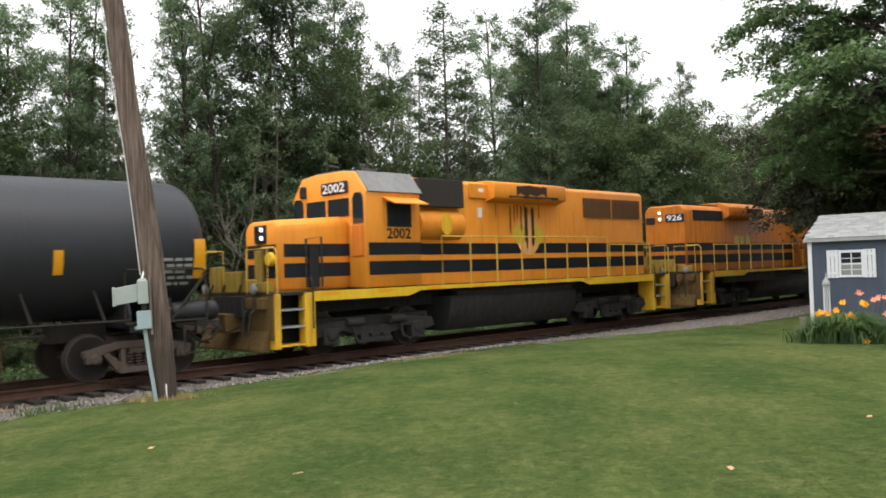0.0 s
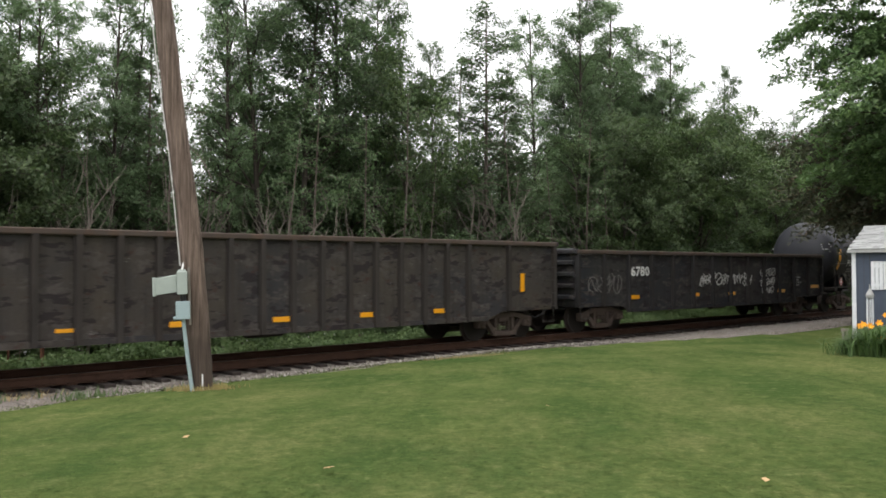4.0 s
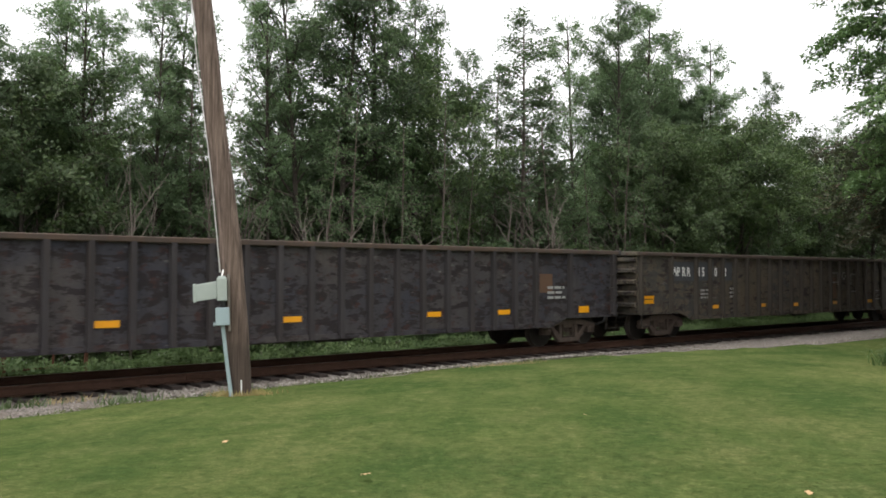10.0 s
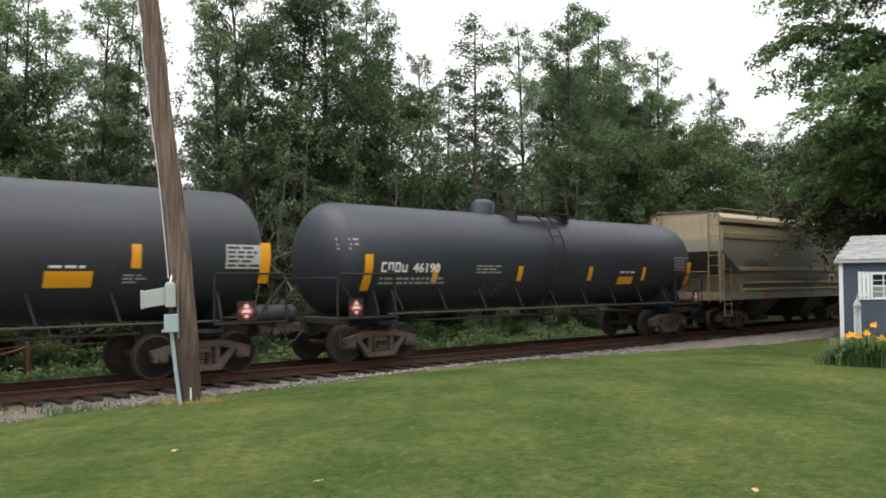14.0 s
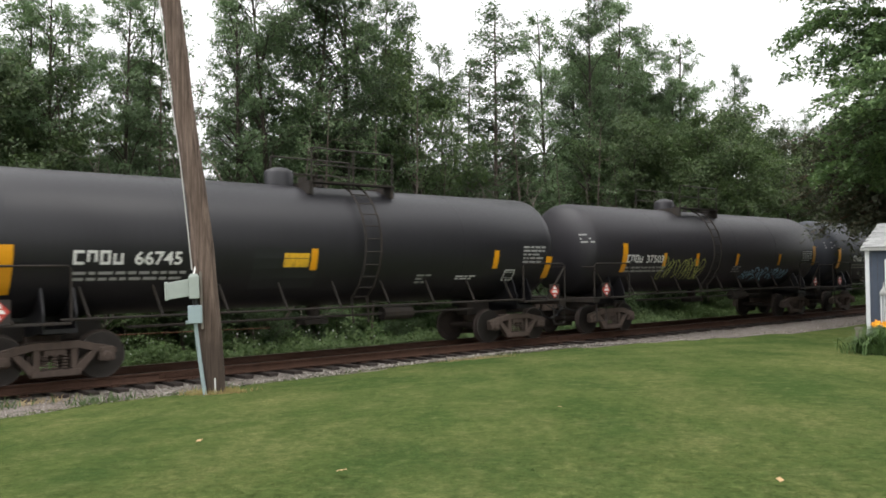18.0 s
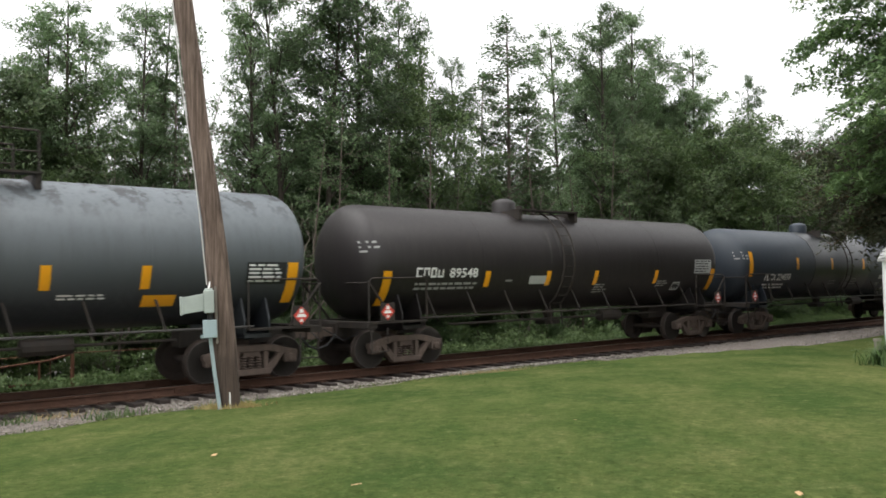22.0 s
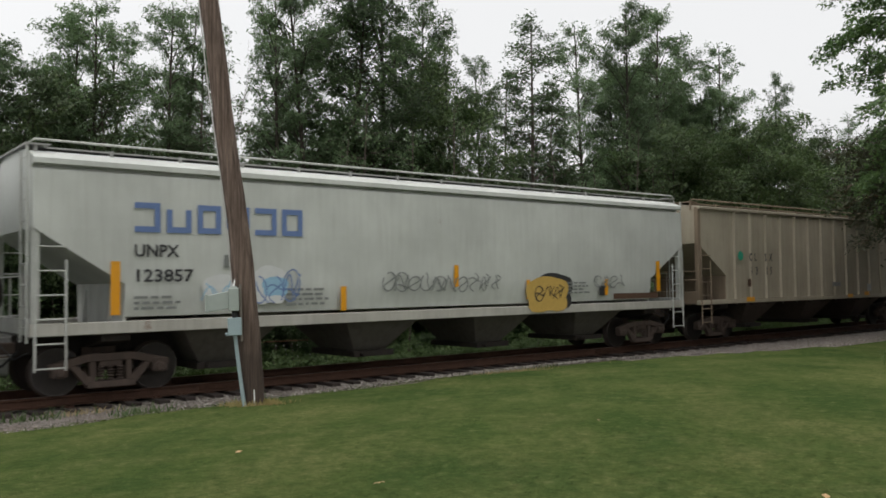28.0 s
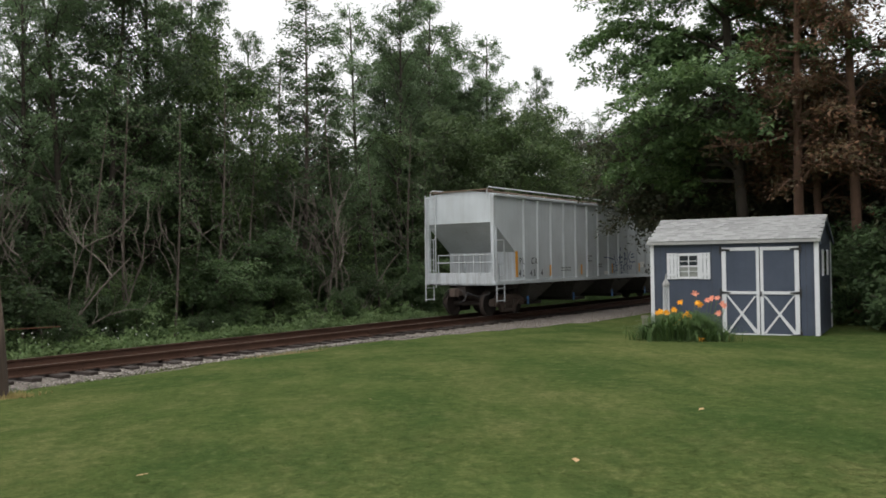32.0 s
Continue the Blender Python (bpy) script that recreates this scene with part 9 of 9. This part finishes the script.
add_car(tank_car(dict(L=16.08, shift=0.6, truck=6.05, shell_half=6.85, colour=(0.02, 0.0175, 0.016), worn=(0.05, 0.044, 0.04), label="brownish black tank car with grimy streaks at the ladder", ladder=-0.03, dome=-1.05, R=1.38, zc=2.53, pale_rail=False, cage=False,
                      bars=v_bars((-2.97, -0.67, 1.36, 4.27), 1.85, 2.25, 0.17, ((-6.18, 1.45, 2.26), (7.4, 1.6, 2.3))),
                      marks=standard_marks(-5.33, 2.1, 0.9, "89548", 0.95, 0.24, [("scuff", -0.7, 3.1, 1.4, 1.2, 12, SCUFF), ("panel", 6.32, 2.15, 0.95, 0.45, PANEL_GREY, "pale data panel"), ("lines", 6.37, 2.17, 0.85, 0.42, 5, LETTER_DARK), ("panel", -1.4, 1.9, 0.75, 0.22, PANEL_GREY, "pale strip sign"), ("lines", -2.3, 1.95, 0.4, 0.1, 1), ("lines", 1.4, 1.6, 0.7, 0.28, 4), ("lines", 4.4, 1.75, 0.6, 0.2, 3), ("panel", 5.3, 1.62, 0.4, 0.26, PANEL_GREY, "small framed plate"), ("panel", 5.34, 1.66, 0.32, 0.18, PANEL_BLACK, "plate")])), 113), -67.78, -51.7)
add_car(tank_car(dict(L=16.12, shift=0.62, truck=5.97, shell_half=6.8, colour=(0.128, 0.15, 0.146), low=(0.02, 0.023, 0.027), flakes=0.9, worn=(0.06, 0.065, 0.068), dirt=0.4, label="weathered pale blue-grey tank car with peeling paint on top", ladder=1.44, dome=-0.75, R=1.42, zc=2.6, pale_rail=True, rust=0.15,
                      bars=v_bars((-2.5, 0.2, 2.47, 4.25), 1.94, 2.38, 0.18, ((-6.06, 1.52, 2.36), (7.38, 1.6, 2.45))),
                      marks=standard_marks(-5.23, 1.94, 0.9, "89573", 0.95, 0.24, [("panel", 4.25, 1.6, 0.65, 0.22, YELLOW_REFLECT, "yellow sign panel"), ("panel", 6.32, 2.0, 0.9, 0.45, PANEL_BLACK, "black data panel"), ("lines", 6.37, 2.03, 0.8, 0.4, 5, LETTER_WHITE), ("lines", 2.7, 1.75, 0.9, 0.12, 2, LETTER_WHITE), ("lines", -1.0, 1.7, 0.5, 0.2, 3), ("tag", -7.0, 1.5, 0.9, 0.5, 0.08, 2, TAG_WHITE)])), 114), -83.9, -67.78)
add_car(tank_car(dict(L=16.12, shift=0.45, truck=6.25, shell_half=7.05, colour=(0.025, 0.027, 0.03), rough=0.42, band=(-1.15, 1.95), band_rough=0.26, band_colour=(0.008, 0.0085, 0.011), label="black tank car with a glossy middle band and bright yellow strips", ladder=0.74, dome=-0.5, R=1.42, zc=2.62,
                      bars=v_bars((-3.58, -1.3, 2.02, 5.11), 2.17, 2.65, 0.2, ((-6.47, 1.94, 2.87), (7.46, 1.96, 2.84))),
                      marks=standard_marks(-5.48, 1.9, 0.85, "24683", 0.9, 0.24, [("lines", 5.9, 2.1, 0.95, 0.45, 5, LETTER_GREY), ("lines", -0.6, 1.75, 0.5, 0.2, 3, LETTER_WHITE), ("panel", -5.6, 1.55, 0.5, 0.06, RED, "small red line")])), 115), -100.02, -83.9)
add_car(hopper(dict(L=16.52, truck=6.3, colour=(0.37, 0.33, 0.255), worn=(0.2, 0.155, 0.105), dirt=0.4, top=4.25, walk=0.06, sill=1.3, sill_bottom=1.16, cut_top=3.1, cut_low=2.05, cut_in=1.55, ribs=13, hoppers=3, rust=0.1, bay_shade_paint=paint("bay_brown", (0.075, 0.06, 0.05), (0.04, 0.03, 0.025), 0.6, 0.8), end_colour=(0.22, 0.17, 0.12), label="beige ribbed covered hopper with rust at its corners",
                    bars=[(5.75, 1.45, 2.2, 0.14), (-5.0, 1.2, 1.35, 0.5), (2.0, 1.2, 1.33, 0.4), (3.35, 1.25, 1.4, 0.4)],
                    marks=[("spread", -5.04, 2.56, "CLSX", 0.27, (0, 0.32, 0.95, 1.25), LETTER_DARK), ("spread", -5.01, 2.1, "1315", 0.27, (0.05, 0.35, 0.98, 1.25), LETTER_DARK), ("disc", -5.55, 2.72, 0.16, GREEN_SPOT), ("panel", 0.6, 1.64, 0.65, 0.16, LETTER_GREY, "dark plate"), ("disc", 5.38, 1.9, 0.14, PANEL_RUST), ("panel", 3.4, 1.42, 0.35, 0.28, PANEL_GREY, "stencilled panel"), ("lines", 6.1, 1.4, 0.5, 0.8, 7, LETTER_GREY), ("panel", -5.15, 1.7, 0.2, 0.25, PANEL_RUST, "orange patch")]), 116), -116.54, -100.02)
add_car(hopper(dict(L=19.33, truck=7.75, colour=(0.49, 0.505, 0.475), worn=(0.33, 0.325, 0.295), dirt=0.3, round=True, top=4.26, walk=0.09, gutter=0.25, sill_h=0.22, sill=1.4, sill_bottom=1.11, cut_top=2.98, cut_low=2.0, cut_in=1.55, hoppers=4, rust=0.02, walk_paint=paint("walk_grey", (0.3, 0.3, 0.29), (0.12, 0.1, 0.09), 0.5), bay_shade_paint=paint("bay_grey", (0.1, 0.094, 0.08), (0.05, 0.04, 0.035), 0.6, 0.8), sill_paint=TAN_SILL, label="off-white long covered hopper with bowed sides, blue owner's mark and graffiti",
                    bars=[(-7.83, 1.44, 2.41, 0.17), (-3.02, 1.38, 1.9, 0.14), (0.15, 1.85, 2.37, 0.14), (2.55, 1.5, 2.0, 0.12), (5.6, 1.55, 2.0, 0.12), (7.95, 1.63, 2.51, 0.17)],
                    marks=[("blocks", -7.49, 2.95, 6, 0.55, 3.6, BLUE_LETTER), ("text", -7.5, 2.5, "UNPX", 0.24, 0.85, LETTER_DARK), ("text", -7.52, 2.04, "123857", 0.24, 1.15, LETTER_DARK), ("blob", -6.2, 1.62, 0.9, 0.55, TAG_CHALK, "chalky white sprayed shape", 0.011), ("blob", -5.15, 1.55, 0.75, 0.8, TAG_CHALK, "chalky white sprayed shape", 0.012), ("blob", -4.95, 1.72, 0.6, 0.4, TAG_LIGHT, "pale blue sprayed shape", 0.0135), ("tag", -5.2, 1.5, 1.1, 0.75, 0.045, 3, BLUE_LETTER, "blue outline graffiti", 0.016), ("tag", -6.2, 1.6, 1.0, 0.5, 0.04, 2, TAG_LIGHT, "pale blue outline graffiti", 0.0165), ("tag", -2.0, 1.72, 3.6, 0.45, 0.05, 8, TAG_GREY, "thin grey sprayed tag"), ("blob", 2.72, 1.2, 1.5, 0.98, LETTER_DARK, "black shadow of the yellow shape", 0.011), ("tag", 2.75, 1.45, 1.1, 0.45, 0.04, 3, LETTER_DARK, "dark outline on the yellow shape", 0.02), ("blob", 2.45, 1.14, 1.6, 0.95, YELLOW_TAG, "yellow sprayed shape", 0.016), ("tag", 5.1, 1.75, 1.3, 0.35, 0.05, 4, TAG_GREY, "grey tag"), ("panel", 5.9, 1.43, 2.0, 0.16, PANEL_RUST, "rusty repair strip"), ("panel", 5.3, 1.55, 0.35, 0.26, LETTER_DARK, "black framed plate"), ("lines", -7.5, 1.5, 0.9, 0.3, 3, TAG_GREY), ("lines", -4.4, 1.5, 1.0, 0.4, 4, TAG_GREY), ("lines", 4.0, 1.6, 0.9, 0.35, 4, TAG_GREY), ("panel", -5.75, 2.3, 0.22, 0.25, TAG_GREY, "small square mark")]), 117), -135.87, -116.54)
add_car(hopper(dict(L=19.43, truck=7.7, colour=(0.49, 0.525, 0.545), worn=(0.38, 0.39, 0.385), dirt=0.35, top=4.27, walk=0.06, sill=1.3, sill_bottom=1.12, cut_top=3.3, cut_low=2.25, cut_in=1.45, ribs=15, hoppers=4, rust=0.02, walk_paint=paint("walk_rust", (0.28, 0.2, 0.15), (0.12, 0.07, 0.05), 0.6), bay_shade_paint=paint("bay_pale", (0.09, 0.09, 0.08), (0.05, 0.04, 0.03), 0.6, 0.7), blue_tags=True, label="pale grey ribbed covered hopper with a dark blue graffiti tag",
                    bars=[(-7.88, 1.36, 2.29, 0.17), (-5.39, 1.35, 1.77, 0.13), (-2.76, 1.36, 1.76, 0.12), (0.19, 1.36, 1.76, 0.12), (3.12, 1.36, 1.76, 0.12), (5.63, 1.36, 1.78, 0.12), (7.85, 1.4, 2.24, 0.15)],
                    marks=[("spread", -7.69, 1.82, "PLCX", 0.25, (0, 0.22, 0.85, 1.1), LETTER_DARK), ("spread", -7.72, 1.38, "42454", 0.25, (0, 0.25, 0.8, 1.05, 1.6), LETTER_DARK), ("drawn", 0.0, 1.3, TAG_PATHS, 0.05, TAG_BLUE, "dark blue sprayed tag of angular strokes"), ("tag", 5.66, 1.16, 0.72, 0.66, 0.04, 8, TAG_BLUE, "small dark blue tag"), ("panel", 7.4, 1.32, 0.35, 0.4, LETTER_DARK, "black framed plate"), ("panel", 3.25, 1.57, 0.46, 0.26, WHITE_PAINT, "white patch"), ("panel", -0.62, 1.31, 0.42, 0.15, WHITE_PAINT, "white patch"), ("lines", -4.5, 1.5, 0.8, 0.2, 2, TAG_GREY), ("lines", -2.2, 1.85, 0.4, 0.3, 3, TAG_GREY), ("lines", -1.2, 1.6, 0.5, 0.2, 2, TAG_GREY)]), 118), -155.3, -135.87)


# ---- what moves ----
SURGE = {31: 0.25}  # slack running in and out


def along(t):
    """How far the train has rolled since the middle of the clip."""
    k = (t - 16) / 16
    return 166.51 * k - 2.653 * k * k


def motions():
    for car, mid in TRAIN:
        walk(car, [(t, pose(*on_track(mid + along(t) + SURGE.get(t, 0.0), 0, 0.0), 0, 0, TRACK_DEG)) for t in (0, 4, 8, 12, 16, 20, 24, 28, 30, 31, 32)])
    mids = {car: mid for car, mid in TRAIN}
    for w, x, car in WHEELS:
        base = w.matrix_basis.copy()
        r = 0.5 if base.translation.z > 0.45 else 0.433
        rows = [(0.0, base)]
        # the wheels turn while the car rolls past the yard
        turned, t, last = 0.0, 0.0, None
        while t < 31.95:
            t += 0.1
            s = mids[car] + along(t)
            step = (along(t) - along(t - 0.1)) / r
            if -24 < s < 44:
                for h in (0.5, 1.0):
                    turned += step / 2
                    rows.append((t - 0.1 + 0.1 * h, base @ Matrix.Rotation(turned, 4, "Y")))
        m = rows[-1][1]
        if rows[-1][0] < 31.9:
            rows.append((32.0, m))
        if len(rows) > 2 and rows[1][0] > 0.2:
            rows.insert(1, (rows[1][0] - 0.06, base))
        walk(w, rows)
    return len(TRAIN)


# ---- small things in the yard and by the line ----
def build_daylilies():
    """A clump of arching leaves with orange and pink lily flowers in front of the shed."""
    rng = random.Random(12)
    cx, cy = 8.36, 17.16
    front = Vector((0.753, -0.658, 0))
    bed = thing("daylily_bed", "clump of arching green daylily leaves with orange and pink blooms", "flowers", at=pose(cx, cy, ground_z(cx, cy)))
    blades = Build()
    for i in range(2800):
        off = rng.gauss(0.02, 0.38)
        o = front * off + Vector((front.y, -front.x, 0)) * rng.gauss(0, 0.3)
        a, ln, w = rng.uniform(0, 6.283), rng.uniform(0.5, 1.0) * (0.55 + 0.6 * math.exp(-(off / 0.5) ** 2)), rng.uniform(0.008, 0.016)
        d = Vector((math.cos(a), math.sin(a), 0))
        s = Vector((-d.y, d.x, 0)) * w
        pts = []
        for k in range(5):
            f = k / 4
            out, up = ln * (0.1 * f + 0.62 * f * f), ln * (1.55 * f - 1.1 * f * f)
            pts.append(o + d * out + Vector((0, 0, up)))
        for k in range(4):
            w0, w1 = 1 - (k / 4) ** 2 * 0.7, 1 - ((k + 1) / 4) ** 2 * 0.9
            blades.add([pts[k] - s * w0, pts[k] + s * w0, pts[k + 1] + s * w1, pts[k + 1] - s * w1], [(0, 1, 2, 3)])
    leaves = new("leaves", blades.mesh("leaves", leafy("lily_leaves", [(0.06, 0.125, 0.032), (0.105, 0.19, 0.05), (0.15, 0.245, 0.068), (0.075, 0.145, 0.04)]), normals=False))
    leaves.parent = bed
    tagged(leaves, kind="stuff")
    orange = plain("lily_orange", (0.85, 0.4, 0.02), 0.5, vary=0.2)
    pink = plain("lily_pink", (0.75, 0.32, 0.22), 0.5, vary=0.15)
    stem = plain("lily_stem", (0.07, 0.12, 0.03), 0.6)
    side = Vector((-0.658, -0.753, 0))
    for along_, out, h, pk in ((-0.62, 0.3, 0.72, 0), (-0.5, 0.25, 0.7, 0), (-0.3, 0.3, 0.78, 0), (-0.18, 0.2, 0.95, 0), (-0.05, 0.35, 0.62, 0), (-0.12, 0.42, 0.5, 0), (-0.22, 0.45, 0.42, 0), (0.06, 0.4, 0.68, 0), (0.1, 0.35, 0.6, 0), (0.25, 0.2, 0.95, 0), (0.3, 0.2, 0.9, 0), (0.38, 0.55, 0.08, 0), (0.15, 0.1, 1.18, 1), (0.45, 0.1, 1.0, 1), (0.55, 0.12, 1.05, 1), (0.66, 0.1, 1.06, 1), (0.78, 0.1, 0.92, 1), (0.72, 0.2, 0.7, 1), (0.84, 0.1, 0.88, 1), (-0.72, 0.2, 0.66, 0)):
        h *= 0.86
        p = front * (along_ * 0.9 + 0.2) + side * out + Vector((0, 0, h))
        st = Build().tube([(p.x * 0.7, p.y * 0.7, 0), (p.x * 0.9, p.y * 0.9, h * 0.6), tuple(p)], 0.006, 4)
        s = part("stem", st, stem, bed)
        b = Build()
        face = (side + Vector((0, 0, rng.uniform(0.2, 1.0))) + front * rng.uniform(-0.5, 0.5)).normalized()
        u = face.cross(Vector((0, 0, 1))).normalized()
        v = face.cross(u)
        for k in range(6):
            a = k * 1.047 + rng.uniform(-0.15, 0.15)
            d = u * math.cos(a) + v * math.sin(a)
            e = u * -math.sin(a) + v * math.cos(a)
            r = rng.uniform(0.062, 0.085)
            b.add([p, p + d * r * 0.55 + e * r * 0.3 + face * r * 0.5, p + d * r * 1.1 + face * r * 0.45, p + d * r * 0.55 - e * r * 0.3 + face * r * 0.5], [(0, 1, 2, 3)])
        part("bloom", b, pink if pk else orange, s, "pale pink lily bloom" if pk else "orange lily bloom")


build_daylilies()


def build_lawn_grass():
    """Short mown blades over the part of the lawn that lies nearest."""
    g = np.random.default_rng(9)
    n = 150000
    az = np.radians(g.uniform(-36, 42, n))
    d = 4.5 + 17 * g.uniform(0, 1, n) ** 1.25
    x, y = d * np.sin(az), d * np.cos(az)
    u = (x - TRACK_X) * DX + (y - TRACK_Y) * DY
    q = (y - TRACK_Y) * DX - (x - TRACK_X) * DY
    edge = lawn_edge(u)
    keep = q < edge - 0.05 + g.normal(0, 0.12, n)
    x, y, d, q = x[keep], y[keep], d[keep], q[keep]
    n = len(x)
    s = np.clip((-q - 2.6) / 8.4, 0, 1)
    z = -0.15 + 0.45 * s * (1.3 - 0.3 * s * s)
    z -= shed_hollow(x, y)
    z += np.array([0.03 * noise.noise(Vector((a * 0.35, b * 0.35, 0))) for a, b in zip(x, y)])
    h = g.uniform(0.003, 0.009, n) * (1 + 4 * (q > edge[keep] - 0.35))
    a = g.uniform(0, 2 * np.pi, n)
    w = 0.003 + 0.0004 * d
    lx, ly = g.normal(0, 0.05, n), g.normal(0, 0.05, n)
    v = np.stack([np.stack([x - w * np.cos(a), y - w * np.sin(a), z + 0.002], 1), np.stack([x + w * np.cos(a), y + w * np.sin(a), z + 0.002], 1), np.stack([x + lx, y + ly, z + h], 1)], 1).reshape(-1, 3)
    m, nn, l, p = nodes_of("grass_blades")
    geo = nn.new("ShaderNodeNewGeometry")
    c, _ = lawn_colour(nn, l, coords(nn, l, vary=False))
    hs = nn.new("ShaderNodeHueSaturation")
    tone = nn.new("ShaderNodeMapRange")
    tone.inputs["To Min"].default_value, tone.inputs["To Max"].default_value = 0.75, 1.35
    l.new(geo.outputs["Random Per Island"], tone.inputs["Value"])
    l.new(tone.outputs[0], hs.inputs["Value"])
    l.new(c, hs.inputs["Color"])
    c = hs.outputs[0]
    l.new(c, p.inputs["Base Color"])
    p.inputs["Roughness"].default_value = 0.7
    p.inputs["Specular IOR Level"].default_value = 0.0
    tagged(new("lawn_grass", card_mesh("lawn_grass", v, m)), "short mown green grass blades", "grass", kind="stuff")


build_lawn_grass()


def build_trackside():
    rng = random.Random(17)
    rust = paint("pipe_rust", (0.13, 0.06, 0.035), (0.06, 0.035, 0.025), 0.6, 0.8, 0.1, False)
    m = pose(*on_track(0, 0), 0, 0, TRACK_DEG)
    gt = thing("pipe_gate", "low rusty pipe frame and post beside the track", "gate", at=m)
    fr = Build()
    c = [(-11.15, 3.0, 0.3), (-9.95, 3.25, 0.38), (-9.95, 3.25, -0.12), (-11.15, 3.0, -0.12)]
    fr.tube(c + [c[0]], 0.03, 6).tube([(-10.2, 3.2, 0.36), (-10.2, 3.2, -0.12)], 0.03, 6).tube([c[1], (-9.6, 3.0, 0.5)], 0.03, 6)
    part("frame", fr, rust, gt, "bent pipe frame")
    part("post", Build().tube([(-9.55, 3.0, -0.5), (-9.55, 3.0, 0.55)], 0.045, 8), rust, gt, "upright rusty post")
    part("post", Build().tube([(-11.25, 3.0, -0.5), (-11.25, 3.0, 0.3)], 0.045, 8), rust, gt, "upright rusty post")
    part("wire", Build().tube([(-14, 3.0, 0.42), (-9.55, 3.0, 0.53), (-4, 3.2, 0.45)], 0.012, 5), rust, gt, "sagging wire")
    cb = thing("equipment_cabinet", "grey metal equipment cabinet on short legs beside the track", "cabinet", at=m)
    box = part("cabinet", Build().box(-12.0, -11.2, 3.2, 3.8, 0.05, 1.05), LETTER_GREY, cb, "plain grey metal box", bevel=0.02)
    part("door", Build().box(-11.95, -11.25, 3.185, 3.2, 0.1, 1.0), LETTER_GREY, box, bevel=0.005)
    for x in (-11.95, -11.4):
        for y in (3.3, 3.7):
            part("leg", Build().box(x, x + 0.15, y - 0.04, y + 0.04, -0.45, 0.06), BARK_PALE, cb, "short leg")
    # fallen leaves on the lawn
    dry = plain("dry_leaf", (0.42, 0.27, 0.13), 0.8, vary=0.2)
    shape = [(0, -0.05), (0.035, -0.02), (0.045, 0.02), (0.015, 0.03), (0, 0.065), (-0.015, 0.03), (-0.045, 0.02), (-0.035, -0.02)]
    for x, y, s in ((-1.11, 6.67, 1.0), (-2.75, 8.15, 0.7), (2.19, 6.36, 0.7), (0.9, 9.8, 0.5), (4.2, 8.2, 0.6)):
        lf = thing("fallen_leaf", "small dry tan leaf lying on the lawn", "leaf", at=pose(x, y, ground_z(x, y) + 0.055, 12, 8, rng.uniform(0, 360)))
        part("blade", Build().add([(a * s, b * s, 0.01 * s * (k % 2)) for k, (a, b) in enumerate(shape)], [tuple(range(8))]), dry, lf)
    # straw-coloured tuft and green weeds in the ballast
    tufts = [(-1.9, -2.75, 260, 1), (-2.6, -2.7, 160, 1), (-1.2, -2.9, 160, 1), (-10.6, -2.9, 80, 0), (-12.2, -2.2, 50, 0), (-8.6, -3.1, 40, 0), (1.5, -3.2, 60, 1), (-11.3, -2.0, 70, 1)]
    for kind, name, mat, label in ((1, "straw_tuft", plain("straw_pale", (0.34, 0.26, 0.13), 0.9, vary=0.3), "pale dry grass tufts in the ballast"), (0, "ballast_weed", LEAF_WEED, "green weeds growing in the ballast")):
        b = Build()
        for u, q, n, k in tufts:
            if k != kind:
                continue
            for i in range(n):
                x, y, _ = on_track(u + rng.gauss(0, 0.3), q + rng.gauss(0, 0.12))
                z = -0.2
                h, w = rng.uniform(0.06, 0.2) * (0.7 if kind else 1.2), 0.008 if kind else 0.018
                lx, ly = rng.gauss(0, 0.07), rng.gauss(0, 0.07)
                b.add([(x - w, y, z), (x + w, y, z), (x + lx, y + ly, z + h)], [(0, 1, 2)])
        tagged(new(name, b.mesh(name, mat, normals=False)), label, "weeds", kind="stuff")


build_trackside()


motions()
